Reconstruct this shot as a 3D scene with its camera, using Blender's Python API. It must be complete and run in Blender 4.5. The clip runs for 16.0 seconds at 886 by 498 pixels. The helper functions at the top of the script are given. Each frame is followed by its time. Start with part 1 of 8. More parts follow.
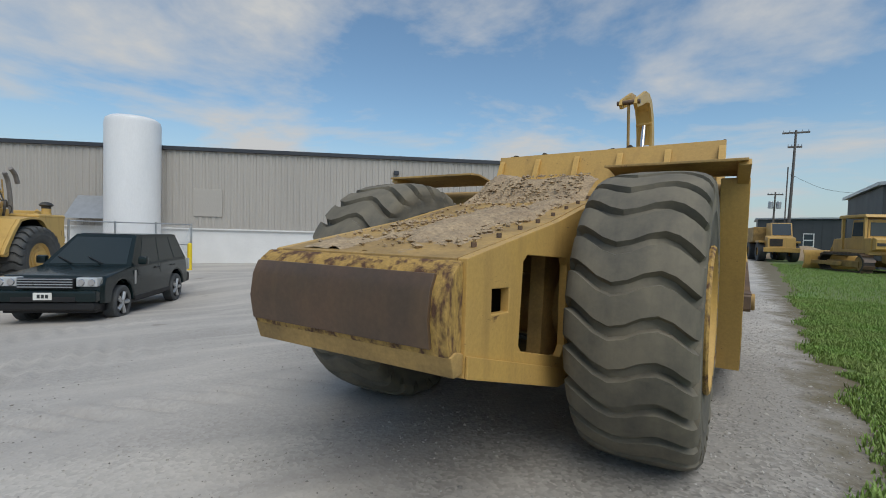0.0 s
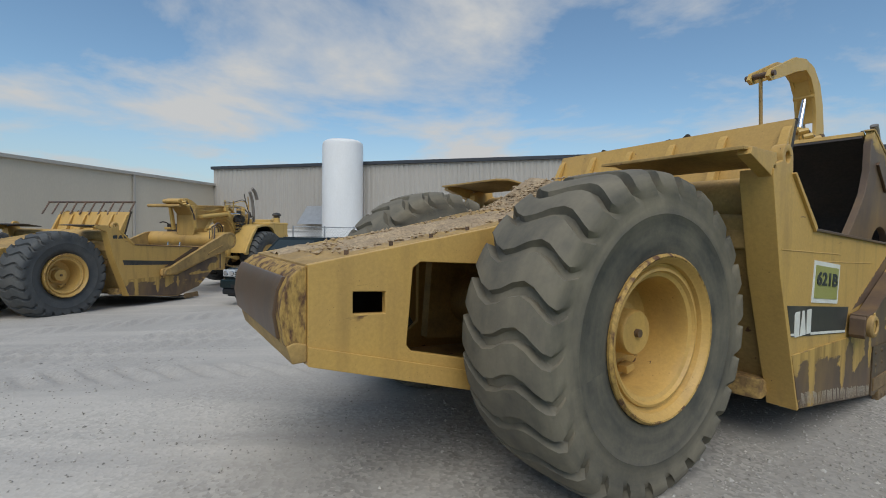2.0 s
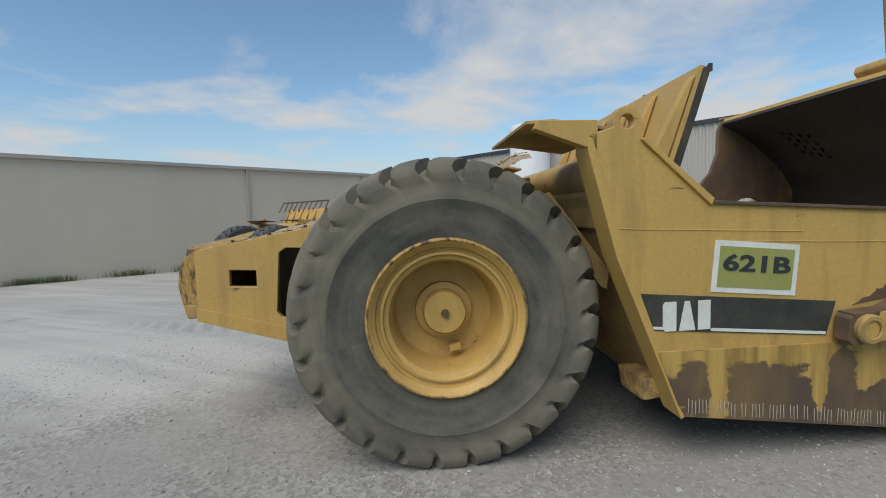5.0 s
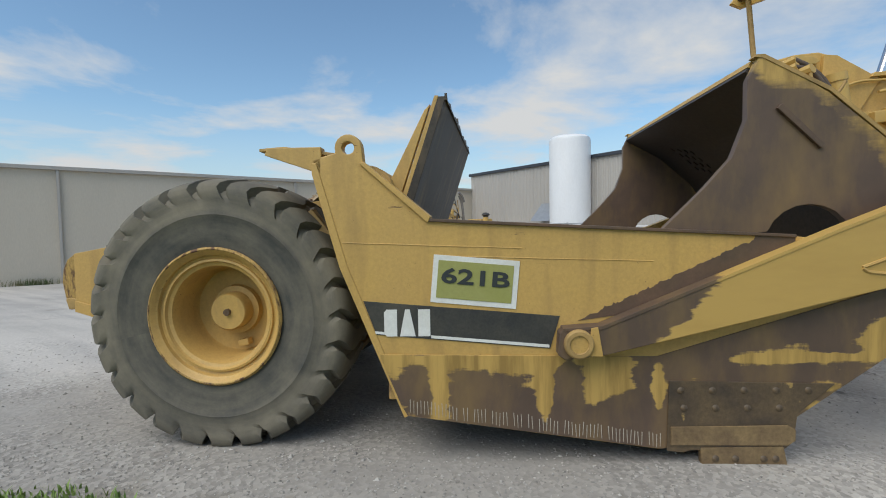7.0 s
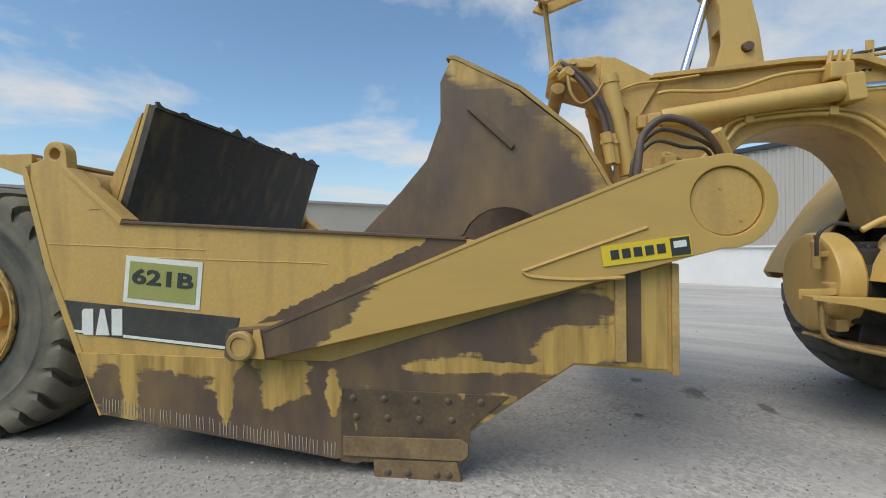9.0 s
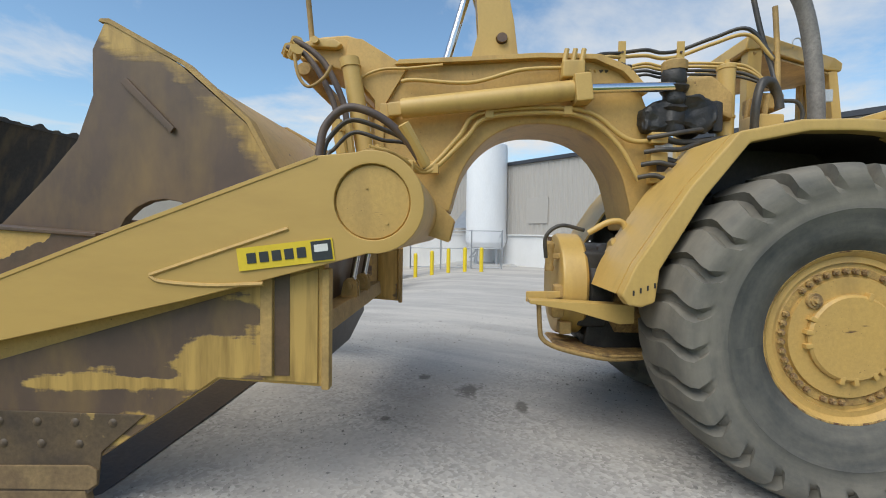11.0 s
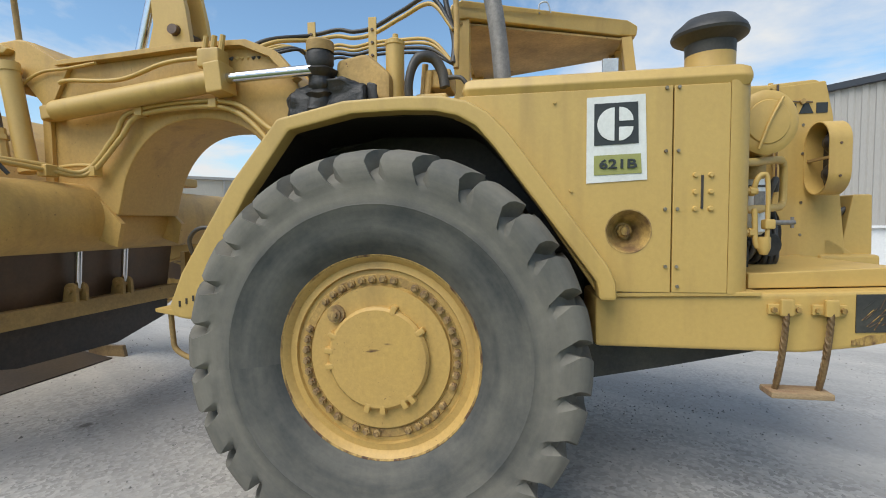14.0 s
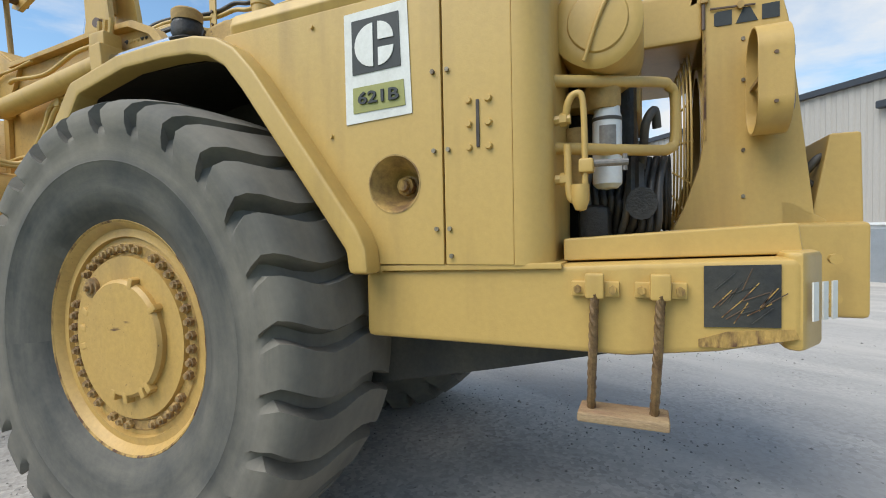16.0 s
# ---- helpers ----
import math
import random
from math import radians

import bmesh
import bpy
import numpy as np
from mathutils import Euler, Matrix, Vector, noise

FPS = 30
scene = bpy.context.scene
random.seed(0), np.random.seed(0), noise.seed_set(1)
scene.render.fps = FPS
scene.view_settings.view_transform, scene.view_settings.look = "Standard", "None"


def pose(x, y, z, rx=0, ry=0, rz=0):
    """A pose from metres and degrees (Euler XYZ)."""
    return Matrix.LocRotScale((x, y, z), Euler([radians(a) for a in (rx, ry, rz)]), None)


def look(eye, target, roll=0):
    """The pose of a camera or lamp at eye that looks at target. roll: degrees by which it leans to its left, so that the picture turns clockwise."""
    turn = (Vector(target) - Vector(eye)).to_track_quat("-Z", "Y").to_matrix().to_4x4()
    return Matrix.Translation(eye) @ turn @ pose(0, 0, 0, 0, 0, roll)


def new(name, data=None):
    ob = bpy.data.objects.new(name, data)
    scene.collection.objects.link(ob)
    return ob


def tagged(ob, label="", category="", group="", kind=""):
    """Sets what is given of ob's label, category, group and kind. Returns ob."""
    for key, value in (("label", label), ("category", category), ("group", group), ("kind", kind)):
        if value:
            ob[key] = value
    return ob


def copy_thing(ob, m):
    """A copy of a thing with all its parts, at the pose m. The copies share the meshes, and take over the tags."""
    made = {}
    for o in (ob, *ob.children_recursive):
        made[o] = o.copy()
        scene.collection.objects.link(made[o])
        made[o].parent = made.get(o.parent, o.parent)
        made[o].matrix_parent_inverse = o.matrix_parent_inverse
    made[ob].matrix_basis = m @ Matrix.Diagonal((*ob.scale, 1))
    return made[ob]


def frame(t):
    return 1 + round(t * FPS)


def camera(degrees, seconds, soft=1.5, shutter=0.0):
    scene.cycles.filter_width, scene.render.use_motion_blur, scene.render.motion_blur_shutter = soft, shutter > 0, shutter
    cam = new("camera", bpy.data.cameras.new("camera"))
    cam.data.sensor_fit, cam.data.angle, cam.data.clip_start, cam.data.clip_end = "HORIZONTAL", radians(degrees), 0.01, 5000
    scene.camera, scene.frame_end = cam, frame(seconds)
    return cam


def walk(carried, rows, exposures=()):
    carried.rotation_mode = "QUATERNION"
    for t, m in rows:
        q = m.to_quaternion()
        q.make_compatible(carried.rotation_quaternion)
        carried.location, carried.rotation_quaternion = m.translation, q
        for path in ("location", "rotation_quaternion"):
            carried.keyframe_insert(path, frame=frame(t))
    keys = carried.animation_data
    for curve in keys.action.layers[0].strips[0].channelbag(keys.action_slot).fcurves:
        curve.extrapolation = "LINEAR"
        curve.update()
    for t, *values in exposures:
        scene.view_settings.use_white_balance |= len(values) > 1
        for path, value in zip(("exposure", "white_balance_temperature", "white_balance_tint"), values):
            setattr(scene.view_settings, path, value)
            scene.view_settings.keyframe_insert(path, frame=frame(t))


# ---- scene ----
cam = camera(87.00, 16.0, soft=1.0)
ROWS = [
    (0.0, 1.606, -3.453, 1.435, 32.89, -1.80, -1.50),
    (0.5, 1.949, -3.211, 1.412, 40.17, -1.82, -1.36),
    (1.0, 2.324, -2.949, 1.436, 47.12, -1.74, -1.32),
    (1.5, 2.667, -2.726, 1.507, 52.37, -2.28, -1.08),
    (2.0, 2.954, -2.428, 1.519, 57.45, -2.31, -0.90),
    (2.5, 3.274, -2.156, 1.519, 63.91, -2.15, -0.68),
    (3.0, 3.544, -1.837, 1.540, 70.54, -2.78, -0.03),
    (3.5, 3.715, -1.368, 1.525, 74.67, -2.95, 0.16),
    (4.0, 3.877, -0.941, 1.515, 79.04, -2.89, 0.34),
    (4.2, 3.938, -0.786, 1.560, 80.96, -3.39, 0.89),
    (6.3, 4.348, 1.039, 1.516, 91.84, -3.42, 1.06),
    (6.5, 4.391, 1.296, 1.517, 93.51, -3.16, 1.05),
    (7.0, 4.487, 1.834, 1.521, 94.33, -2.75, 0.96),
    (7.5, 4.473, 2.297, 1.472, 96.00, -2.07, 0.65),
    (8.0, 4.515, 2.753, 1.456, 102.75, -1.46, 0.93),
    (8.5, 4.416, 3.361, 1.411, 100.74, -0.57, 0.59),
    (9.0, 4.208, 4.062, 1.367, 99.68, 0.09, 0.52),
    (9.2, 4.158, 4.292, 1.392, 99.37, -0.21, 0.48),
    (11.3, 3.641, 5.783, 1.470, 91.57, -2.23, -0.95),
    (11.5, 3.542, 5.965, 1.473, 91.47, -2.35, -0.93),
    (12.0, 3.487, 6.357, 1.518, 91.60, -3.20, -0.49),
    (12.5, 3.536, 6.821, 1.559, 92.34, -3.68, -0.21),
    (13.0, 3.402, 7.343, 1.575, 93.99, -3.67, 0.09),
    (13.5, 3.290, 7.847, 1.565, 96.09, -3.38, 0.37),
    (14.0, 3.226, 8.319, 1.539, 99.59, -3.01, 0.47),
    (14.5, 3.058, 8.714, 1.484, 102.20, -2.69, 0.56),
    (15.0, 2.846, 9.052, 1.448, 104.86, -2.34, 0.75),
    (15.5, 2.668, 9.360, 1.404, 109.92, -2.04, 1.02),
    (16.0, 2.398, 9.599, 1.321, 113.40, -1.76, 1.15),
]
walk(cam, [(t, pose(x, y, z, 90 + pitch, roll, yaw)) for t, x, y, z, yaw, pitch, roll in ROWS],
     [(0.0, 0.02), (4.2, 0.1), (7.0, 0.27), (9.0, 0.34), (10.4, 0.42), (11.4, 0.50), (12.0, 0.44), (13.0, 0.50), (16.0, 0.67)])

# ---- light ----
SUN_EL, SUN_AZ = radians(54), radians(124)
sun_dir = Vector((math.cos(SUN_EL) * math.sin(SUN_AZ), math.cos(SUN_EL) * math.cos(SUN_AZ), math.sin(SUN_EL)))
lamp = bpy.data.lights.new("sun", "SUN")
lamp.energy, lamp.angle, lamp.color = 2.2, radians(52), (1.0, 0.965, 0.90)
sun = new("sun", lamp)
sun.matrix_world = look(sun_dir * 60, (0, 0, 0))

world = bpy.data.worlds.new("sky")
scene.world = world
world.use_nodes = True
wn, wl = world.node_tree.nodes, world.node_tree.links
wn.clear()


def wnode(kind, **kw):
    n = wn.new(kind)
    for k, val in kw.items():
        n.inputs[k].default_value = val
    return n


sky = wn.new("ShaderNodeTexSky")
sky.sky_type, sky.sun_disc, sky.sun_elevation, sky.sun_rotation = "NISHITA", False, SUN_EL, SUN_AZ
sky.air_density, sky.dust_density, sky.ozone_density = 1.0, 0.5, 1.6
coord = wn.new("ShaderNodeTexCoord")
split = wn.new("ShaderNodeSeparateXYZ")
wl.new(coord.outputs["Generated"], split.inputs[0])
lift = wn.new("ShaderNodeMath")
lift.operation = "ADD"
lift.inputs[1].default_value = 0.12
wl.new(split.outputs["Z"], lift.inputs[0])
low = wn.new("ShaderNodeMath")
low.operation = "MAXIMUM"
low.inputs[1].default_value = 0.06
wl.new(lift.outputs[0], low.inputs[0])
flat = []
for axis in ("X", "Y"):
    d = wn.new("ShaderNodeMath")
    d.operation = "DIVIDE"
    wl.new(split.outputs[axis], d.inputs[0])
    wl.new(low.outputs[0], d.inputs[1])
    flat.append(d)
deck = wn.new("ShaderNodeCombineXYZ")
wl.new(flat[0].outputs[0], deck.inputs[0])
wl.new(flat[1].outputs[0], deck.inputs[1])
cloud = wnode("ShaderNodeTexNoise", Scale=0.8, Detail=9.0, Roughness=0.58, Distortion=0.25)
wl.new(deck.outputs[0], cloud.inputs["Vector"])
cover = wn.new("ShaderNodeValToRGB")
cover.color_ramp.elements[0].position, cover.color_ramp.elements[1].position = 0.47, 0.63
cover.color_ramp.elements[0].color, cover.color_ramp.elements[1].color = (0, 0, 0, 1), (1, 1, 1, 1)
wl.new(cloud.outputs["Fac"], cover.inputs[0])
mixc = wn.new("ShaderNodeMix")
mixc.data_type = "RGBA"
wl.new(cover.outputs[0], mixc.inputs[0])
tint = wn.new("ShaderNodeMix")
tint.data_type, tint.blend_type = "RGBA", "MULTIPLY"
tint.inputs[0].default_value = 1.0
tint.inputs[7].default_value = (0.90, 1.02, 1.01, 1)
wl.new(sky.outputs[0], tint.inputs[6])
haze = wn.new("ShaderNodeMapRange")
haze.inputs["From Min"].default_value, haze.inputs["From Max"].default_value = 0.22, -0.02
haze.inputs["To Min"].default_value, haze.inputs["To Max"].default_value = 0.0, 0.85
wl.new(split.outputs["Z"], haze.inputs["Value"])
hazy = wn.new("ShaderNodeMix")
hazy.data_type = "RGBA"
hazy.inputs[7].default_value = (3.15, 3.65, 4.15, 1)
wl.new(haze.outputs[0], hazy.inputs[0])
wl.new(tint.outputs[2], hazy.inputs[6])
wl.new(hazy.outputs[2], mixc.inputs[6])
mixc.inputs[7].default_value = (4.45, 4.55, 4.6, 1)
back = wnode("ShaderNodeBackground", Strength=0.122)
wl.new(mixc.outputs[2], back.inputs[0])
wout = wn.new("ShaderNodeOutputWorld")
wl.new(back.outputs[0], wout.inputs[0])
scene.view_settings.exposure = 0.0

# ---- materials ----


def shade(name, base, rough=0.6, metal=0.0, second=None, scale=3.0, amount=0.5, low=0.35, high=0.7,
          chips=None, chip_scale=14.0, chip_at=0.68, fine=60.0, fine_amount=0.12, bump=0.15, stretch=(1, 1, 1), coat=0.0, rnd=0.0, streak=None, streak_amount=0.35, specks=None, island=0.0, gloss=0.5):
    """A surface of two scales: broad patches of a second colour, fine grain, chips, and relief."""
    m = bpy.data.materials.new(name)
    m.use_nodes = True
    nt = m.node_tree
    n, l = nt.nodes, nt.links
    bsdf = n["Principled BSDF"]
    tc = n.new("ShaderNodeTexCoord")
    mp = n.new("ShaderNodeMapping")
    mp.inputs["Scale"].default_value = stretch
    l.new(tc.outputs["Object"], mp.inputs[0])

    def noise_of(sc, det=5.0, ro=0.6):
        t = n.new("ShaderNodeTexNoise")
        t.inputs["Scale"].default_value, t.inputs["Detail"].default_value, t.inputs["Roughness"].default_value = sc, det, ro
        l.new(mp.outputs[0], t.inputs["Vector"])
        return t

    def ramp(src, a, b):
        r = n.new("ShaderNodeMapRange")
        r.inputs["From Min"].default_value, r.inputs["From Max"].default_value = a, b
        l.new(src, r.inputs["Value"])
        return r.outputs[0]

    def mix(fac, a, b, kind="MIX"):
        x = n.new("ShaderNodeMix")
        x.data_type, x.blend_type = "RGBA", kind
        for sock, val in ((0, fac), (6, a), (7, b)):
            if hasattr(val, "is_linked"):
                l.new(val, x.inputs[sock])
            elif sock == 0:
                x.inputs[0].default_value = val
            else:
                x.inputs[sock].default_value = (*val, 1)
        return x.outputs[2]

    broad = noise_of(scale)
    second = second or tuple(c * 0.72 for c in base)
    f = ramp(broad.outputs["Fac"], low, high)
    am = n.new("ShaderNodeMath")
    am.operation = "MULTIPLY"
    am.inputs[1].default_value = amount
    l.new(f, am.inputs[0])
    col = mix(am.outputs[0], base, second)
    grain = noise_of(fine, 3.0, 0.7)
    g = ramp(grain.outputs["Fac"], 0.3, 0.7)
    gm = n.new("ShaderNodeMapRange")
    gm.inputs["To Min"].default_value, gm.inputs["To Max"].default_value = 1 - fine_amount, 1 + fine_amount
    l.new(g, gm.inputs["Value"])
    gc = n.new("ShaderNodeCombineColor")
    for i in range(3):
        l.new(gm.outputs[0], gc.inputs[i])
    col = mix(1.0, col, gc.outputs[0], "MULTIPLY")
    if island:
        ge = n.new("ShaderNodeNewGeometry")
        im = n.new("ShaderNodeMapRange")
        im.inputs["To Min"].default_value, im.inputs["To Max"].default_value = 1 - island, 1 + island
        l.new(ge.outputs["Random Per Island"], im.inputs["Value"])
        ic = n.new("ShaderNodeCombineColor")
        for i in range(3):
            l.new(im.outputs[0], ic.inputs[i])
        col = mix(1.0, col, ic.outputs[0], "MULTIPLY")
    if rnd:
        oi = n.new("ShaderNodeObjectInfo")
        rm = n.new("ShaderNodeMapRange")
        rm.inputs["To Min"].default_value, rm.inputs["To Max"].default_value = 1 - rnd, 1 + rnd
        l.new(oi.outputs["Random"], rm.inputs["Value"])
        rc = n.new("ShaderNodeCombineColor")
        for i in range(3):
            l.new(rm.outputs[0], rc.inputs[i])
        col = mix(1.0, col, rc.outputs[0], "MULTIPLY")
    if chips:
        ch = noise_of(chip_scale, 6.0, 0.65)
        cf = ramp(ch.outputs["Fac"], chip_at, chip_at + 0.03)
        col = mix(cf, col, chips)
    if streak:
        sm = n.new("ShaderNodeMapping")
        sm.inputs["Scale"].default_value = (7, 7, 0.9)
        l.new(tc.outputs["Object"], sm.inputs[0])
        st = n.new("ShaderNodeTexNoise")
        st.inputs["Scale"].default_value, st.inputs["Detail"].default_value = 1.0, 6.0
        l.new(sm.outputs[0], st.inputs["Vector"])
        sf = n.new("ShaderNodeMath")
        sf.operation = "MULTIPLY"
        sf.inputs[1].default_value = streak_amount
        l.new(ramp(st.outputs["Fac"], 0.52, 0.78), sf.inputs[0])
        col = mix(sf.outputs[0], col, streak)
    if specks:
        dots = noise_of(85.0, 2.0, 0.5)
        where = noise_of(3.1, 4.0)
        both = n.new("ShaderNodeMath")
        both.operation = "MULTIPLY"
        l.new(ramp(dots.outputs["Fac"], 0.70, 0.76), both.inputs[0])
        l.new(ramp(where.outputs["Fac"], 0.45, 0.62), both.inputs[1])
        col = mix(both.outputs[0], col, specks)
        sc_map = n.new("ShaderNodeMapping")
        sc_map.inputs["Scale"].default_value = (30, 4, 26)
        sc_map.inputs["Rotation"].default_value = (0.25, 0, 0)
        l.new(tc.outputs["Object"], sc_map.inputs[0])
        scr = n.new("ShaderNodeTexNoise")
        scr.inputs["Scale"].default_value, scr.inputs["Detail"].default_value = 1.0, 3.0
        l.new(sc_map.outputs[0], scr.inputs["Vector"])
        sx = n.new("ShaderNodeMath")
        sx.operation = "MULTIPLY"
        l.new(ramp(scr.outputs["Fac"], 0.70, 0.73), sx.inputs[0])
        l.new(ramp(where.outputs["Fac"], 0.5, 0.6), sx.inputs[1])
        col = mix(sx.outputs[0], col, specks)
    l.new(col, bsdf.inputs["Base Color"])
    rr = n.new("ShaderNodeMapRange")
    rr.inputs["To Min"].default_value, rr.inputs["To Max"].default_value = max(0.03, rough - 0.12), min(1, rough + 0.12)
    l.new(broad.outputs["Fac"], rr.inputs["Value"])
    l.new(rr.outputs[0], bsdf.inputs["Roughness"])
    bsdf.inputs["Metallic"].default_value = metal
    bsdf.inputs["Coat Weight"].default_value = coat
    bsdf.inputs["Specular IOR Level"].default_value = gloss
    if bump:
        b = n.new("ShaderNodeBump")
        b.inputs["Strength"].default_value, b.inputs["Distance"].default_value = bump, 0.01
        l.new(grain.outputs["Fac"], b.inputs["Height"])
        l.new(b.outputs[0], bsdf.inputs["Normal"])
    return m


def worn_material(name="worn_paint_on_steel", spots=(), low=0.7, tilt=0.3, start=2.6, along_y=-0.02, fibre=(1, 1.6, 0.35), fade=0.07, run=(0.29, 0.18, 0.05)):
    """Yellow paint scoured off to brown steel in patches, more of it lost low down and towards the cutting edge."""
    m = bpy.data.materials.new(name)
    m.use_nodes = True
    n, l = m.node_tree.nodes, m.node_tree.links
    bsdf = n["Principled BSDF"]
    tc = n.new("ShaderNodeTexCoord")
    sep = n.new("ShaderNodeSeparateXYZ")
    l.new(tc.outputs["Object"], sep.inputs[0])

    def tex(sc, stretch):
        mp = n.new("ShaderNodeMapping")
        mp.inputs["Scale"].default_value = stretch
        l.new(tc.outputs["Object"], mp.inputs[0])
        t = n.new("ShaderNodeTexNoise")
        t.inputs["Scale"].default_value, t.inputs["Detail"].default_value, t.inputs["Roughness"].default_value = sc, 7.0, 0.6
        l.new(mp.outputs[0], t.inputs["Vector"])
        return t.outputs["Fac"]

    def math_of(op, a, b):
        x = n.new("ShaderNodeMath")
        x.operation = op
        for i, q in enumerate((a, b)):
            if isinstance(q, (int, float)):
                x.inputs[i].default_value = q
            else:
                l.new(q, x.inputs[i])
        return x.outputs[0]

    patch = tex(2.9, (1, 0.8, 1.3))
    drag = tex(9.0, (1, 0.3, 2.4))
    streak = tex(7.0, fibre)
    height = math_of("MULTIPLY", math_of("SUBTRACT", sep.outputs["Z"], 0.62), tilt)
    along = math_of("MULTIPLY", math_of("SUBTRACT", sep.outputs["Y"], start), along_y)
    keep = math_of("ADD", math_of("ADD", math_of("ADD", patch, math_of("ADD", math_of("MULTIPLY", math_of("SUBTRACT", drag, 0.5), 0.5), math_of("MULTIPLY", streak, 0.35))), height), along)
    for cy, cz, ry, rz, amount in spots:
        dy = math_of("MULTIPLY", math_of("SUBTRACT", sep.outputs["Y"], cy), 1 / ry)
        dz = math_of("MULTIPLY", math_of("SUBTRACT", sep.outputs["Z"], cz), 1 / rz)
        reach = math_of("ADD", math_of("MULTIPLY", dy, dy), math_of("MULTIPLY", dz, dz))
        keep = math_of("ADD", keep, math_of("MULTIPLY", math_of("POWER", 2.718, math_of("MULTIPLY", reach, -1.0)), amount))
    edge = n.new("ShaderNodeMapRange")
    edge.inputs["From Min"].default_value, edge.inputs["From Max"].default_value = low, low + fade
    l.new(keep, edge.inputs["Value"])
    tone = tex(4.0, (1, 1, 1))
    steel = n.new("ShaderNodeMix")
    steel.data_type = "RGBA"
    l.new(tone, steel.inputs[0])
    steel.inputs[6].default_value, steel.inputs[7].default_value = (0.06, 0.043, 0.035, 1), (0.15, 0.095, 0.062, 1)
    film = n.new("ShaderNodeMapRange")
    film.inputs["From Min"].default_value, film.inputs["From Max"].default_value, film.inputs["To Max"].default_value = 0.42, 0.75, 0.6
    l.new(tex(3.3, (1, 1.3, 0.5)), film.inputs["Value"])
    stained = n.new("ShaderNodeMix")
    stained.data_type = "RGBA"
    l.new(film.outputs[0], stained.inputs[0])
    l.new(steel.outputs[2], stained.inputs[6])
    stained.inputs[7].default_value = (0.26, 0.165, 0.06, 1)
    paint = n.new("ShaderNodeMix")
    paint.data_type = "RGBA"
    runs = n.new("ShaderNodeMapRange")
    runs.inputs["From Min"].default_value, runs.inputs["From Max"].default_value = 0.36, 0.58
    l.new(tex(6.0, (1, fibre[1] * 1.3, fibre[2] * 0.6)), runs.inputs["Value"])
    l.new(runs.outputs[0], paint.inputs[0])
    paint.inputs[6].default_value, paint.inputs[7].default_value = (*run, 1), (0.51, 0.325, 0.092, 1)
    mix = n.new("ShaderNodeMix")
    mix.data_type = "RGBA"
    l.new(edge.outputs[0], mix.inputs[0])
    l.new(stained.outputs[2], mix.inputs[6])
    l.new(paint.outputs[2], mix.inputs[7])
    l.new(mix.outputs[2], bsdf.inputs["Base Color"])
    bsdf.inputs["Roughness"].default_value = 0.5
    b = n.new("ShaderNodeBump")
    b.inputs["Strength"].default_value, b.inputs["Distance"].default_value = 0.25, 0.006
    l.new(edge.outputs[0], b.inputs["Height"])
    l.new(b.outputs[0], bsdf.inputs["Normal"])
    return m


YEL = (0.54, 0.336, 0.095)
RUST = (0.10, 0.048, 0.025)
M = {}
M["yellow"] = shade("faded_yellow_paint", YEL, 0.5, second=(0.46, 0.29, 0.095), scale=1.6, amount=0.7, chips=RUST, chip_scale=9, chip_at=0.72, fine=45, fine_amount=0.08, bump=0.08, streak=(0.20, 0.125, 0.05), streak_amount=0.45, specks=RUST)
M["clean_yellow"] = shade("fresh_yellow_paint", (0.545, 0.360, 0.108), 0.45, second=(0.50, 0.323, 0.096), scale=1.2, amount=0.7, fine=45, fine_amount=0.035, bump=0.07, streak=(0.24, 0.15, 0.055), streak_amount=0.4)
M["dirty_yellow"] = shade("dusty_yellow_paint", (0.47, 0.30, 0.10), 0.7, second=(0.22, 0.145, 0.06), scale=2.6, amount=0.9, chips=RUST, chip_scale=7, chip_at=0.66, fine=40, fine_amount=0.15, bump=0.15)
SCOURED = ((1.9, 0.68, 0.6, 0.05, 0.45), (1.93, 0.44, 0.24, 0.12, -0.30), (1.58, 0.50, 0.06, 0.20, 0.40), (1.42, 0.55, 0.06, 0.10, -0.25), (2.24, 0.50, 0.045, 0.25, 0.50),
           (2.38, 0.50, 0.07, 0.28, -0.50), (2.62, 0.58, 0.13, 0.13, 0.50), (2.76, 0.36, 0.13, 0.10, -0.40), (2.93, 0.45, 0.04, 0.25, 0.42), (3.2, 0.66, 0.18, 0.05, -0.3),
           (3.75, 0.69, 0.38, 0.03, 0.50), (4.35, 0.82, 0.18, 0.08, 0.55), (4.70, 0.95, 0.1, 0.3, 0.5),
           (3.0, 0.70, 0.3, 0.04, -0.35), (3.4, 0.83, 0.3, 0.07, -0.5), (3.8, 0.93, 0.3, 0.09, -0.5), (4.25, 1.04, 0.25, 0.09, -0.45), (3.6, 0.585, 0.45, 0.035, -0.4))
M["worn"] = worn_material(spots=SCOURED)
M["arm_paint"] = worn_material("paint_rubbed_to_steel_at_the_pin", low=0.645, tilt=-2.5, start=2.675, along_y=2.4, fibre=(1, 0.25, 2.2), run=(0.475, 0.30, 0.085))
RIM = ((3.66, 2.54, 0.12, 0.12, 0.50), (3.86, 2.45, 0.16, 0.10, 0.45), (4.06, 2.32, 0.17, 0.12, 0.42), (4.26, 2.16, 0.17, 0.11, 0.40), (4.43, 1.98, 0.13, 0.15, 0.42), (4.54, 1.74, 0.10, 0.20, 0.44))
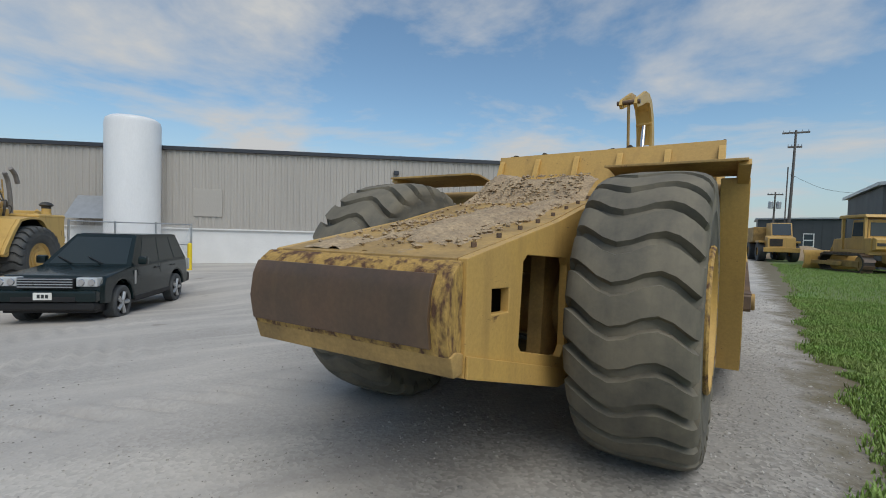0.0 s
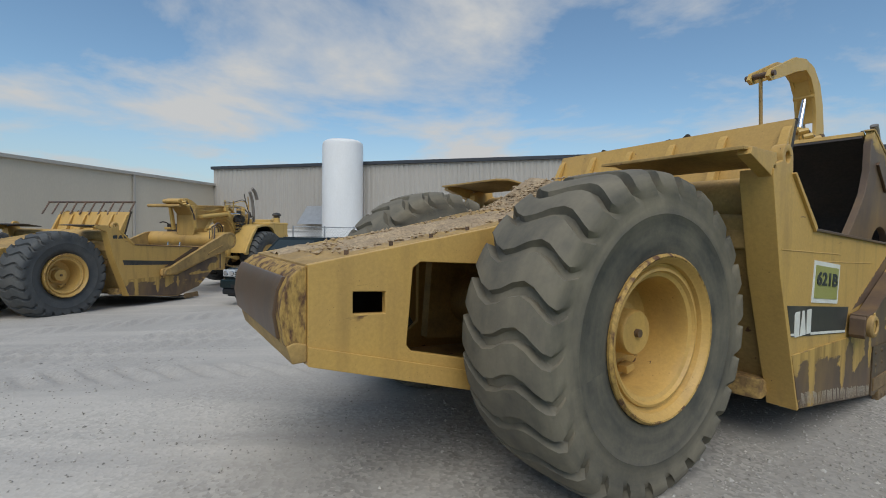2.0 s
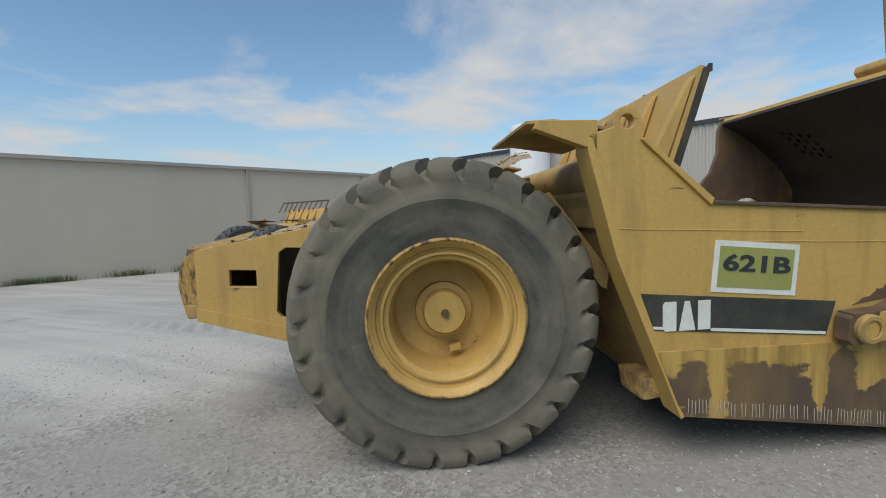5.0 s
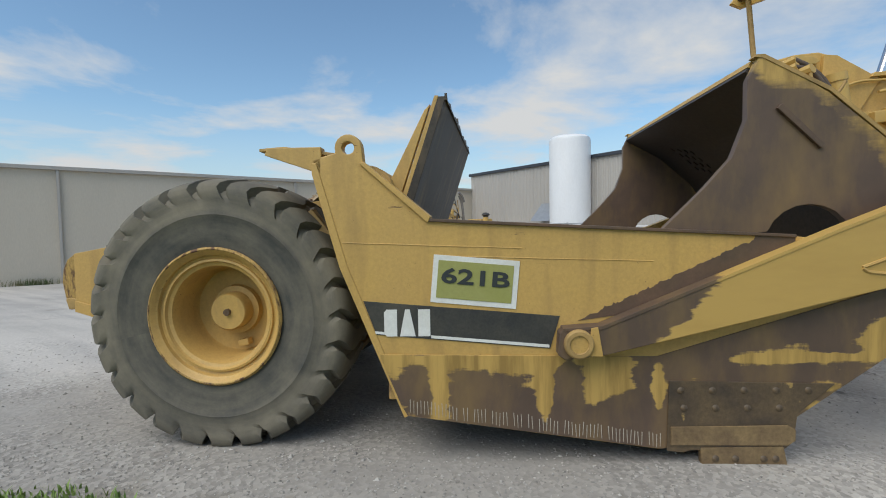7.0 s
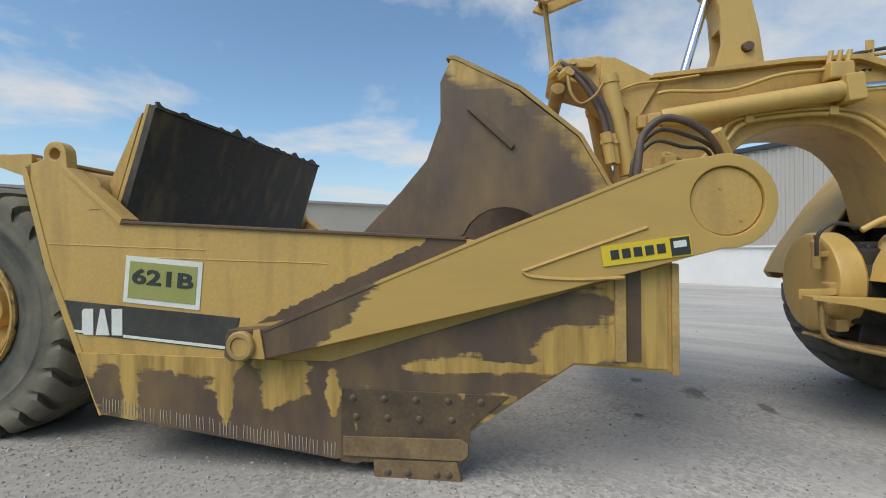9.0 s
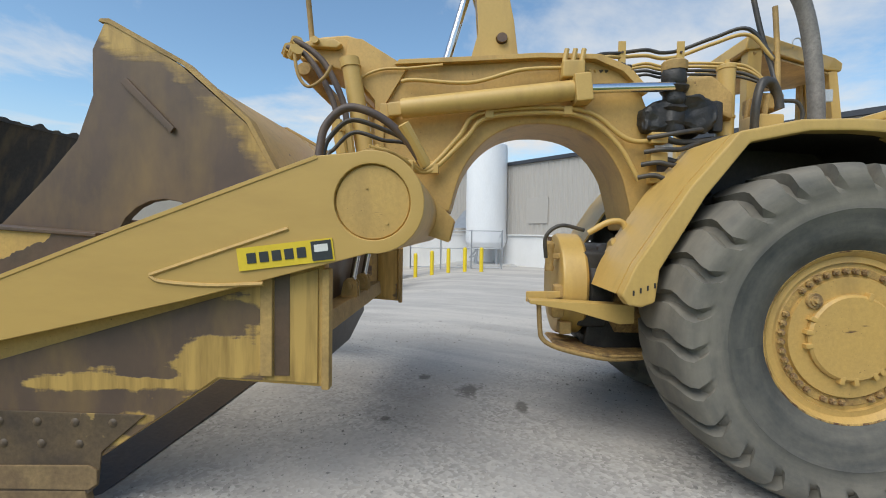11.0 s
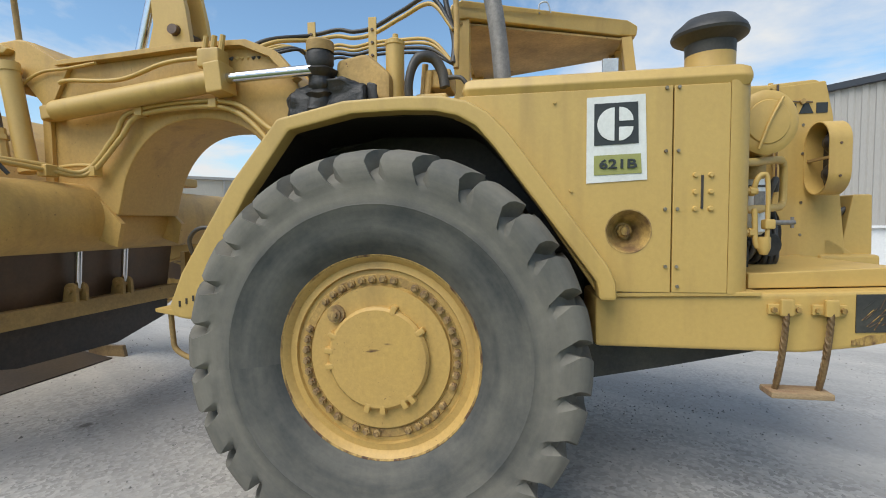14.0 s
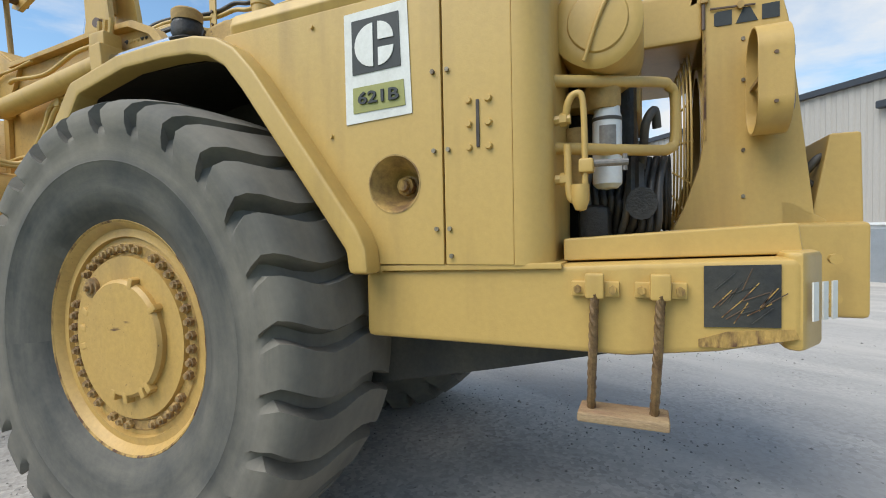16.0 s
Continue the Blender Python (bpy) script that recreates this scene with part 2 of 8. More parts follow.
M["cheek_paint"] = worn_material("paint_rubbed_off_the_cheek", spots=RIM, low=0.93, tilt=0.0, start=3.0, along_y=0.0, fibre=(1, 1.2, 0.6), fade=0.24)
M["cutter"] = shade("bolted_wear_steel", (0.060, 0.043, 0.030), 0.55, second=(0.15, 0.10, 0.048), scale=3.5, amount=0.9, chips=(0.33, 0.22, 0.075), chip_scale=5, chip_at=0.68, fine=40, fine_amount=0.2, bump=0.12)
M["router"] = shade("dusty_wear_block", (0.23, 0.155, 0.070), 0.65, second=(0.10, 0.062, 0.036), scale=5, amount=0.9, fine=45, fine_amount=0.2, bump=0.15)
M["steel"] = shade("brown_worn_steel", (0.082, 0.056, 0.038), 0.45, second=(0.15, 0.085, 0.05), scale=2.2, amount=0.8, chips=(0.30, 0.2, 0.07), chip_scale=4, chip_at=0.72, fine=35, fine_amount=0.1, bump=0.05, streak=(0.20, 0.125, 0.06), streak_amount=0.35)
# Dark scoured steel; also painted shade inside the frame, wheel arch and wall openings.
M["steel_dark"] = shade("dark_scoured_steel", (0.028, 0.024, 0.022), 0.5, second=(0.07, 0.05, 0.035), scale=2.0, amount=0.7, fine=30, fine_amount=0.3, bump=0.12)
M["rusty_edge"] = shade("scraped_rusty_edge", (0.40, 0.25, 0.07), 0.7, second=RUST, scale=20, amount=1.0, low=0.48, high=0.62, fine=60, fine_amount=0.3, bump=0.5, stretch=(0.8, 1, 0.4))
M["rubber_clean"] = shade("tyre_rubber", (0.045, 0.05, 0.054), 0.75, second=(0.10, 0.10, 0.095), scale=3.0, amount=0.8, fine=70, fine_amount=0.15, bump=0.15)
M["hose"] = shade("black_hose", (0.025, 0.026, 0.028), 0.5, second=(0.10, 0.08, 0.055), scale=5, amount=0.8, fine=80, fine_amount=0.15, bump=0.1)
M["grime"] = shade("rust_and_grime_on_paint", (0.22, 0.135, 0.058), 0.75, second=(0.44, 0.285, 0.10), scale=11, amount=1.0, low=0.44, high=0.60, fine=60, fine_amount=0.25, bump=0.3)
M["brown_hose"] = shade("sun_baked_hose", (0.075, 0.055, 0.050), 0.6, second=(0.15, 0.105, 0.07), scale=6, amount=0.8, fine=80, fine_amount=0.12, bump=0.1)
M["grease"] = shade("greasy_black_steel", (0.010, 0.010, 0.010), 0.5, second=(0.05, 0.045, 0.04), scale=9, amount=0.7, fine=60, fine_amount=0.3, bump=0.4)
M["black"] = shade("black_paint", (0.022, 0.023, 0.025), 0.55, second=(0.10, 0.09, 0.065), scale=4, amount=0.6, fine=60, fine_amount=0.2, bump=0.08)
M["white"] = shade("white_decal", (0.74, 0.74, 0.70), 0.5, second=(0.55, 0.53, 0.46), scale=6, amount=0.5, fine=60, fine_amount=0.06, bump=0.03)
M["olive"] = shade("olive_decal", (0.30, 0.30, 0.085), 0.5, second=(0.34, 0.33, 0.12), scale=4, amount=0.5, fine=50, fine_amount=0.06, bump=0.02)
M["ink"] = shade("charcoal_decal", (0.030, 0.035, 0.036), 0.55, scale=5, amount=0.4, fine=60, fine_amount=0.15, bump=0.02)
M["lemon"] = shade("bright_yellow_decal", (0.72, 0.52, 0.03), 0.45, scale=5, amount=0.25, fine=60, fine_amount=0.04, bump=0.02)
M["nut_seat"] = shade("paint_with_rust_bleeding", (0.45, 0.28, 0.085), 0.65, second=(0.20, 0.115, 0.045), scale=9, amount=1.0, low=0.46, high=0.66, fine=60, fine_amount=0.2, bump=0.2)
M["bolt_head"] = shade("weathered_bolt_head", (0.34, 0.30, 0.22), 0.45, 0.5, second=(0.10, 0.065, 0.04), scale=25, amount=1.0, fine=80, fine_amount=0.2, bump=0.1)
M["cup_rust"] = shade("rust_stained_recess", (0.44, 0.285, 0.09), 0.55, second=(0.17, 0.095, 0.04), scale=9, amount=1.0, low=0.42, high=0.66, fine=50, fine_amount=0.2, bump=0.15)
M["chrome"] = shade("chrome_rod", (0.72, 0.73, 0.75), 0.14, 1.0, scale=5, amount=0.2, fine=80, fine_amount=0.05, bump=0.02)
M["grey_steel"] = shade("grey_steel_pipe", (0.19, 0.175, 0.16), 0.6, 0.4, second=(0.30, 0.28, 0.26), scale=6, amount=0.8, fine=50, fine_amount=0.2, bump=0.12)
M["cable"] = shade("wire_rope", (0.22, 0.14, 0.06), 0.6, 0.3, second=(0.10, 0.055, 0.03), scale=20, amount=0.8, fine=90, fine_amount=0.3, bump=0.3)
M["chalk"] = shade("faint_chalk", (0.52, 0.48, 0.40), 0.9, second=(0.25, 0.2, 0.15), scale=9, amount=0.9, fine=60, fine_amount=0.2, bump=0.0)
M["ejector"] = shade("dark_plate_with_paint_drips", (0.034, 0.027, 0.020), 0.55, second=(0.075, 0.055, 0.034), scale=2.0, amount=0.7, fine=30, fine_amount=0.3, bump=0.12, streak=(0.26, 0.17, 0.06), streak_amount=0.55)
M["dirt"] = shade("dry_spoil", (0.40, 0.30, 0.185), 0.95, second=(0.27, 0.20, 0.13), scale=6, amount=0.9, fine=50, fine_amount=0.35, bump=0.9)
M["stone"] = shade("crushed_stone", (0.36, 0.342, 0.312), 0.92, second=(0.26, 0.245, 0.22), scale=3, amount=0.8, fine=40, fine_amount=0.15, bump=0.2, island=0.45)
M["siding"] = shade("beige_metal_siding", (0.40, 0.375, 0.34), 0.5, 0.0, second=(0.35, 0.33, 0.30), scale=0.5, amount=0.7, fine=30, fine_amount=0.05, bump=0.03, stretch=(1, 1, 0.2))
M["tan_siding"] = shade("tan_metal_siding", (0.53, 0.475, 0.385), 0.5, second=(0.48, 0.43, 0.35), scale=0.5, amount=0.7, fine=30, fine_amount=0.05, bump=0.03, stretch=(1, 1, 0.2))
M["white_wall"] = shade("white_painted_block", (0.70, 0.70, 0.69), 0.7, second=(0.6, 0.6, 0.59), scale=0.7, amount=0.7, fine=20, fine_amount=0.05, bump=0.1)
M["trim_dark"] = shade("dark_bronze_trim", (0.035, 0.04, 0.05), 0.5, scale=2, amount=0.4, fine=30, fine_amount=0.1, bump=0.03)
M["tank_white"] = shade("white_tank_enamel", (0.78, 0.79, 0.80), 0.35, second=(0.68, 0.69, 0.7), scale=0.9, amount=0.6, fine=20, fine_amount=0.03, bump=0.02, stretch=(1, 1, 0.3))
M["charcoal_siding"] = shade("charcoal_siding", (0.045, 0.052, 0.060), 0.6, scale=0.6, amount=0.5, fine=20, fine_amount=0.08, bump=0.03)
M["galv"] = shade("galvanised_steel", (0.42, 0.44, 0.46), 0.4, 0.7, scale=4, amount=0.5, fine=50, fine_amount=0.1, bump=0.05)
M["bollard"] = shade("safety_yellow_paint", (0.75, 0.56, 0.02), 0.5, scale=3, amount=0.3, fine=40, fine_amount=0.06, bump=0.05)
M["concrete"] = shade("pale_concrete", (0.45, 0.44, 0.42), 0.9, scale=1.5, amount=0.6, fine=30, fine_amount=0.12, bump=0.2)
M["car_paint"] = shade("dark_green_car_paint", (0.006, 0.013, 0.014), 0.16, 0.0, second=(0.016, 0.027, 0.028), scale=1.0, amount=0.5, fine=20, fine_amount=0.03, bump=0.0, gloss=0.35)
M["car_glass"] = shade("dark_car_glass", (0.020, 0.030, 0.033), 0.04, 0.0, scale=1.0, amount=0.2, fine=20, fine_amount=0.02, bump=0.0)
M["car_trim"] = shade("black_plastic_trim", (0.008, 0.008, 0.009), 0.6, scale=3, amount=0.3, fine=60, fine_amount=0.1, bump=0.05)
M["alloy"] = shade("silver_alloy", (0.52, 0.53, 0.54), 0.32, 0.8, scale=4, amount=0.3, fine=40, fine_amount=0.05, bump=0.02)
M["lamp_glass"] = shade("clear_lamp_glass", (0.55, 0.57, 0.58), 0.1, 0.3, scale=12, amount=0.5, fine=60, fine_amount=0.1, bump=0.1)
M["wood"] = shade("weathered_timber", (0.36, 0.26, 0.14), 0.8, second=(0.24, 0.13, 0.08), scale=4, amount=0.9, fine=50, fine_amount=0.25, bump=0.3, stretch=(6, 1, 6))
M["pole_wood"] = shade("grey_pole_timber", (0.13, 0.12, 0.11), 0.85, scale=3, amount=0.5, fine=30, fine_amount=0.2, bump=0.2, stretch=(3, 3, 0.3))
M["filter_white"] = shade("white_filter_can", (0.68, 0.69, 0.69), 0.4, scale=8, amount=0.4, fine=40, fine_amount=0.05, bump=0.02)
M["glass"] = shade("window_glass", (0.05, 0.065, 0.075), 0.08, scale=2, amount=0.3, fine=20, fine_amount=0.03, bump=0.0)
M["leaf"] = shade("grass_blades", (0.16, 0.28, 0.05), 0.7, second=(0.22, 0.28, 0.08), scale=1.2, amount=0.9, fine=9, fine_amount=0.3, bump=0.0)
M["weed"] = shade("roadside_weed", (0.06, 0.11, 0.025), 0.7, second=(0.14, 0.13, 0.05), scale=3, amount=0.9, fine=9, fine_amount=0.3, bump=0.0)


def tyre_material(name, rubber, dust, least, most, scrub):
    """Rubber on which dry dust clings to the bars and the shoulder, rubbed off in rings and blotches on the wall."""
    m = bpy.data.materials.new(name)
    m.use_nodes = True
    n, l = m.node_tree.nodes, m.node_tree.links
    bsdf = n["Principled BSDF"]
    tc = n.new("ShaderNodeTexCoord")
    sep = n.new("ShaderNodeSeparateXYZ")
    l.new(tc.outputs["Object"], sep.inputs[0])

    def op(kind, a, b=0.0):
        x = n.new("ShaderNodeMath")
        x.operation = kind
        for i, q in enumerate((a, b)):
            if isinstance(q, (int, float)):
                x.inputs[i].default_value = q
            else:
                l.new(q, x.inputs[i])
        return x.outputs[0]

    def grain(vec, sc, detail=6.0, rough=0.6):
        t = n.new("ShaderNodeTexNoise")
        t.inputs["Scale"].default_value, t.inputs["Detail"].default_value, t.inputs["Roughness"].default_value = sc, detail, rough
        l.new(vec, t.inputs["Vector"])
        return t.outputs["Fac"]

    radius = op("SQRT", op("ADD", op("MULTIPLY", sep.outputs["Y"], sep.outputs["Y"]), op("MULTIPLY", sep.outputs["Z"], sep.outputs["Z"])))
    turn = op("ARCTAN2", sep.outputs["Z"], sep.outputs["Y"])
    polar = n.new("ShaderNodeCombineXYZ")
    l.new(op("MULTIPLY", radius, 9.0), polar.inputs[0])
    l.new(op("MULTIPLY", turn, 0.9), polar.inputs[1])
    l.new(op("MULTIPLY", sep.outputs["X"], 4.0), polar.inputs[2])
    rings = grain(polar.outputs[0], 1.6)
    blotch = grain(tc.outputs["Object"], 3.4)
    fine = grain(tc.outputs["Object"], 42.0, 4.0)
    reach = n.new("ShaderNodeMapRange")
    reach.interpolation_type = "SMOOTHSTEP"
    reach.inputs["From Min"].default_value, reach.inputs["From Max"].default_value = 0.69, 0.745
    reach.inputs["To Min"].default_value, reach.inputs["To Max"].default_value = least, most
    l.new(radius, reach.inputs["Value"])
    cling = op("ADD", reach.outputs[0], op("ADD", op("MULTIPLY", op("SUBTRACT", blotch, 0.5), scrub), op("MULTIPLY", op("SUBTRACT", rings, 0.5), scrub * 0.8)))
    cling = op("ADD", cling, op("MULTIPLY", op("SUBTRACT", fine, 0.5), 0.25))
    clamp = n.new("ShaderNodeClamp")
    l.new(cling, clamp.inputs["Value"])
    mix = n.new("ShaderNodeMix")
    mix.data_type = "RGBA"
    l.new(clamp.outputs[0], mix.inputs[0])
    mix.inputs[6].default_value, mix.inputs[7].default_value = (*rubber, 1), (*dust, 1)
    l.new(mix.outputs[2], bsdf.inputs["Base Color"])
    rough = n.new("ShaderNodeMapRange")
    rough.inputs["To Min"].default_value, rough.inputs["To Max"].default_value = 0.7, 0.92
    l.new(clamp.outputs[0], rough.inputs["Value"])
    l.new(rough.outputs[0], bsdf.inputs["Roughness"])
    b = n.new("ShaderNodeBump")
    b.inputs["Strength"].default_value, b.inputs["Distance"].default_value = 0.3, 0.006
    l.new(op("ADD", op("MULTIPLY", fine, 0.5), rings), b.inputs["Height"])
    l.new(b.outputs[0], bsdf.inputs["Normal"])
    return m


M["rubber"] = tyre_material("dusty_tyre_rubber", (0.042, 0.045, 0.044), (0.20, 0.182, 0.146), 0.32, 0.66, 1.25)
M["rubber_rear"] = tyre_material("mud_dusted_tyre", (0.042, 0.043, 0.040), (0.205, 0.180, 0.130), 0.36, 0.62, 1.3)

# ---- building blocks ----


def link(name, bm, material, smooth=35):
    me = bpy.data.meshes.new(name)
    bmesh.ops.recalc_face_normals(bm, faces=bm.faces[:])
    bm.to_mesh(me)
    bm.free()
    me.materials.append(M[material] if isinstance(material, str) else material)
    if smooth:
        me.shade_smooth()
        me.set_sharp_from_angle(angle=radians(smooth))
    return even_normals(new(name, me))


def even_normals(ob):
    """Flat plates stay flat up to their rounded edges."""
    mod = ob.modifiers.new("even_normals", "WEIGHTED_NORMAL")
    mod.keep_sharp, mod.weight = True, 90
    return ob


def part(name, bm, material, parent, label="", smooth=35):
    ob = link(name, bm, material, smooth)
    ob.parent = parent
    if label:
        ob["label"] = label
    return ob


def twin(ob, parent, m=None, data=None):
    """Another object on the same mesh."""
    o = even_normals(new(ob.name.split(".")[0], data or ob.data))
    o.parent = parent
    if m is not None:
        o.matrix_local = m
    return o


def thing(name, at, label, category, group="", kind=""):
    e = new(name)
    e.empty_display_size = 0.2
    e.matrix_world = at
    return tagged(e, label, category, group, kind)


def bevel(bm, w, angle=30, seg=2):
    es = [e for e in bm.edges if len(e.link_faces) == 2 and e.calc_face_angle(0) > radians(angle)]
    if w and es:
        bmesh.ops.bevel(bm, geom=es, offset=w, segments=seg, affect="EDGES", profile=0.5, clamp_overlap=True)
    return bm


def box(x0, x1, y0, y1, z0, z1, w=0.0, bm=None):
    b = bmesh.new()
    bmesh.ops.create_cube(b, size=1)
    for v in b.verts:
        v.co = Vector(((x0 + x1) / 2 + v.co.x * (x1 - x0), (y0 + y1) / 2 + v.co.y * (y1 - y0), (z0 + z1) / 2 + v.co.z * (z1 - z0)))
    bevel(b, w)
    return join(bm, b)


def join(bm, other):
    """Adds other to bm, and frees it."""
    if bm is None:
        return other
    me = bpy.data.meshes.new("tmp")
    other.to_mesh(me)
    other.free()
    bm.from_mesh(me)
    bpy.data.meshes.remove(me)
    return bm


def slab(outline, a, b, axis="x", holes=(), w=0.0, bm=None):
    """A plate: an outline in the two other axes, with holes, from a to b along the axis."""
    s = bmesh.new()
    put = {"x": lambda p, q, c: (c, p, q), "y": lambda p, q, c: (p, c, q), "z": lambda p, q, c: (p, q, c)}[axis]
    edges = []
    for ring in (outline, *holes):
        vs = [s.verts.new(put(p, q, a)) for p, q in ring]
        edges += [s.edges.new((vs[i], vs[(i + 1) % len(vs)])) for i in range(len(vs))]
    if holes:
        bmesh.ops.triangle_fill(s, edges=edges, use_beauty=True)
    else:
        s.faces.new([e.verts[0] for e in edges])
    got = bmesh.ops.extrude_face_region(s, geom=s.faces[:])
    d = Vector(put(0, 0, b - a))
    bmesh.ops.translate(s, verts=[g for g in got["geom"] if isinstance(g, bmesh.types.BMVert)], vec=d)
    bmesh.ops.recalc_face_normals(s, faces=s.faces[:])
    bevel(s, w)
    return join(bm, s)


def lathe(profile, segs=48, bm=None, at=(0, 0, 0), axis="x", close=True):
    """Turns a profile of (radius, along) about the axis through at."""
    s = bmesh.new()
    rings = []
    for r, h in profile:
        ring = []
        for i in range(segs):
            a = 2 * math.pi * i / segs
            p, q = r * math.cos(a), r * math.sin(a)
            c = {"x": (h, p, q), "y": (p, h, q), "z": (p, q, h)}[axis]
            ring.append(s.verts.new(Vector(at) + Vector(c)))
        rings.append(ring)
    for a, b in zip(rings, rings[1:]):
        for i in range(segs):
            s.faces.new((a[i], a[(i + 1) % segs], b[(i + 1) % segs], b[i]))
    if close:
        s.faces.new(rings[0])
        s.faces.new(rings[-1][::-1])
    return join(bm, s)


def rod(p0, p1, r, r1=None, segs=14, bm=None):
    p0, p1 = Vector(p0), Vector(p1)
    s = bmesh.new()
    bmesh.ops.create_cone(s, cap_ends=True, segments=segs, radius1=r, radius2=r if r1 is None else r1, depth=(p1 - p0).length)
    m = Matrix.Translation((p0 + p1) / 2) @ (p1 - p0).to_track_quat("Z", "Y").to_matrix().to_4x4()
    bmesh.ops.transform(s, matrix=m, verts=s.verts[:])
    return join(bm, s)


def curve_points(pts, steps=6):
    """A smooth line through the points."""
    p = [Vector(q) for q in pts]
    p = [2 * p[0] - p[1]] + p + [2 * p[-1] - p[-2]]
    out = []
    for i in range(1, len(p) - 2):
        for k in range(steps):
            t = k / steps
            out.append(0.5 * (2 * p[i] + (p[i + 1] - p[i - 1]) * t + (2 * p[i - 1] - 5 * p[i] + 4 * p[i + 1] - p[i + 2]) * t * t
                              + (3 * p[i] - p[i - 1] - 3 * p[i + 1] + p[i + 2]) * t ** 3))
    return out + [p[-2]]


def hose(pts, r, segs=11, steps=8, bm=None):
    line = curve_points(pts, steps)
    s = bmesh.new()
    rings = []
    side = None
    for i, q in enumerate(line):
        d = (line[min(i + 1, len(line) - 1)] - line[max(i - 1, 0)]).normalized()
        if side is None:
            side = d.orthogonal().normalized()
        side = (side - d * side.dot(d)).normalized()
        up = d.cross(side)
        rings.append([s.verts.new(q + r * (math.cos(2 * math.pi * k / segs) * side + math.sin(2 * math.pi * k / segs) * up)) for k in range(segs)])
    for a, b in zip(rings, rings[1:]):
        for k in range(segs):
            s.faces.new((a[k], a[(k + 1) % segs], b[(k + 1) % segs], b[k]))
    s.faces.new(rings[0])
    s.faces.new(rings[-1][::-1])
    return join(bm, s)


def arc(cx, cy, r, a0, a1, n=10):
    return [(cx + r * math.cos(radians(a0 + (a1 - a0) * i / n)), cy + r * math.sin(radians(a0 + (a1 - a0) * i / n))) for i in range(n + 1)]


def text_bm(words, size, depth=0.003, bold=0.0):
    c = bpy.data.curves.new("letters", "FONT")
    c.body, c.size, c.extrude, c.align_x, c.align_y = words, size, depth, "CENTER", "CENTER"
    c.resolution_u = 3
    c.offset = bold
    o = bpy.data.objects.new("letters", c)
    scene.collection.objects.link(o)
    me = bpy.data.meshes.new_from_object(o.evaluated_get(bpy.context.evaluated_depsgraph_get()))
    b = bmesh.new()
    b.from_mesh(me)
    bpy.data.objects.remove(o)
    bpy.data.curves.remove(c)
    bpy.data.meshes.remove(me)
    return b


def ground_at(x, y):
    """The yard falls gently away towards the buildings."""
    north = max(0.0, min(1.0, (y - 2.0) / 4.0))
    north = north * north * (3 - 2 * north)
    d = max(0.0, min(28.0, -x - 2.0))
    south_fall = 0.055 * min(d, 10.0) + 0.03 * max(0.0, d - 10.0)
    return -(south_fall * (1 - north) + 0.015 * d * north)

# ---- ground ----


def lines(lo, hi, fine_lo, fine_hi, step):
    """Even lines in the near stretch, ever wider ones outside it."""
    mid = list(np.arange(fine_lo, fine_hi + 1e-6, step))
    out, s, c = [], step, fine_hi
    while c < hi:
        s *= 1.35
        c = min(hi, c + s)
        out.append(c)
    before, s, c = [], step, fine_lo
    while c > lo:
        s *= 1.35
        c = max(lo, c - s)
        before.append(c)
    return before[::-1] + mid + out


def grass_edge(y):
    """Where the gravel gives way to grass, east of the lane."""
    return 2.18 + 0.30 * max(0.0, min(1.0, (y + 0.1) / 1.1)) + 0.08 * math.sin(y * 0.9) + 0.06 * math.sin(y * 2.3 + 1) + 0.05 * math.sin(y * 5.1) + 0.03 * max(0, min(24, y - 3))


def ground_relief(x, y):
    n1 = noise.noise((x * 0.35, y * 0.35, 0.3))
    n2 = noise.noise((x * 1.7, y * 1.7, 4.1))
    z = ground_at(x, y) + 0.018 * n1 + 0.008 * n2
    for cx, lean, cy, half, crest in ((-5.0, -0.2, -2.5, 0.95, 0.5), (-2.7, 0.42, -2.2, 0.32, -0.35), (-7.6, -0.1, -2.0, 0.5, 0.3)):
        off = x - cx - lean * (y - cy)
        if abs(off) < half * 1.8 and -6.5 < y < 1.8:
            band = math.exp(-(off / half) ** 4) * math.exp(-((y - cy) / 2.6) ** 4)
            z += band * (0.045 * math.sin((y + crest * off) * 2 * math.pi / 0.31) * (0.7 + 0.6 * n2) - 0.008)
    ridge = x - 1.75 - 0.1 * math.sin(y)
    z += 0.03 * math.exp(-(ridge / 0.4) ** 2) * (0.6 + 0.5 * n2)
    return z


def build_ground():
    xs = lines(-500, 500, -9.5, 4.5, 0.07)
    ys = lines(-500, 900, -6, 12.5, 0.07)
    verts = [(x, y, ground_relief(x, y) if -30 < x < 12 and -25 < y < 40 else ground_at(x, y)) for y in ys for x in xs]
    w = len(xs)
    faces = [(j * w + i, j * w + i + 1, (j + 1) * w + i + 1, (j + 1) * w + i) for j in range(len(ys) - 1) for i in range(w - 1)]
    me = bpy.data.meshes.new("ground")
    me.from_pydata(verts, [], faces)
    me.shade_smooth()
    me.materials.append(gravel_material())
    return tagged(new("ground", me), "pale grey crushed-stone yard with wheel tracks and dust", "ground", kind="structure")


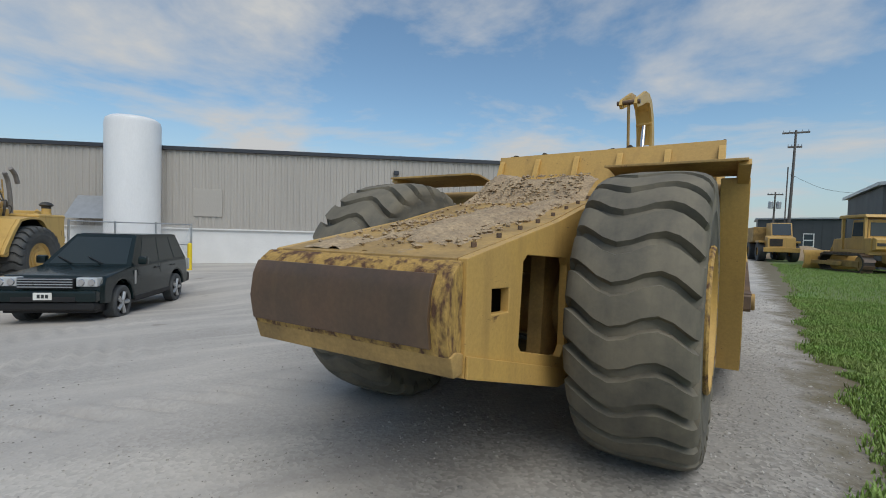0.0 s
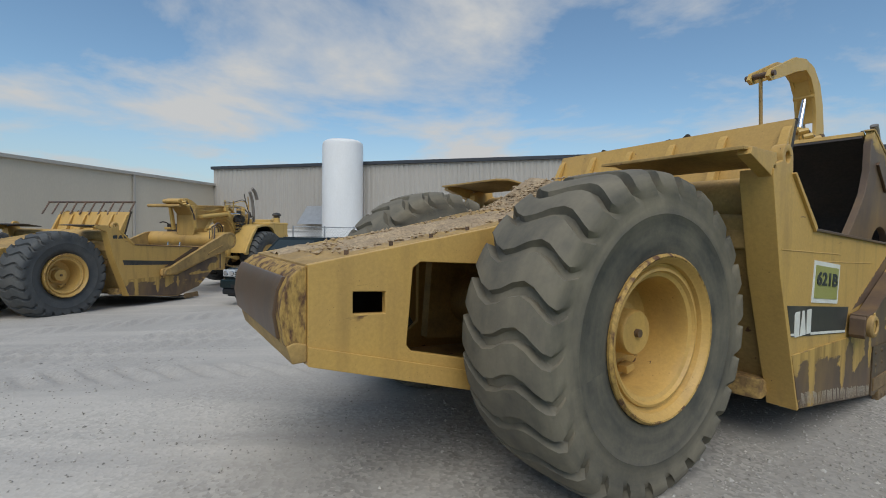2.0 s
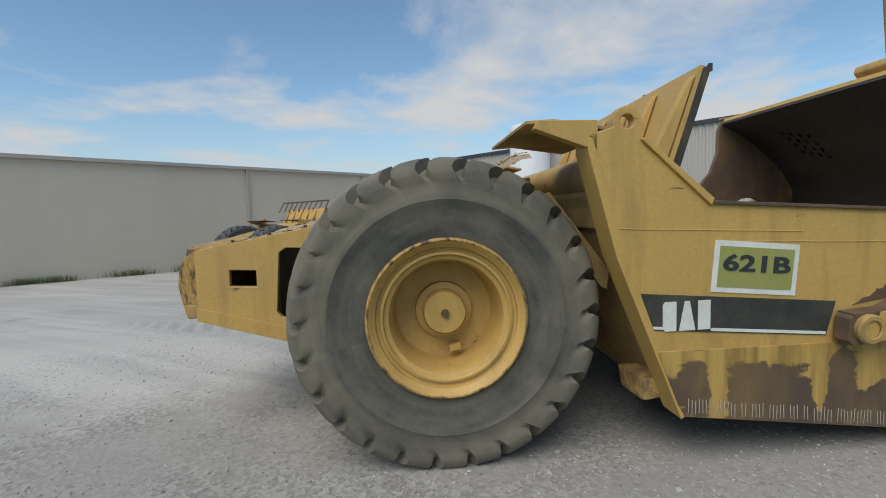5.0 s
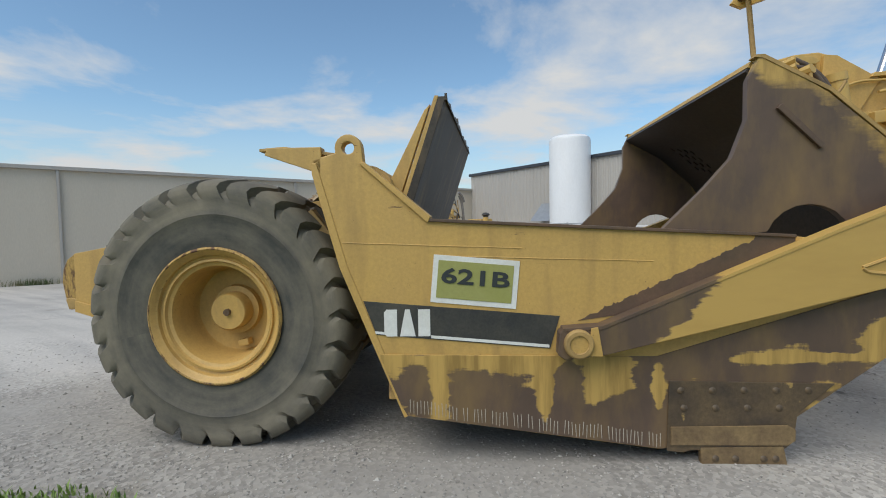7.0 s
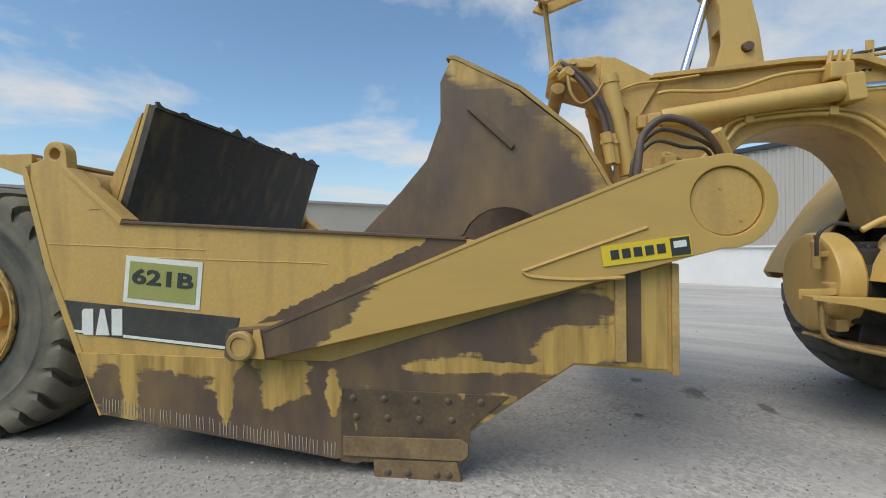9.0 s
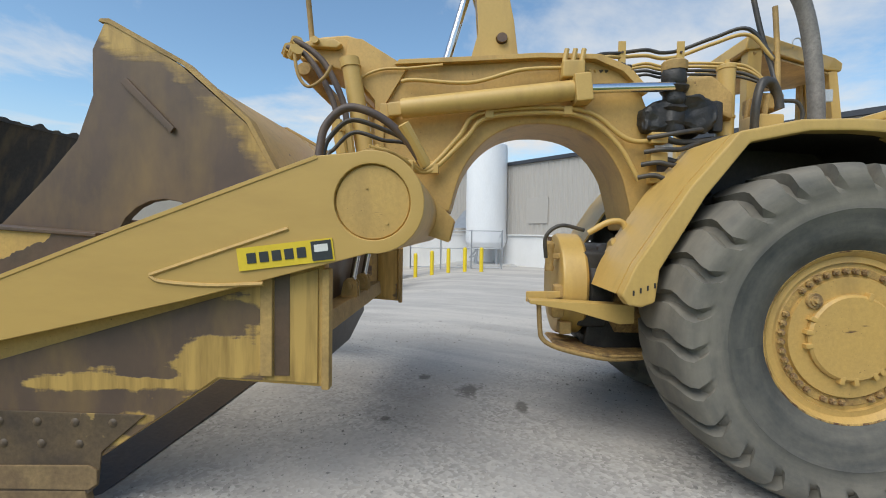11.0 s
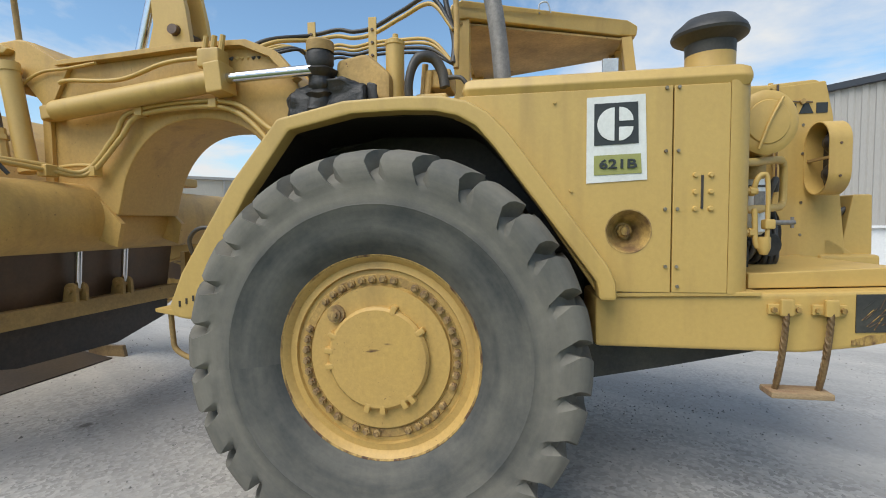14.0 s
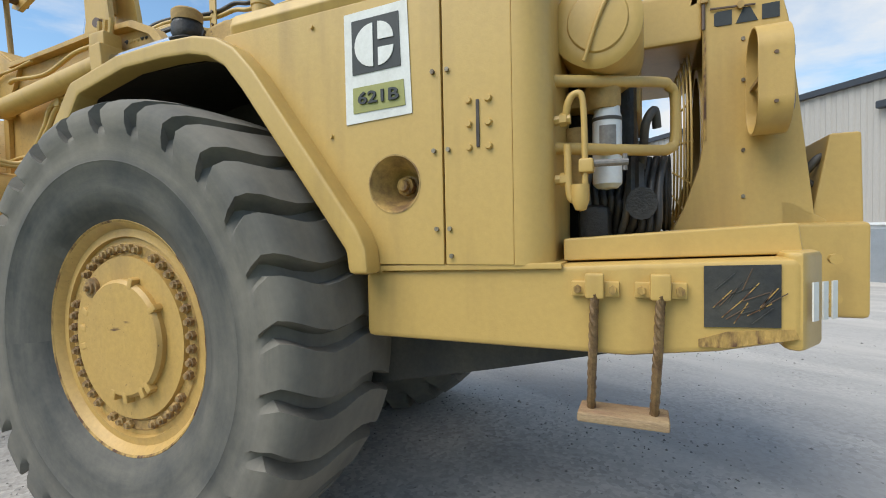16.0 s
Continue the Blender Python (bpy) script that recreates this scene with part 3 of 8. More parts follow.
def gravel_material():
    m = bpy.data.materials.new("gravel_yard")
    m.use_nodes = True
    n, l = m.node_tree.nodes, m.node_tree.links
    bsdf = n["Principled BSDF"]
    tc = n.new("ShaderNodeTexCoord")

    def tex(sc, det=6.0, stretch=(1, 1, 1), kind="ShaderNodeTexNoise", turn=0.0):
        rot = n.new("ShaderNodeMapping")
        rot.inputs["Rotation"].default_value = (0, 0, radians(turn))
        l.new(tc.outputs["Object"], rot.inputs[0])
        mp = n.new("ShaderNodeMapping")
        mp.inputs["Scale"].default_value = stretch
        l.new(rot.outputs[0], mp.inputs[0])
        t = n.new(kind)
        t.inputs["Scale"].default_value = sc
        if kind == "ShaderNodeTexNoise":
            t.inputs["Detail"].default_value, t.inputs["Roughness"].default_value = det, 0.62
        l.new(mp.outputs[0], t.inputs["Vector"])
        return t

    def rng(src, a, b, lo=0.0, hi=1.0):
        r = n.new("ShaderNodeMapRange")
        for k, val in (("From Min", a), ("From Max", b), ("To Min", lo), ("To Max", hi)):
            r.inputs[k].default_value = val
        l.new(src, r.inputs["Value"])
        return r.outputs[0]

    def mix(f, a, b, kind="MIX"):
        x = n.new("ShaderNodeMix")
        x.data_type, x.blend_type = "RGBA", kind
        for s, val in ((0, f), (6, a), (7, b)):
            if isinstance(val, tuple):
                x.inputs[s].default_value = (*val, 1)
            elif isinstance(val, float):
                x.inputs[s].default_value = val
            else:
                l.new(val, x.inputs[s])
        return x.outputs[2]

    patch = tex(0.45)
    col = mix(rng(patch.outputs["Fac"], 0.35, 0.65), (0.42, 0.397, 0.366), (0.35, 0.331, 0.304))
    track = tex(0.5, 5.0, (2.2, 0.35, 1))
    col = mix(rng(track.outputs["Fac"], 0.5, 0.68, 0.0, 0.6), col, (0.475, 0.447, 0.406))
    lane = tex(0.55, 3.0, (2.0, 0.16, 1), turn=32)
    col = mix(rng(lane.outputs["Fac"], 0.47, 0.60, 0.0, 0.5), col, (0.545, 0.512, 0.458))
    damp = tex(0.7, 4.0, (1.6, 0.3, 1), turn=20)
    col = mix(rng(damp.outputs["Fac"], 0.58, 0.74, 0.0, 0.5), col, (0.29, 0.272, 0.25))
    gx = n.new("ShaderNodeSeparateXYZ")
    l.new(tc.outputs["Object"], gx.inputs[0])
    shift = n.new("ShaderNodeMath")
    shift.operation = "ADD"
    l.new(gx.outputs["X"], shift.inputs[0])
    l.new(rng(patch.outputs["Fac"], 0.3, 0.7, -0.9, 0.9), shift.inputs[1])
    near_end = n.new("ShaderNodeMath")
    near_end.operation = "MULTIPLY"
    l.new(rng(shift.outputs[0], -0.9, 0.9, 0.0, 0.85), near_end.inputs[0])
    l.new(rng(gx.outputs["Y"], 6.0, 2.5), near_end.inputs[1])
    col = mix(near_end.outputs[0], col, (0.285, 0.268, 0.24))
    stone = tex(38.0, kind="ShaderNodeTexVoronoi")
    hue = n.new("ShaderNodeSeparateColor")
    l.new(stone.outputs["Color"], hue.inputs[0])
    speck = rng(hue.outputs[0], 0.0, 1.0, 0.68, 1.22)
    sc = n.new("ShaderNodeCombineColor")
    for i in range(3):
        l.new(speck, sc.inputs[i])
    loose = tex(0.8, 5.0)
    coarse = n.new("ShaderNodeMath")
    coarse.operation = "MULTIPLY"
    l.new(rng(loose.outputs["Fac"], 0.40, 0.60, 0.25, 1.0), coarse.inputs[0])
    l.new(rng(gx.outputs["X"], -2.2, 0.4, 0.35, 1.0), coarse.inputs[1])
    col = mix(coarse.outputs[0], col, sc.outputs[0], "MULTIPLY")
    stain = tex(0.9, 4.0)
    col = mix(rng(stain.outputs["Fac"], 0.68, 0.74, 0.0, 0.45), col, (0.17, 0.15, 0.13))
    drip = tex(5.0, 5.0)
    for cx, cy, ra, rb in ((-0.53, 5.64, 0.20, 0.13), (-0.9, 5.2, 0.09, 0.07), (-0.15, 6.1, 0.12, 0.06), (0.2, 5.0, 0.07, 0.05)):
        place = n.new("ShaderNodeMapping")
        place.vector_type = "POINT"
        place.inputs["Location"].default_value = (-cx / ra, -cy / rb, 0)
        place.inputs["Scale"].default_value = (1 / ra, 1 / rb, 0)
        l.new(tc.outputs["Object"], place.inputs[0])
        far = n.new("ShaderNodeVectorMath")
        far.operation = "LENGTH"
        l.new(place.outputs[0], far.inputs[0])
        spill = n.new("ShaderNodeMath")
        spill.operation = "ADD"
        l.new(far.outputs["Value"], spill.inputs[0])
        l.new(rng(drip.outputs["Fac"], 0.3, 0.7, -0.9, 0.9), spill.inputs[1])
        col = mix(rng(spill.outputs[0], 1.1, 0.4, 0.0, 0.7), col, (0.085, 0.078, 0.062))
    soil = tex(1.6, 6.0)
    sep = n.new("ShaderNodeSeparateXYZ")
    l.new(tc.outputs["Object"], sep.inputs[0])
    east = n.new("ShaderNodeMath")
    east.operation = "ADD"
    l.new(sep.outputs["X"], east.inputs[0])
    l.new(rng(soil.outputs["Fac"], 0.3, 0.7, -0.35, 0.35), east.inputs[1])
    col = mix(rng(east.outputs[0], 2.05, 2.5), col, (0.15, 0.128, 0.08))
    l.new(col, bsdf.inputs["Base Color"])
    bsdf.inputs["Roughness"].default_value = 0.93
    rough = tex(55.0, 4.0)
    b = n.new("ShaderNodeBump")
    b.inputs["Strength"].default_value, b.inputs["Distance"].default_value = 0.14, 0.02
    l.new(rough.outputs["Fac"], b.inputs["Height"])
    b2 = n.new("ShaderNodeBump")
    b2.inputs["Strength"].default_value, b2.inputs["Distance"].default_value = 0.16, 0.015
    l.new(stone.outputs["Distance"], b2.inputs["Height"])
    l.new(b.outputs[0], b2.inputs["Normal"])
    l.new(b2.outputs[0], bsdf.inputs["Normal"])
    return m


build_ground()

# ---- buildings ----
LONG_DIR = Vector((0.769, 0.639, 0))     # along the long hall's front
LONG_FROM = Vector((-30.5, 1.35, 0))     # where the two halls meet
TAN_DIR = Vector((0.70, -0.714, 0))


def facade_frame(origin, along):
    """x runs along the wall, y goes into the building, z is up."""
    a = along.normalized()
    inward = Vector((-a.y, a.x, 0))
    m = Matrix.Identity(4)
    for i, v in enumerate((a, inward, Vector((0, 0, 1)))):
        for k in range(3):
            m[k][i] = v[k]
    m.translation = origin
    return m


def ribbed(length, z0, z1, pitch, depth, flat=0.5):
    """Corrugated sheet in the xz plane, its ribs towards -y."""
    s = bmesh.new()
    prev = None
    k = 0
    x = 0.0
    while x < length:
        for f, d in ((0.0, 0.0), (flat - 0.12, 0.0), (flat, -depth), (0.88, -depth)):
            pair = (s.verts.new((x + f * pitch, d, z0)), s.verts.new((x + f * pitch, d, z1)))
            if prev:
                s.faces.new((prev[0], pair[0], pair[1], prev[1]))
            prev = pair
        x += pitch
    return s


def long_hall():
    t = tagged(new("long_hall"), "long warehouse of beige ribbed metal siding over a white block base", "warehouse")
    t.matrix_world = facade_frame(LONG_FROM + Vector((0, 0, -0.75)), LONG_DIR)
    length, base, top = 37, 2.15, 5.95
    part("siding", ribbed(length, base, top, 0.30, 0.035), "siding", t, "beige ribbed metal siding", 20)
    part("base_wall", box(0, length, 0.04, 0.34, -1.2, base), "white_wall", t, "white painted block wall")
    part("sill_trim", box(0, length, -0.06, 0.05, base - 0.05, base + 0.02), "white_wall", t)
    part("eave_trim", box(-0.1, length, -0.16, 0.2, top - 0.02, top + 0.16, 0.01), "trim_dark", t, "dark bronze eave trim")
    part("back_wall", box(0, length, 0.36, 0.5, -0.6, top), "siding", t)
    part("roof", slab([(0.2, top + 0.1), (15, top + 1.1), (30, top + 0.1), (30, -0.6), (29.8, -0.6), (29.8, top), (15, top + 1.0), (0.2, top)], 0, length), "trim_dark", t)
    for x in (12.2,):
        o = part("wall_hatch", box(x, x + 1.35, -0.07, 0.0, 2.75, 4.1, 0.01), "siding", t, "square flush wall hatch")
    for x, z in ((21.9, 5.15), (33.0, 5.15)):
        part("wall_lamp", box(x, x + 0.27, -0.24, -0.02, z, z + 0.20, 0.03), "trim_dark", t, "dark wall pack lamp")
    lv = part("louvre", box(23.5, 24.5, -0.08, 0.0, 3.05, 4.05), "galv", t, "grey louvred wall vent")
    for i in range(10):
        part("slat", box(23.55, 24.45, -0.12, -0.075, 3.10 + i * 0.09, 3.15 + i * 0.09), "galv", lv)
    d = part("door", box(22.85, 23.85, -0.02, 0.03, -0.3, 1.85, 0.005), "white_wall", t, "white steel door with a small vent")
    part("door_frame", slab([(22.75, -0.3), (22.75, 1.95), (23.95, 1.95), (23.95, -0.3), (23.87, -0.3), (23.87, 1.87), (22.83, 1.87), (22.83, -0.3)], -0.05, 0.05, "y"), "galv", t)
    part("door_vent", box(23.1, 23.6, -0.035, -0.015, 0.1, 0.5, 0.004), "galv", d)
    # The wall is uncut here; a dark panel paints the doorway's shade.
    part("doorway", box(22.28, 22.7, 0.0, 0.05, -0.3, 2.05), "steel_dark", t, "open dark doorway")
    part("meter_panel", box(21.75, 22.2, -0.12, 0.03, 0.3, 2.0, 0.01), "galv", t, "grey electrical panel")
    return t


def tan_hall():
    t = tagged(new("tan_hall"), "low tan ribbed metal building with downspouts", "warehouse")
    length = 34
    t.matrix_world = facade_frame(LONG_FROM + Vector((0, 0, -0.75)) + TAN_DIR * length, -TAN_DIR)
    base, top = -0.5, 4.9
    part("siding", ribbed(length, base, top, 0.30, 0.011), "tan_siding", t, "tan ribbed metal siding", 20)
    part("back_wall", box(0, length, 0.03, 0.2, base, top), "tan_siding", t)
    part("gutter", box(-0.1, length, -0.17, 0.02, top - 0.02, top + 0.14, 0.02), "siding", t, "pale eave gutter")
    part("roof", slab([(0.02, top + 0.1), (12, top + 1.0), (24, top + 0.1), (24, base), (23.8, base), (23.8, top), (12, top + 0.9), (0.02, top)], 0, length), "tan_siding", t)
    for x in (10.2, 20.4, 28.0):
        b = box(x - 0.05, x + 0.05, -0.13, -0.03, base + 0.1, top, 0.01)
        box(x - 0.05, x + 0.05, -0.3, -0.03, base + 0.1, base + 0.2, 0.01, b)
        part("downspout", b, "siding", t, "pale square downspout")
    part("wall_lamp", box(31.4, 31.75, -0.3, -0.02, 3.5, 3.75, 0.03), "trim_dark", t, "dark wall pack lamp")
    # Vent is a flat dark sheet on the siding, its inner shade painted on.
    part("vent_opening", box(30.2, 32.7, -0.05, 0.0, 1.75, 2.4), "steel_dark", t, "dark wall opening")
    part("foundation", box(0, length, -0.06, 0.03, base - 0.3, base + 0.15), "concrete", t)
    return t


long_hall()
tan_hall()


def storage_tank(x, y):
    z = ground_at(x, y)
    t = thing("storage_tank", pose(x, y, z), "tall white cylindrical gas tank on legs behind a fence", "tank")
    b = lathe([(0.0, 0.85), (0.6, 0.88), (1.0, 1.0), (1.1, 1.2), (1.13, 1.32), (1.13, 6.42), (1.09, 6.6), (0.93, 6.72), (0.47, 6.78), (0.0, 6.79)], 56, axis="z", close=False)
    part("vessel", b, "tank_white", t)
    for k in range(4):
        a = radians(45 + 90 * k)
        part("leg", rod((0.8 * math.cos(a), 0.8 * math.sin(a), 0), (0.72 * math.cos(a), 0.72 * math.sin(a), 1.1), 0.07), "galv", t)
    part("pad", box(-1.6, 1.6, -1.6, 1.6, -0.3, 0.08, 0.02), "concrete", t)
    part("pipework", hose([(0.5, -0.5, 0.8), (0.6, -0.7, 0.5), (0.2, -0.9, 0.4), (-0.4, -0.8, 0.5), (-0.3, -0.4, 0.9)], 0.04), "galv", t)
    return t


storage_tank(-22.4, 7.0)


def main_fence():
    z = ground_at(-18.6, 5.4)
    f = thing("chain_fence", pose(-18.6, 5.4, z), "chain-link enclosure with galvanised posts round the tank", "fence")
    for i in range(4):
        part("post", rod((0.2, -2.2 + i * 1.45, 0), (0.2, -2.2 + i * 1.45, 1.9), 0.035), "galv", f)
    for q in (0.1, 1.0, 1.85):
        part("rail", rod((0.2, -2.2, q), (0.2, 2.15, q), 0.022), "galv", f)
    wire = None
    for k in range(58):
        y0 = -2.2 + k * 0.075
        wire = rod((0.2, y0, 0.1), (0.2, min(2.15, y0 + 0.9), 1.85), 0.004, segs=3, bm=wire)
        wire = rod((0.2, y0, 1.85), (0.2, min(2.15, y0 + 0.9), 0.1), 0.004, segs=3, bm=wire)
    part("mesh_wire", wire, "galv", f)


main_fence()


def bollard(x, y):
    z = ground_at(x, y)
    b = thing("bollard", pose(x, y, z), "yellow painted steel bollard with a domed top", "bollard", "bollards before the tank")
    part("post", lathe([(0.0, -0.05), (0.085, -0.05), (0.085, 0.98), (0.07, 1.03), (0.035, 1.06), (0.0, 1.065)], 16, axis="z", close=False), "bollard", b)
    return b


first_bollard = bollard(-16.6, 2.9)
for i in range(1, 6):
    bx, by = -16.6, 2.9 + 0.72 * i
    copy_thing(first_bollard, pose(bx, by, ground_at(bx, by)))


def wall_hood():
    h = thing("vent_hood", facade_frame(LONG_FROM + Vector((0, 0, -0.75)), LONG_DIR) @ pose(7.0, 0, 0), "galvanised sloping hood on the warehouse wall", "hood")
    part("hood", slab([(-1.1, 2.5), (-0.05, 3.6), (-0.05, 2.5)], 0, 2.6, w=0.01), "galv", h)
    return h


wall_hood()

# ---- the scraper ----
R_TYRE, HALF_W, LUGS = 0.96, 0.342, 26


def tyre_mesh(material, full_bead=False, bend=0.24):
    """A big earthmover tyre round the x axis, its outer face towards +x, with wavy bars across the tread."""
    side = [(0.455, 0.27), (0.475, 0.305), (0.53, 0.335), (0.545, 0.348), (0.60, 0.362), (0.69, 0.3745), (0.695, 0.378), (0.70, 0.376), (0.775, 0.382)]
    if full_bead:
        side = [(0.45, 0.345), (0.462, 0.36), (0.49, 0.368), (0.545, 0.374), (0.60, 0.381), (0.69, 0.3865), (0.695, 0.3895), (0.70, 0.387), (0.775, 0.387)]
    lug = [(0.80, 0.388), (0.835, 0.392), (0.880, 0.384), (0.912, 0.360), (0.932, 0.318), (0.945, 0.255), (0.952, 0.18), (0.955, 0.09), (0.955, 0.0)]
    gap = [(0.79, 0.378), (0.80, 0.362), (0.812, 0.342), (0.825, 0.318), (0.84, 0.288), (0.858, 0.24), (0.88, 0.17), (0.905, 0.09), (0.915, 0.0)]
    worn = 0.35 if full_bead else 0.22
    gap = [(q + worn * (p - q), v + worn * (u - v)) for (p, u), (q, v) in zip(lug, gap)]
    rows = [(r, r, u, u) for r, u in side] + [(a, b, c, d) for (a, c), (b, d) in zip(lug, gap)]
    rows = [(a * 1.008, b * 1.008, u * 0.888, v * 0.888) for a, b, u, v in rows]
    full = rows + [(a, b, -c, -d) for a, b, c, d in rows[-2::-1]]
    pitch = 2 * math.pi / LUGS
    steps = ((0.0, 1), (0.22, 1), (0.44, 1), (0.66, 1), (0.73, 0), (0.93, 0))
    s = bmesh.new()
    rings = []
    for a, b, c, d in full:
        u = c / HALF_W
        near = min(1.0, max(0.0, (a - 0.77) / 0.12)) if abs(u) > 0.8 else 1.0
        wave = (bend * math.cos((u + 0.25) * math.pi * 1.35) + 0.20 * u) * pitch * near
        ring = []
        for k in range(LUGS):
            for f, on in steps:
                th = (k + f) * pitch + wave
                rr, uu = (a, c) if on else (b, d)
                rr *= 1 + 0.003 * noise.noise((k * 1.7, u * 3, f))
                ring.append(s.verts.new((uu, rr * math.cos(th), rr * math.sin(th))))
        rings.append(ring)
    n = len(rings[0])
    for p, q in zip(rings, rings[1:]):
        for i in range(n):
            s.faces.new((p[i], p[(i + 1) % n], q[(i + 1) % n], q[i]))
    me_ob = link("tyre", s, material, 32)
    return me_ob


def rear_rim():
    return lathe([(0.30, -0.22), (0.45, -0.2), (0.45, 0.27), (0.455, 0.32), (0.472, 0.328), (0.475, 0.345), (0.462, 0.356), (0.45, 0.348), (0.44, 0.33),
                  (0.425, 0.318), (0.42, 0.292), (0.40, 0.287), (0.395, 0.303), (0.38, 0.306), (0.37, 0.287), (0.347, 0.277), (0.33, 0.22), (0.325, 0.05), (0.31, 0.01), (0.16, 0.0), (0.15, 0.005)], 64, close=False)


def front_rim():
    return lathe([(0.30, -0.22), (0.452, -0.2), (0.452, 0.2), (0.470, 0.238), (0.486, 0.246), (0.486, 0.261), (0.472, 0.268), (0.458, 0.258), (0.442, 0.235),
                  (0.425, 0.235), (0.41, 0.238), (0.405, 0.222), (0.335, 0.226), (0.33, 0.245), (0.10, 0.25)], 64, close=False)


def wheel(parent, at, kind, outer, tyre_me, bolts=True):
    """kind: rear or front; outer +1 or -1 is the side that its face looks to."""
    w = new("wheel")
    w.parent = parent
    w.matrix_local = pose(*at) @ (Matrix.Identity(4) if outer > 0 else pose(0, 0, 0, 0, 0, 180)) @ pose(0, 0, 0, 13 if kind == "rear" else 5, 0, 0)
    w["label"] = "undriven scraper wheel" if kind == "rear" else "driven tractor wheel with a bolted hub"
    t = new("tyre", tyre_me.data)
    t.parent = w
    if kind == "rear":
        part("rim", rear_rim(), "yellow", w, "deep dished yellow rim")
        part("rim_edge", lathe([(0.456, 0.325), (0.477, 0.327), (0.480, 0.345), (0.466, 0.3585), (0.458, 0.354)], 64, close=False), "rusty_edge", w, "chipped rusty rim edge")
        part("hub", lathe([(0.0, 0.185), (0.02, 0.185), (0.025, 0.165), (0.125, 0.165), (0.135, 0.15), (0.138, 0.0)], 40, close=False), "yellow", w)
        part("hub_ring", lathe([(0.138, 0.06), (0.178, 0.055), (0.183, 0.0)], 40, close=False), "yellow", w)
        part("cap_screw", lathe([(0.0, 0.19), (0.024, 0.19), (0.026, 0.16)], 12, close=False), "steel", w)
        valve = box(0.02, 0.09, -0.03, 0.05, -0.275, -0.225, 0.008)
        part("valve_guard", valve, "yellow", w)
    else:
        part("rim", front_rim(), "yellow", w, "flat yellow rim")
        part("rim_edge", lathe([(0.472, 0.240), (0.489, 0.246), (0.490, 0.262), (0.476, 0.2705), (0.468, 0.266)], 64, close=False), "rusty_edge", w, "chipped rusty rim edge")
        part("hub", lathe([(0.0, 0.278), (0.225, 0.278), (0.238, 0.265), (0.24, 0.212)], 48, close=False), "yellow", w, "round final drive cover")
        if bolts:
            first = None
            for k in range(44):
                a = 2 * math.pi * k / 44
                if k in (8, 17, 18, 29, 33, 34, 40):
                    continue
                m = pose(0.222, 0.362 * math.cos(a), 0.362 * math.sin(a), 17 * k)
                if first is None:
                    b = lathe([(0.0, 0.034), (0.012, 0.034), (0.014, 0.024), (0.019, 0.022), (0.019, 0.0)], 6, close=False)
                    first = part("wheel_nut", b, "grime", w, "", 25)
                    first.matrix_local = m
                else:
                    twin(first, w, m)
            first = None
            for a in (28, 66, 150, 168, 186, 252, 270, 296, 306):
                m = pose(0.25, 0.236 * math.cos(radians(a)), 0.236 * math.sin(radians(a)), a)
                if first is None:
                    first = part("cover_lug", box(-0.01, 0.03, -0.024, 0.022, -0.014, 0.014, 0.006), "yellow", w)
                    first.matrix_local = m
                else:
                    twin(first, w, m)
            part("cover_groove", lathe([(0.242, 0.2285), (0.244, 0.2335), (0.250, 0.2335), (0.253, 0.2285)], 48, close=False), "grime", w)
            part("nut_flange", lathe([(0.342, 0.226), (0.344, 0.2285), (0.380, 0.2285), (0.386, 0.222)], 48, close=False), "nut_seat", w, "grimy ring under the wheel nuts")
            part("drain_plug", lathe([(0.0, 0.07), (0.012, 0.07), (0.014, 0.055), (0.026, 0.055), (0.028, 0.045), (0.042, 0.045), (0.048, 0.0)], 18, close=False), "grime", w, "grimy level plug in a round boss").matrix_local = pose(0.215, -0.185, 0.215)
    return w


TYRE_DUSTY = tyre_mesh("rubber", False, 0.13)
TYRE_REAR = tyre_mesh("rubber_rear", True)
TYRE_CLEAN = tyre_mesh("rubber_clean")

# side outlines as (y, z) with y forward from the rear axle
REAR_SIDE = [(-1.74, 0.82), (-1.74, 1.335), (-0.60, 1.535), (0.05, 1.68), (0.75, 1.80), (0.75, 0.40), (-0.50, 0.46)]
REAR_GAP = [(-1.175, 0.86), (-1.14, 1.30), (-1.09, 1.335), (-0.45, 1.30), (-0.42, 1.25), (-0.42, 0.72), (-0.50, 0.66), (-1.14, 0.82)]
REAR_SQUARE = [(-1.50, 1.065), (-1.50, 1.185), (-1.31, 1.175), (-1.31, 1.055)]
SIDE = ([(1.36, 0.32), (0.98, 1.28), (0.88, 1.68), (0.83, 1.86), (0.80, 1.95)] + arc(1.03, 2.02, 0.085, 200, 0, 10)
        + [(1.125, 1.90), (1.53, 1.562), (3.72, 1.43), (4.87, 1.30), (4.87, 0.68), (4.34, 0.71), (3.72, 0.29), (2.94, 0.11)])
ARM = ([(2.31, 0.87), (2.34, 0.90), (2.56, 0.915), (3.93, 1.50), (4.85, 1.872)] + arc(5.12, 1.66, 0.250, 110, -95, 18)
       + [(4.25, 1.163), (2.56, 0.735), (2.34, 0.71), (2.30, 0.74)])


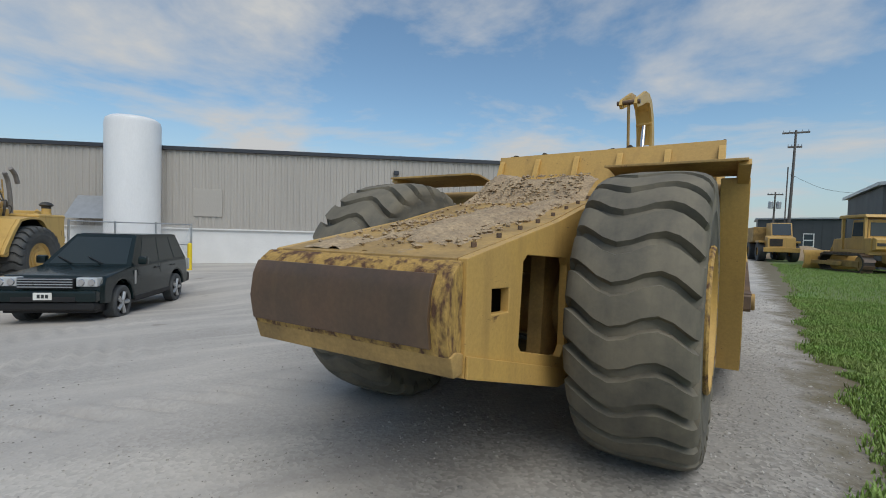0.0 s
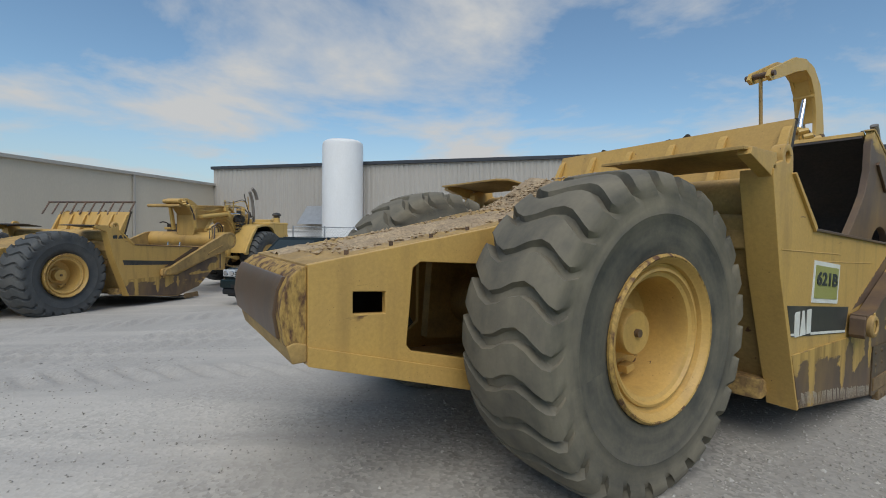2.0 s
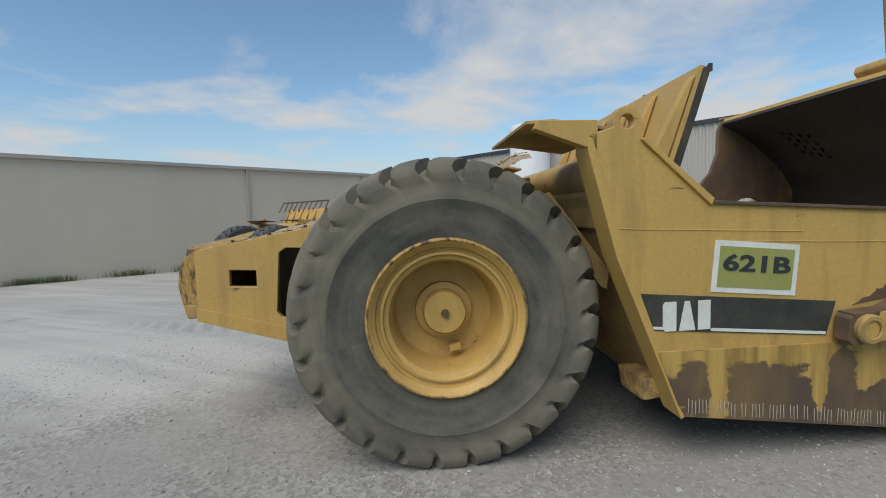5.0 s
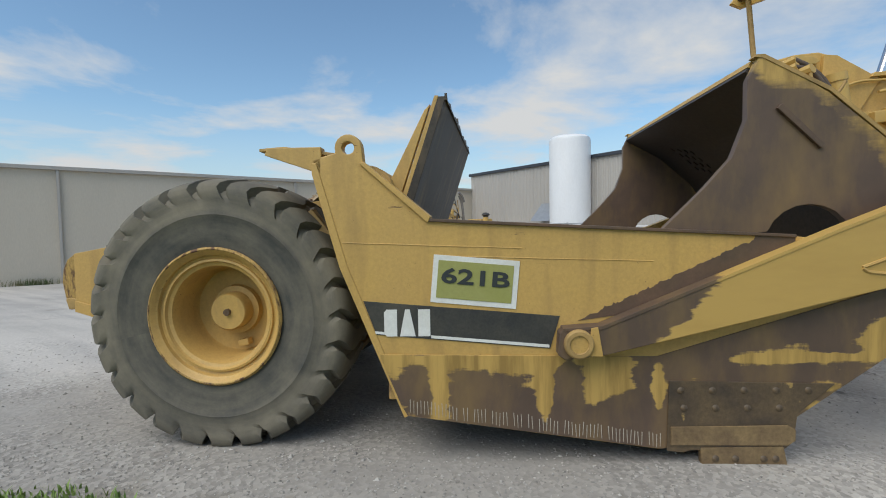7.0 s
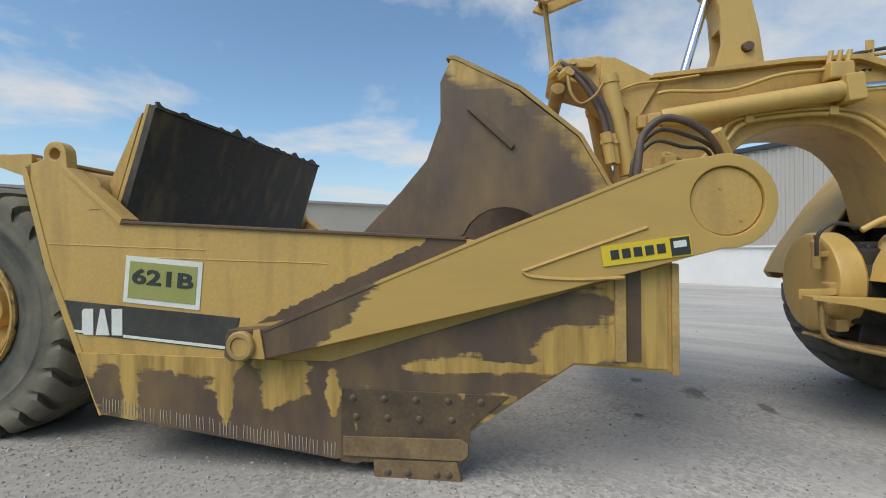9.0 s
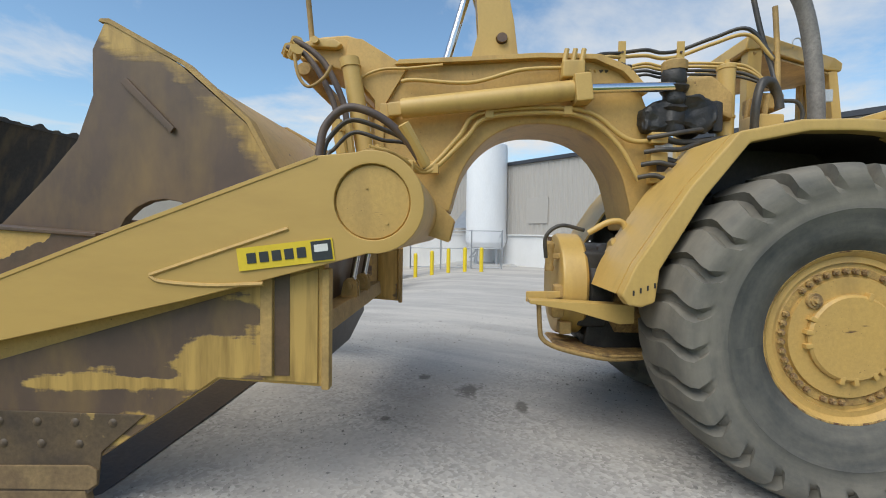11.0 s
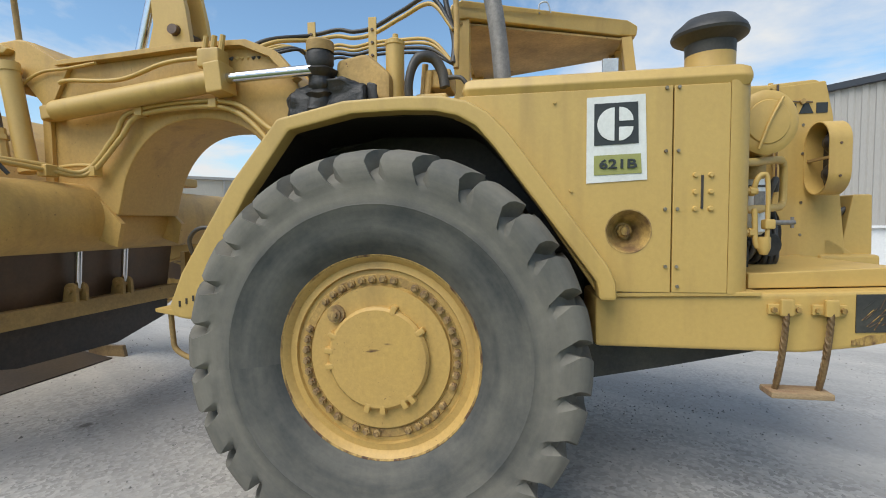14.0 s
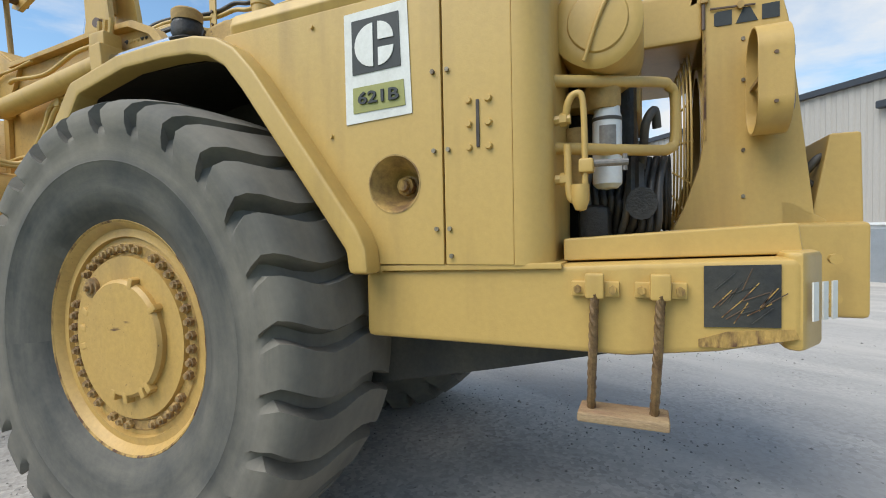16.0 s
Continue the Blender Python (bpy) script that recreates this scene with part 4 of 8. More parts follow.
ARCH = [(6.77, 1.72), (6.70, 1.94), (6.54, 2.15), (6.32, 2.255), (6.05, 2.275), (5.84, 2.225), (5.67, 2.10), (5.54, 1.90), (5.46, 1.62)]
NECK = ([(4.90, 1.75), (4.90, 2.42), (4.66, 2.70), (4.45, 2.78), (4.33, 2.80), (4.28, 2.86), (4.30, 2.93), (4.50, 2.985), (4.68, 3.0), (4.80, 2.96), (5.10, 2.745),
         (5.60, 2.77), (6.10, 2.80), (6.50, 2.79), (6.70, 2.70), (6.85, 2.52), (6.94, 2.28), (6.98, 1.95), (6.95, 1.55), (6.82, 1.50)]
        + [(p.x, p.y) for p in curve_points([(y, z, 0) for y, z in ARCH], 5)])


def decal_block(name, parent, x, y0, y1, z0, z1, material, label="", tilt=0.0, lift=0.004):
    """A thin plate on the right-hand side of the machine, tilted about its middle."""
    cy, cz = (y0 + y1) / 2, (z0 + z1) / 2
    b = box(0, lift, y0 - cy, y1 - cy, z0 - cz, z1 - cz)
    o = part(name, b, material, parent, label)
    o.matrix_local = pose(x, cy, cz, tilt, 0, 2)
    return o


def trade_mark(parent, x, y0, y1, z0, z1, material, name="trade_mark"):
    """The maker's mark as three plain blocks."""
    w = (y1 - y0)
    for poly in ([(0.0, 0.1), (0.0, 0.9), (0.05, 1), (0.28, 1), (0.28, 0), (0.05, 0)], [(0.34, 0), (0.46, 1), (0.56, 1), (0.68, 0)], [(0.74, 0), (0.74, 1), (1.0, 1), (1.0, 0)]):
        part(name, slab([(y0 + p * w, z0 + q * (z1 - z0)) for p, q in poly], x, x + 0.004), material, parent)


def build_rear(s, detail):
    """The push block, the frame round the rear axle and its deck."""
    fr = part("rear_frame", slab(REAR_SIDE, 0.575, 0.625, holes=(REAR_GAP, REAR_SQUARE), w=0.006), "yellow", s, "yellow plate frame side with cut-outs")
    twin(fr, s, Matrix.Translation((-1.2, 0, 0)))
    part("deck_plate", slab([(-1.74, 1.30), (-1.74, 1.335), (-0.60, 1.537), (0.05, 1.684), (0.75, 1.804), (0.75, 1.77), (0.05, 1.65), (-0.6, 1.50)], -0.572, 0.572, w=0.004), "dirty_yellow", s, "dusty sloping deck plate")
    part("belly_plate", slab([(-1.74, 0.82), (-1.74, 0.86), (-0.50, 0.50), (0.75, 0.44), (0.75, 0.40), (-0.50, 0.46)], -0.572, 0.572), "dirty_yellow", s)
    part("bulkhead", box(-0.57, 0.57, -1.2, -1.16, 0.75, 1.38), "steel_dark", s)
    prof = [(-1.74, 0.87), (-1.80, 0.86), (-1.85, 0.94), (-1.875, 1.08), (-1.86, 1.20), (-1.82, 1.28), (-1.76, 1.325), (-1.74, 1.325)]
    part("push_block", slab(prof, -0.66, 0.61, w=0.012), "rusty_edge", s, "scraped yellow push block with rusty edges")
    face = [(-1.872, 0.955), (-1.893, 1.08), (-1.878, 1.20), (-1.845, 1.272), (-1.82, 1.268), (-1.85, 1.08), (-1.84, 0.955)]
    part("push_plate", slab(face, -0.645, 0.53, w=0.006), "steel", s, "bare brown steel push plate")
    part("lower_lip", slab([(-1.74, 0.84), (-1.815, 0.835), (-1.845, 0.93), (-1.80, 0.945), (-1.74, 0.93)], -0.66, 0.62, w=0.01), "dirty_yellow", s, "bent lower lip")
    part("side_rail", slab([(-1.74, 0.82), (-1.74, 0.92), (-0.55, 0.60), (-0.55, 0.475)], 0.627, 0.64, w=0.004), "yellow", s)
    part("axle_housing", lathe([(0.20, -1.0), (0.22, -0.9), (0.24, 0.9), (0.20, 1.0)], 24, at=(0, 0, 0.92)), "dirty_yellow", s)
    for sx in (-1, 1):
        part("axle_carrier", slab([(-0.45, 0.62), (-0.4, 1.35), (0.5, 1.45), (0.7, 0.5)], sx * 0.42 - 0.05, sx * 0.42 + 0.05), "dirty_yellow", s)
    if detail:
        for i in range(8):
            y = -1.5 + 0.27 * i
            z = 1.335 + (y + 1.74) * 0.1755 if y < -0.6 else 1.535 + (y + 0.6) * 0.223
            part("deck_bolt", rod((0.52, y, z), (0.52, y, z + 0.025), 0.014, segs=6), "steel", s)


def lumpy_plate(b):
    """Pushes a block in and out, as caked soil does."""
    for v in b.verts:
        v.co += Vector((noise.noise(v.co * 9), noise.noise(v.co * 9 + Vector((5, 1, 3))), noise.noise(v.co * 9 + Vector((2, 7, 1))))) * 0.03
    return b


def skew(b):
    """The ejector stands a little askew in the bowl."""
    for v in b.verts:
        v.co.y += 0.045 * (1.42 - v.co.x)
    return b


def build_bowl(s, detail, look_kind):
    """The bowl's sides, floor, ejector, fenders and cutting edge."""
    side_mat = "yellow"
    hole = [arc(1.03, 2.02, 0.04, 0, -324, 9)]
    plate = part("bowl_side", slab(SIDE, 1.50, 1.58, holes=hole, w=0.008), side_mat, s, "high yellow bowl side with a lifting eye")
    twin(plate, s, Matrix.Translation((-3.08, 0, 0)))
    for sx in (-1, 1):
        low = [(1.33, 0.40), (1.20, 0.72), (2.92, 0.70), (4.84, 1.28), (4.84, 0.70), (4.34, 0.725), (3.73, 0.295), (2.95, 0.118), (1.372, 0.326)]
        a, b = (1.581, 1.592) if sx > 0 else (-1.592, -1.581)
        part("wear_plate", slab(low, a, b, w=0.003), "worn", s, "scoured lower side, paint worn to brown steel")
        upper = [(2.44 + 0.011 * k, 0.925 + 0.0051 * k + 0.022 * noise.noise((k * 0.23, sx, 1.0)) + 0.013 * noise.noise((k * 0.83, sx, 5.0))) for k in range(100)]
        part("rub_band", slab(upper + [(3.56, 1.43), (3.74, 1.42), (3.74, 1.30), (3.0, 1.0)], *sorted((sx * 1.580, sx * 1.584))), "steel", s, "bare brown band rubbed by the draft arm")
        part("top_rail", slab([(1.52, 1.553), (1.54, 1.573), (3.74, 1.44), (3.74, 1.42)], *sorted((sx * 1.44, sx * 1.60)), w=0.005), "steel", s)
        part("slope_rail", slab([(1.10, 1.92), (1.13, 1.93), (1.54, 1.585), (1.52, 1.545)], *sorted((sx * 1.46, sx * 1.60)), w=0.006), "yellow", s)
        part("end_post", slab([(0.80, 1.93), (0.83, 1.93), (1.01, 1.28), (1.39, 0.33), (1.35, 0.31), (0.96, 1.27), (0.80, 1.86)], *sorted((sx * 1.40, sx * 1.588)), w=0.006), "yellow", s)
        part("rear_fender", slab([(0.46, 2.03), (0.62, 2.04), (1.0, 1.985), (1.0, 1.965), (0.62, 2.02), (0.46, 2.01)], *sorted((sx * 0.62, sx * 1.56)), w=0.004), "steel_dark" if look_kind == "far" else "dirty_yellow", s, "flat mud guard over the rear tyre")
        part("fender_bracket", slab([(0.50, 1.985), (0.52, 2.03), (0.86, 2.03), (0.86, 1.86)], *sorted((sx * 1.50, sx * 1.58)), w=0.006), "yellow", s)
        part("cheek_strip", box(*sorted((sx * 1.592, sx * 1.596)), 4.625, 4.70, 0.74, 1.27), "steel", s, "bare brown strip")
        part("cheek_post", box(*sorted((sx * 1.50, sx * 1.615)), 4.56, 4.62, 0.74, 1.26, 0.006), "dirty_yellow", s)
        part("cheek_edge", box(*sorted((sx * 1.535, sx * 1.60)), 4.86, 4.90, 0.67, 1.28, 0.008), "dirty_yellow", s)
        part("wear_shoe", slab([(3.19, 0.0), (3.18, 0.135), (3.68, 0.145), (3.71, 0.01)], *sorted((sx * 1.56, sx * 1.61)), w=0.01), "router", s, "bolted router bit")
        if detail and sx > 0:
            part("side_cutter", slab([(2.98, 0.11), (2.99, 0.55), (3.98, 0.53), (3.76, 0.34), (3.74, 0.17), (3.69, 0.125), (3.12, 0.115), (3.08, 0.10)], 1.592, 1.604, w=0.004), "cutter", s, "bolted brown steel side cutter")
            part("cutter_shelf", slab([(3.00, 0.15), (3.00, 0.265), (3.70, 0.275), (3.745, 0.25), (3.745, 0.18), (3.70, 0.15)], 1.600, 1.616, w=0.005), "router", s, "rusty wear strip below the side cutter")
            first = None
            spots = [(3.06 + 0.19 * i, 0.49) for i in range(5)] + [(3.08 + 0.19 * i, 0.38) for i in range(4)]
            for y, z in spots:
                if first is None:
                    first = part("side_bolt", lathe([(0.0, 0.009), (0.014, 0.008), (0.022, 0.002), (0.023, 0.0)], 10, close=False), "cutter", s)
                    first.matrix_local = pose(1.604, y, z)
                else:
                    twin(first, s, pose(1.604, y, z))
            for y in (3.27, 3.39, 3.56, 3.63):
                twin(first, s, pose(1.61, y, 0.065))
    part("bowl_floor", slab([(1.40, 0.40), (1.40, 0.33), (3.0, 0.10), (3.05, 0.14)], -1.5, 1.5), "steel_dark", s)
    part("bowl_back", slab([(0.91, 1.62), (0.96, 1.62), (1.06, 1.28), (1.43, 0.36), (1.385, 0.36), (1.01, 1.28)], -1.5, 1.5), "dirty_yellow", s)
    for x in (1.22, -1.30):
        part("back_brace", slab([(0.60, 1.60), (0.68, 1.66), (1.06, 1.16), (1.04, 1.04), (1.00, 1.06)], x, x + 0.08, w=0.008), "dirty_yellow", s)
        part("tail_bracket", lumpy_plate(box(x - 0.1, x + 0.2, 1.20, 1.40, 0.36, 0.50, 0.03)), "grime", s)
    part("rear_beam", box(-1.49, 1.49, 0.93, 1.12, 1.42, 1.66, 0.03), "dirty_yellow", s)
    part("back_tube", lathe([(0.16, -1.49), (0.16, 1.49)], 32, at=(0, 1.13, 1.76)), "dirty_yellow", s)
    part("cutting_edge", slab([(2.95, 0.07), (2.95, 0.13), (3.4, 0.05), (3.62, 0.02), (3.6, 0.0)], -1.48, 1.48), "steel_dark", s)
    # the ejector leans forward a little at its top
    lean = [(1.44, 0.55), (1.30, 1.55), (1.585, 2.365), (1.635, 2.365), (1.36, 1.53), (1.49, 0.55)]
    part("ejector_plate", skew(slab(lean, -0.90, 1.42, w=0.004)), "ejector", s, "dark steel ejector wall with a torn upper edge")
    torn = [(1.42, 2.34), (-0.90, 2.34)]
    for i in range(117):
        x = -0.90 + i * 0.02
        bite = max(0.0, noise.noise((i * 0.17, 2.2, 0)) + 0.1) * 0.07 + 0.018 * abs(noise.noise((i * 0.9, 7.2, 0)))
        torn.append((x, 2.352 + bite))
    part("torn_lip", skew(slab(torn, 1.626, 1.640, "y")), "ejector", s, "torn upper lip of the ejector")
    part("ejector_skin", skew(slab([(1.26, 1.50), (1.56, 2.37), (1.585, 2.37), (1.295, 1.50)], -0.90, 1.42)), "yellow", s)
    first = None
    for x in (-0.85, -0.4, 0.05, 0.5, 0.95, 1.36):
        m = Matrix.Translation((x, 0.045 * (1.42 - x), 0))
        if first is None:
            first = part("ejector_rib", slab([(1.19, 1.70), (1.49, 2.28), (1.53, 2.32), (1.28, 1.60)], -0.03, 0.03, w=0.006), "yellow", s)
            first.matrix_local = m
        else:
            twin(first, s, m)
    if look_kind == "far":
        first = None
        for i in range(10):
            m = Matrix.Translation((-1.35 + 0.3 * i, 0, 0))
            if first is None:
                first = part("guard_tooth", rod((0, 1.56, 2.3), (0, 1.75, 2.62), 0.02), "steel", s)
                first.matrix_local = m
            else:
                twin(first, s, m)
        part("guard_rail", rod((-1.4, 1.75, 2.62), (1.4, 1.75, 2.62), 0.025), "steel", s)


def carve(ob, places):
    """Cuts a slot through a plate at each place."""
    b = None
    for m in places:
        c = box(-0.017, 0.017, -0.030, 0.030, -0.12, 0.12)
        bmesh.ops.transform(c, matrix=m, verts=c.verts[:])
        b = join(b, c)
    tool = link("slot_cutter", b, "steel", 0)
    mod = ob.modifiers.new("slots", "BOOLEAN")
    mod.operation, mod.object, mod.solver = "DIFFERENCE", tool, "EXACT"
    me = bpy.data.meshes.new_from_object(ob.evaluated_get(bpy.context.evaluated_depsgraph_get()))
    ob.modifiers.clear()
    ob.data = me
    bpy.data.objects.remove(tool)


def build_apron(s, detail):
    """The raised apron: a curved shell between two cheeks."""
    for sx in (-1, 1):
        cheek = ([(3.02, 1.46), (3.30, 1.75), (3.47, 1.95), (3.56, 2.20), (3.56, 2.45), (3.63, 2.60), (3.72, 2.58), (4.05, 2.36), (4.40, 2.05), (4.58, 1.72), (4.55, 1.50)]
                 + arc(3.95, 1.36, 0.27, 20, 160, 8) + [(3.6, 1.44)])
        part("apron_cheek", slab(cheek, *sorted((sx * 1.26, sx * 1.32)), w=0.006), "cheek_paint", s, "brown worn apron cheek with yellow rim")
        rim = [(3.60, 2.60), (3.61, 2.615), (3.66, 2.615), (4.07, 2.385), (4.42, 2.07), (4.60, 1.73), (4.58, 1.72), (4.40, 2.055), (4.055, 2.365), (3.655, 2.59)]
        part("cheek_rim", slab(rim, *sorted((sx * 1.25, sx * 1.326))), "dirty_yellow", s)
        if sx > 0:
            part("cheek_rib", slab([(3.73, 2.26), (3.76, 2.29), (4.02, 2.02), (4.00, 1.99)], 1.32, 1.345, w=0.004), "steel", s)
    upper = [(3.62, 2.60), (4.04, 2.36), (4.40, 2.03), (4.57, 1.72), (4.60, 1.42), (4.555, 1.42), (4.525, 1.72), (4.36, 2.01), (4.01, 2.33), (3.60, 2.56)]
    lower = [(4.60, 1.42), (4.60, 1.35), (4.54, 1.0), (4.50, 0.78), (4.45, 0.78), (4.49, 1.0), (4.555, 1.35), (4.555, 1.42)]
    part("apron_shell", slab(upper, -1.26, 1.26), "yellow", s, "curved yellow apron shell")
    part("apron_face", slab(lower, -1.26, 1.26), "steel", s, "scoured lower apron face")
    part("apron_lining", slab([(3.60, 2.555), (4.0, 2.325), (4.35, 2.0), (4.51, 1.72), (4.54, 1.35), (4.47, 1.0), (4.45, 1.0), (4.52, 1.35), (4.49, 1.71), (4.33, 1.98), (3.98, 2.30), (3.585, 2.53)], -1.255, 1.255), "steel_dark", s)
    for name in ("apron_shell", "apron_lining"):
        carve(next(c for c in s.children if c.name.split(".")[0] == name), [pose(x, y + 0.03 * k, 2.30 - 0.914 * (y + 0.03 * k - 3.98), -42) for k, x in enumerate((-0.75, -0.67, -0.59, -0.51)) for y in (3.94, 4.02, 4.10, 4.18)])
    part("apron_base", slab([(1.28, 0.82), (1.24, 0.68), (0.3, 0.46), (-0.6, 0.44), (-1.28, 0.60), (-1.28, 0.82)], 4.47, 4.51, "y", w=0.005), "steel_dark", s, "dark scoured foot of the apron")
    part("apron_lip", slab([(4.50, 0.80), (4.52, 0.92), (4.68, 0.93), (4.70, 0.80)], -1.3, 1.3, w=0.008), "dirty_yellow", s)


def build_draft(s, detail):
    """Draft arms, cross tube and gooseneck."""
    for sx in (-1, 1):
        part("draft_arm", slab(ARM, *sorted((sx * 1.60, sx * 1.70)), holes=[arc(5.12, 1.66, 0.184, 0, -348, 29)], w=0.006), "arm_paint" if detail else "dirty_yellow", s, "tapered yellow draft arm, worn brown at its pin")
        ring = [(0.190, -0.012), (0.184, -0.010), (0.176, 0.0), (0.10, 0.001), (0.0, 0.001)]
        o = part("pivot_cap", lathe(ring, 48, close=False), "yellow", s, "round recessed end cap")
        for y, z in ((-0.03, 0.07), (0.07, -0.10)):
            part("cap_stud", rod((0.0, y, z), (0.006, y, z), 0.008, segs=8), "yellow", o)
        o.matrix_local = pose(sx * 1.682, 5.12, 1.66, 0, 0, sx * 2.7) @ (Matrix.Identity(4) if sx > 0 else pose(0, 0, 0, 0, 0, 180))
        flange = [(2.33, 0.900), (2.56, 0.917), (3.93, 1.502), (4.85, 1.874), (4.86, 1.858), (3.94, 1.484), (2.565, 0.897), (2.33, 0.882)]
        part("arm_flange", slab(flange, *sorted((sx * 1.598, sx * 1.705)), w=0.002), "arm_paint" if detail else "dirty_yellow", s)
        part("pin_strap", slab([(2.475, 0.735), (2.495, 0.905), (2.535, 0.912), (2.565, 0.735)], *sorted((sx * 1.70, sx * 1.712)), w=0.004), "yellow", s)
        part("pin_boss", lathe([(0.052, 0.0), (0.088, 0.0), (0.088, 0.03), (0.078, 0.04), (0.056, 0.04), (0.052, 0.03)], 28, close=False), "dirty_yellow", s).matrix_local = pose(sx * 1.70, 2.42, 0.81) @ (Matrix.Identity(4) if sx > 0 else pose(0, 0, 0, 0, 0, 180))
        part("arm_pin", rod((sx * 1.60, 2.42, 0.81), (sx * 1.728, 2.42, 0.81), 0.053, segs=24), "yellow", s)
        for line in (((4.06, 1.275), (4.3, 1.365), (4.72, 1.52)), ((4.06, 1.27), (4.12, 1.245), (4.35, 1.235), (4.60, 1.25))):
            part("arm_rib", hose([(sx * 1.70, y, z) for y, z in line], 0.011, 6), "yellow", s)
    part("cross_tube", lathe([(0.247, -1.63), (0.247, 1.63)], 48, at=(0, 5.12, 1.66)), "yellow", s, "thick cross tube")
    neck = slab(NECK, -0.30, 0.30, w=0.02)
    part("gooseneck", neck, "yellow", s, "arched yellow gooseneck")
    for sx in (-1, 1):
        part("neck_flange", slab([(5.05, 2.735), (5.08, 2.775), (5.60, 2.80), (6.10, 2.83), (6.53, 2.82), (6.74, 2.72), (6.89, 2.53), (6.85, 2.50), (6.69, 2.685), (6.49, 2.78), (6.10, 2.79), (5.6, 2.76)], *sorted((sx * 0.28, sx * 0.36)), w=0.004), "yellow", s)
        part("neck_web", slab([(4.90, 1.85), (4.90, 2.45), (4.68, 2.74), (4.70, 2.96), (4.80, 2.95), (5.14, 2.72), (4.97, 2.40), (4.97, 1.85)], *sorted((sx * 0.30, sx * 0.335)), w=0.006), "yellow", s)
        part("tube_gusset", slab([(5.20, 1.88), (5.32, 1.80), (5.50, 1.62), (5.46, 1.45), (5.30, 1.50)], *sorted((sx * 0.28, sx * 0.32)), w=0.004), "yellow", s)


def scraper(name, at, label, look_kind):
    near = look_kind == "near"
    s = thing(name, at, label, "motor scraper")
    tyre = TYRE_DUSTY if near else TYRE_CLEAN
    for sx in (1, -1):
        wheel(s, (sx * 1.10, 0.02, 0.93), "rear", sx, TYRE_REAR if near else tyre)
        wheel(s, (sx * 0.94, 7.672, 0.93), "front", sx, tyre, bolts=near and sx > 0)
    build_rear(s, near)
    done = set(s.children_recursive)
    build_bowl(s, near, look_kind)
    if near:
        build_apron(s, near)
    else:
        part("apron_face", slab([(4.60, 1.42), (4.60, 1.35), (4.54, 1.0), (4.50, 0.78), (4.45, 0.78), (4.49, 1.0), (4.555, 1.35), (4.555, 1.42)], -1.26, 1.26), "dirty_yellow", s)
    if near:
        bowl_marks(s)
    else:
        far_marks(s)
    done = reseat(s, done, bowl_taper)
    build_draft(s, near)
    if near:
        dealer_plate(s)
    done = reseat(s, done, draft_taper)
    build_gear(s, near)
    done = reseat(s, done, low_neck)
    build_tractor(s, near)
    if near:
        tractor_marks(s)
    reseat(s, done, short_tractor)
    return s


def spread(pairs, v):
    """Straight lines through the pairs (from, to), level shifts outside them."""
    if v <= pairs[0][0]:
        return v + pairs[0][1] - pairs[0][0]
    for (a, p), (b, q) in zip(pairs, pairs[1:]):
        if v <= b:
            return p + (q - p) * (v - a) / (b - a)
    return v + pairs[-1][1] - pairs[-1][0]


def bowl_taper(p, name):
    """The bowl draws in a little towards its mouth; the apron stands low."""
    if abs(p.x) > 1.2 and name not in ("apron_cheek", "cheek_rim", "cheek_rib"):
        p.x -= math.copysign(1, p.x) * 0.035 * (p.y - 1.9) * min(1.0, (abs(p.x) - 1.2) / 0.25)
    if p.z > 1.45 and p.y > 2.9 and "rail" not in name and name != "bowl_side":
        p.z = 1.45 + (p.z - 1.45) * 0.97
    return p


def draft_taper(p, name):
    """The draft arms draw in towards the cross tube."""
    if abs(p.x) > 1.34:
        p.x -= math.copysign(1, p.x) * (0.015 + 0.047 * (p.y - 2.3))
    if name != "gooseneck" and p.z < 2.2:
        p.z -= 0.05 * (p.y - 2.4) / 2.7
    return low_neck(p, name)


def low_neck(p, name):
    """The gooseneck's top stands a little lower."""
    if p.z > 2.3:
        p.z = 2.3 + (p.z - 2.3) * 0.89
    return p


TRACTOR_Y = ((7.12, 7.12), (7.56, 7.52), (7.765, 7.675), (8.75, 8.61), (8.94, 8.80), (9.13, 8.985), (9.267, 9.11), (9.53, 9.40), (9.82, 9.66), (9.915, 9.745), (10.14, 9.97), (10.46, 10.32))
RADIATOR = ("radiator_side", "guard_bolt", "radiator_top", "radiator_core", "fan_guard", "guard_wire", "guard_spoke", "latch_post", "latch_knob",
            "latch_rod", "hinge_strip", "fan_shroud", "maker_mark")


def short_tractor(p, name):
    """The tractor's true length; the radiator stands well inboard of the deck's edge."""
    if name in RADIATOR and p.x < 0.8:
        return Vector((0.07 + (p.x - 0.635) * 0.75, 9.70 + (p.y - 9.735) * 1.06, 1.30 + (p.z - 1.33) * 1.22))
    p.y = spread(TRACTOR_Y, p.y)
    return p


def reseat(s, done, move):
    """Moves every corner of the parts built since done by move(place, part name); a part with a place of its own moves whole."""
    rest, seen = Matrix.Identity(4), set()
    for o in s.children_recursive:
        if o in done or o.type != "MESH" or o.parent != s and o.parent.matrix_basis != rest:
            continue
        name = o.name.split(".")[0]
        if name == "bowl_side" and o.matrix_basis != rest:
            o.data = o.data.copy()
            o.data.transform(o.matrix_basis)
            o.matrix_basis = rest
        if o.matrix_basis != rest:
            o.location = move(o.location.copy(), name)
        elif o.data not in seen:
            seen.add(o.data)
            for v in o.data.vertices:
                v.co = move(v.co.copy(), name)
    return set(s.children_recursive)



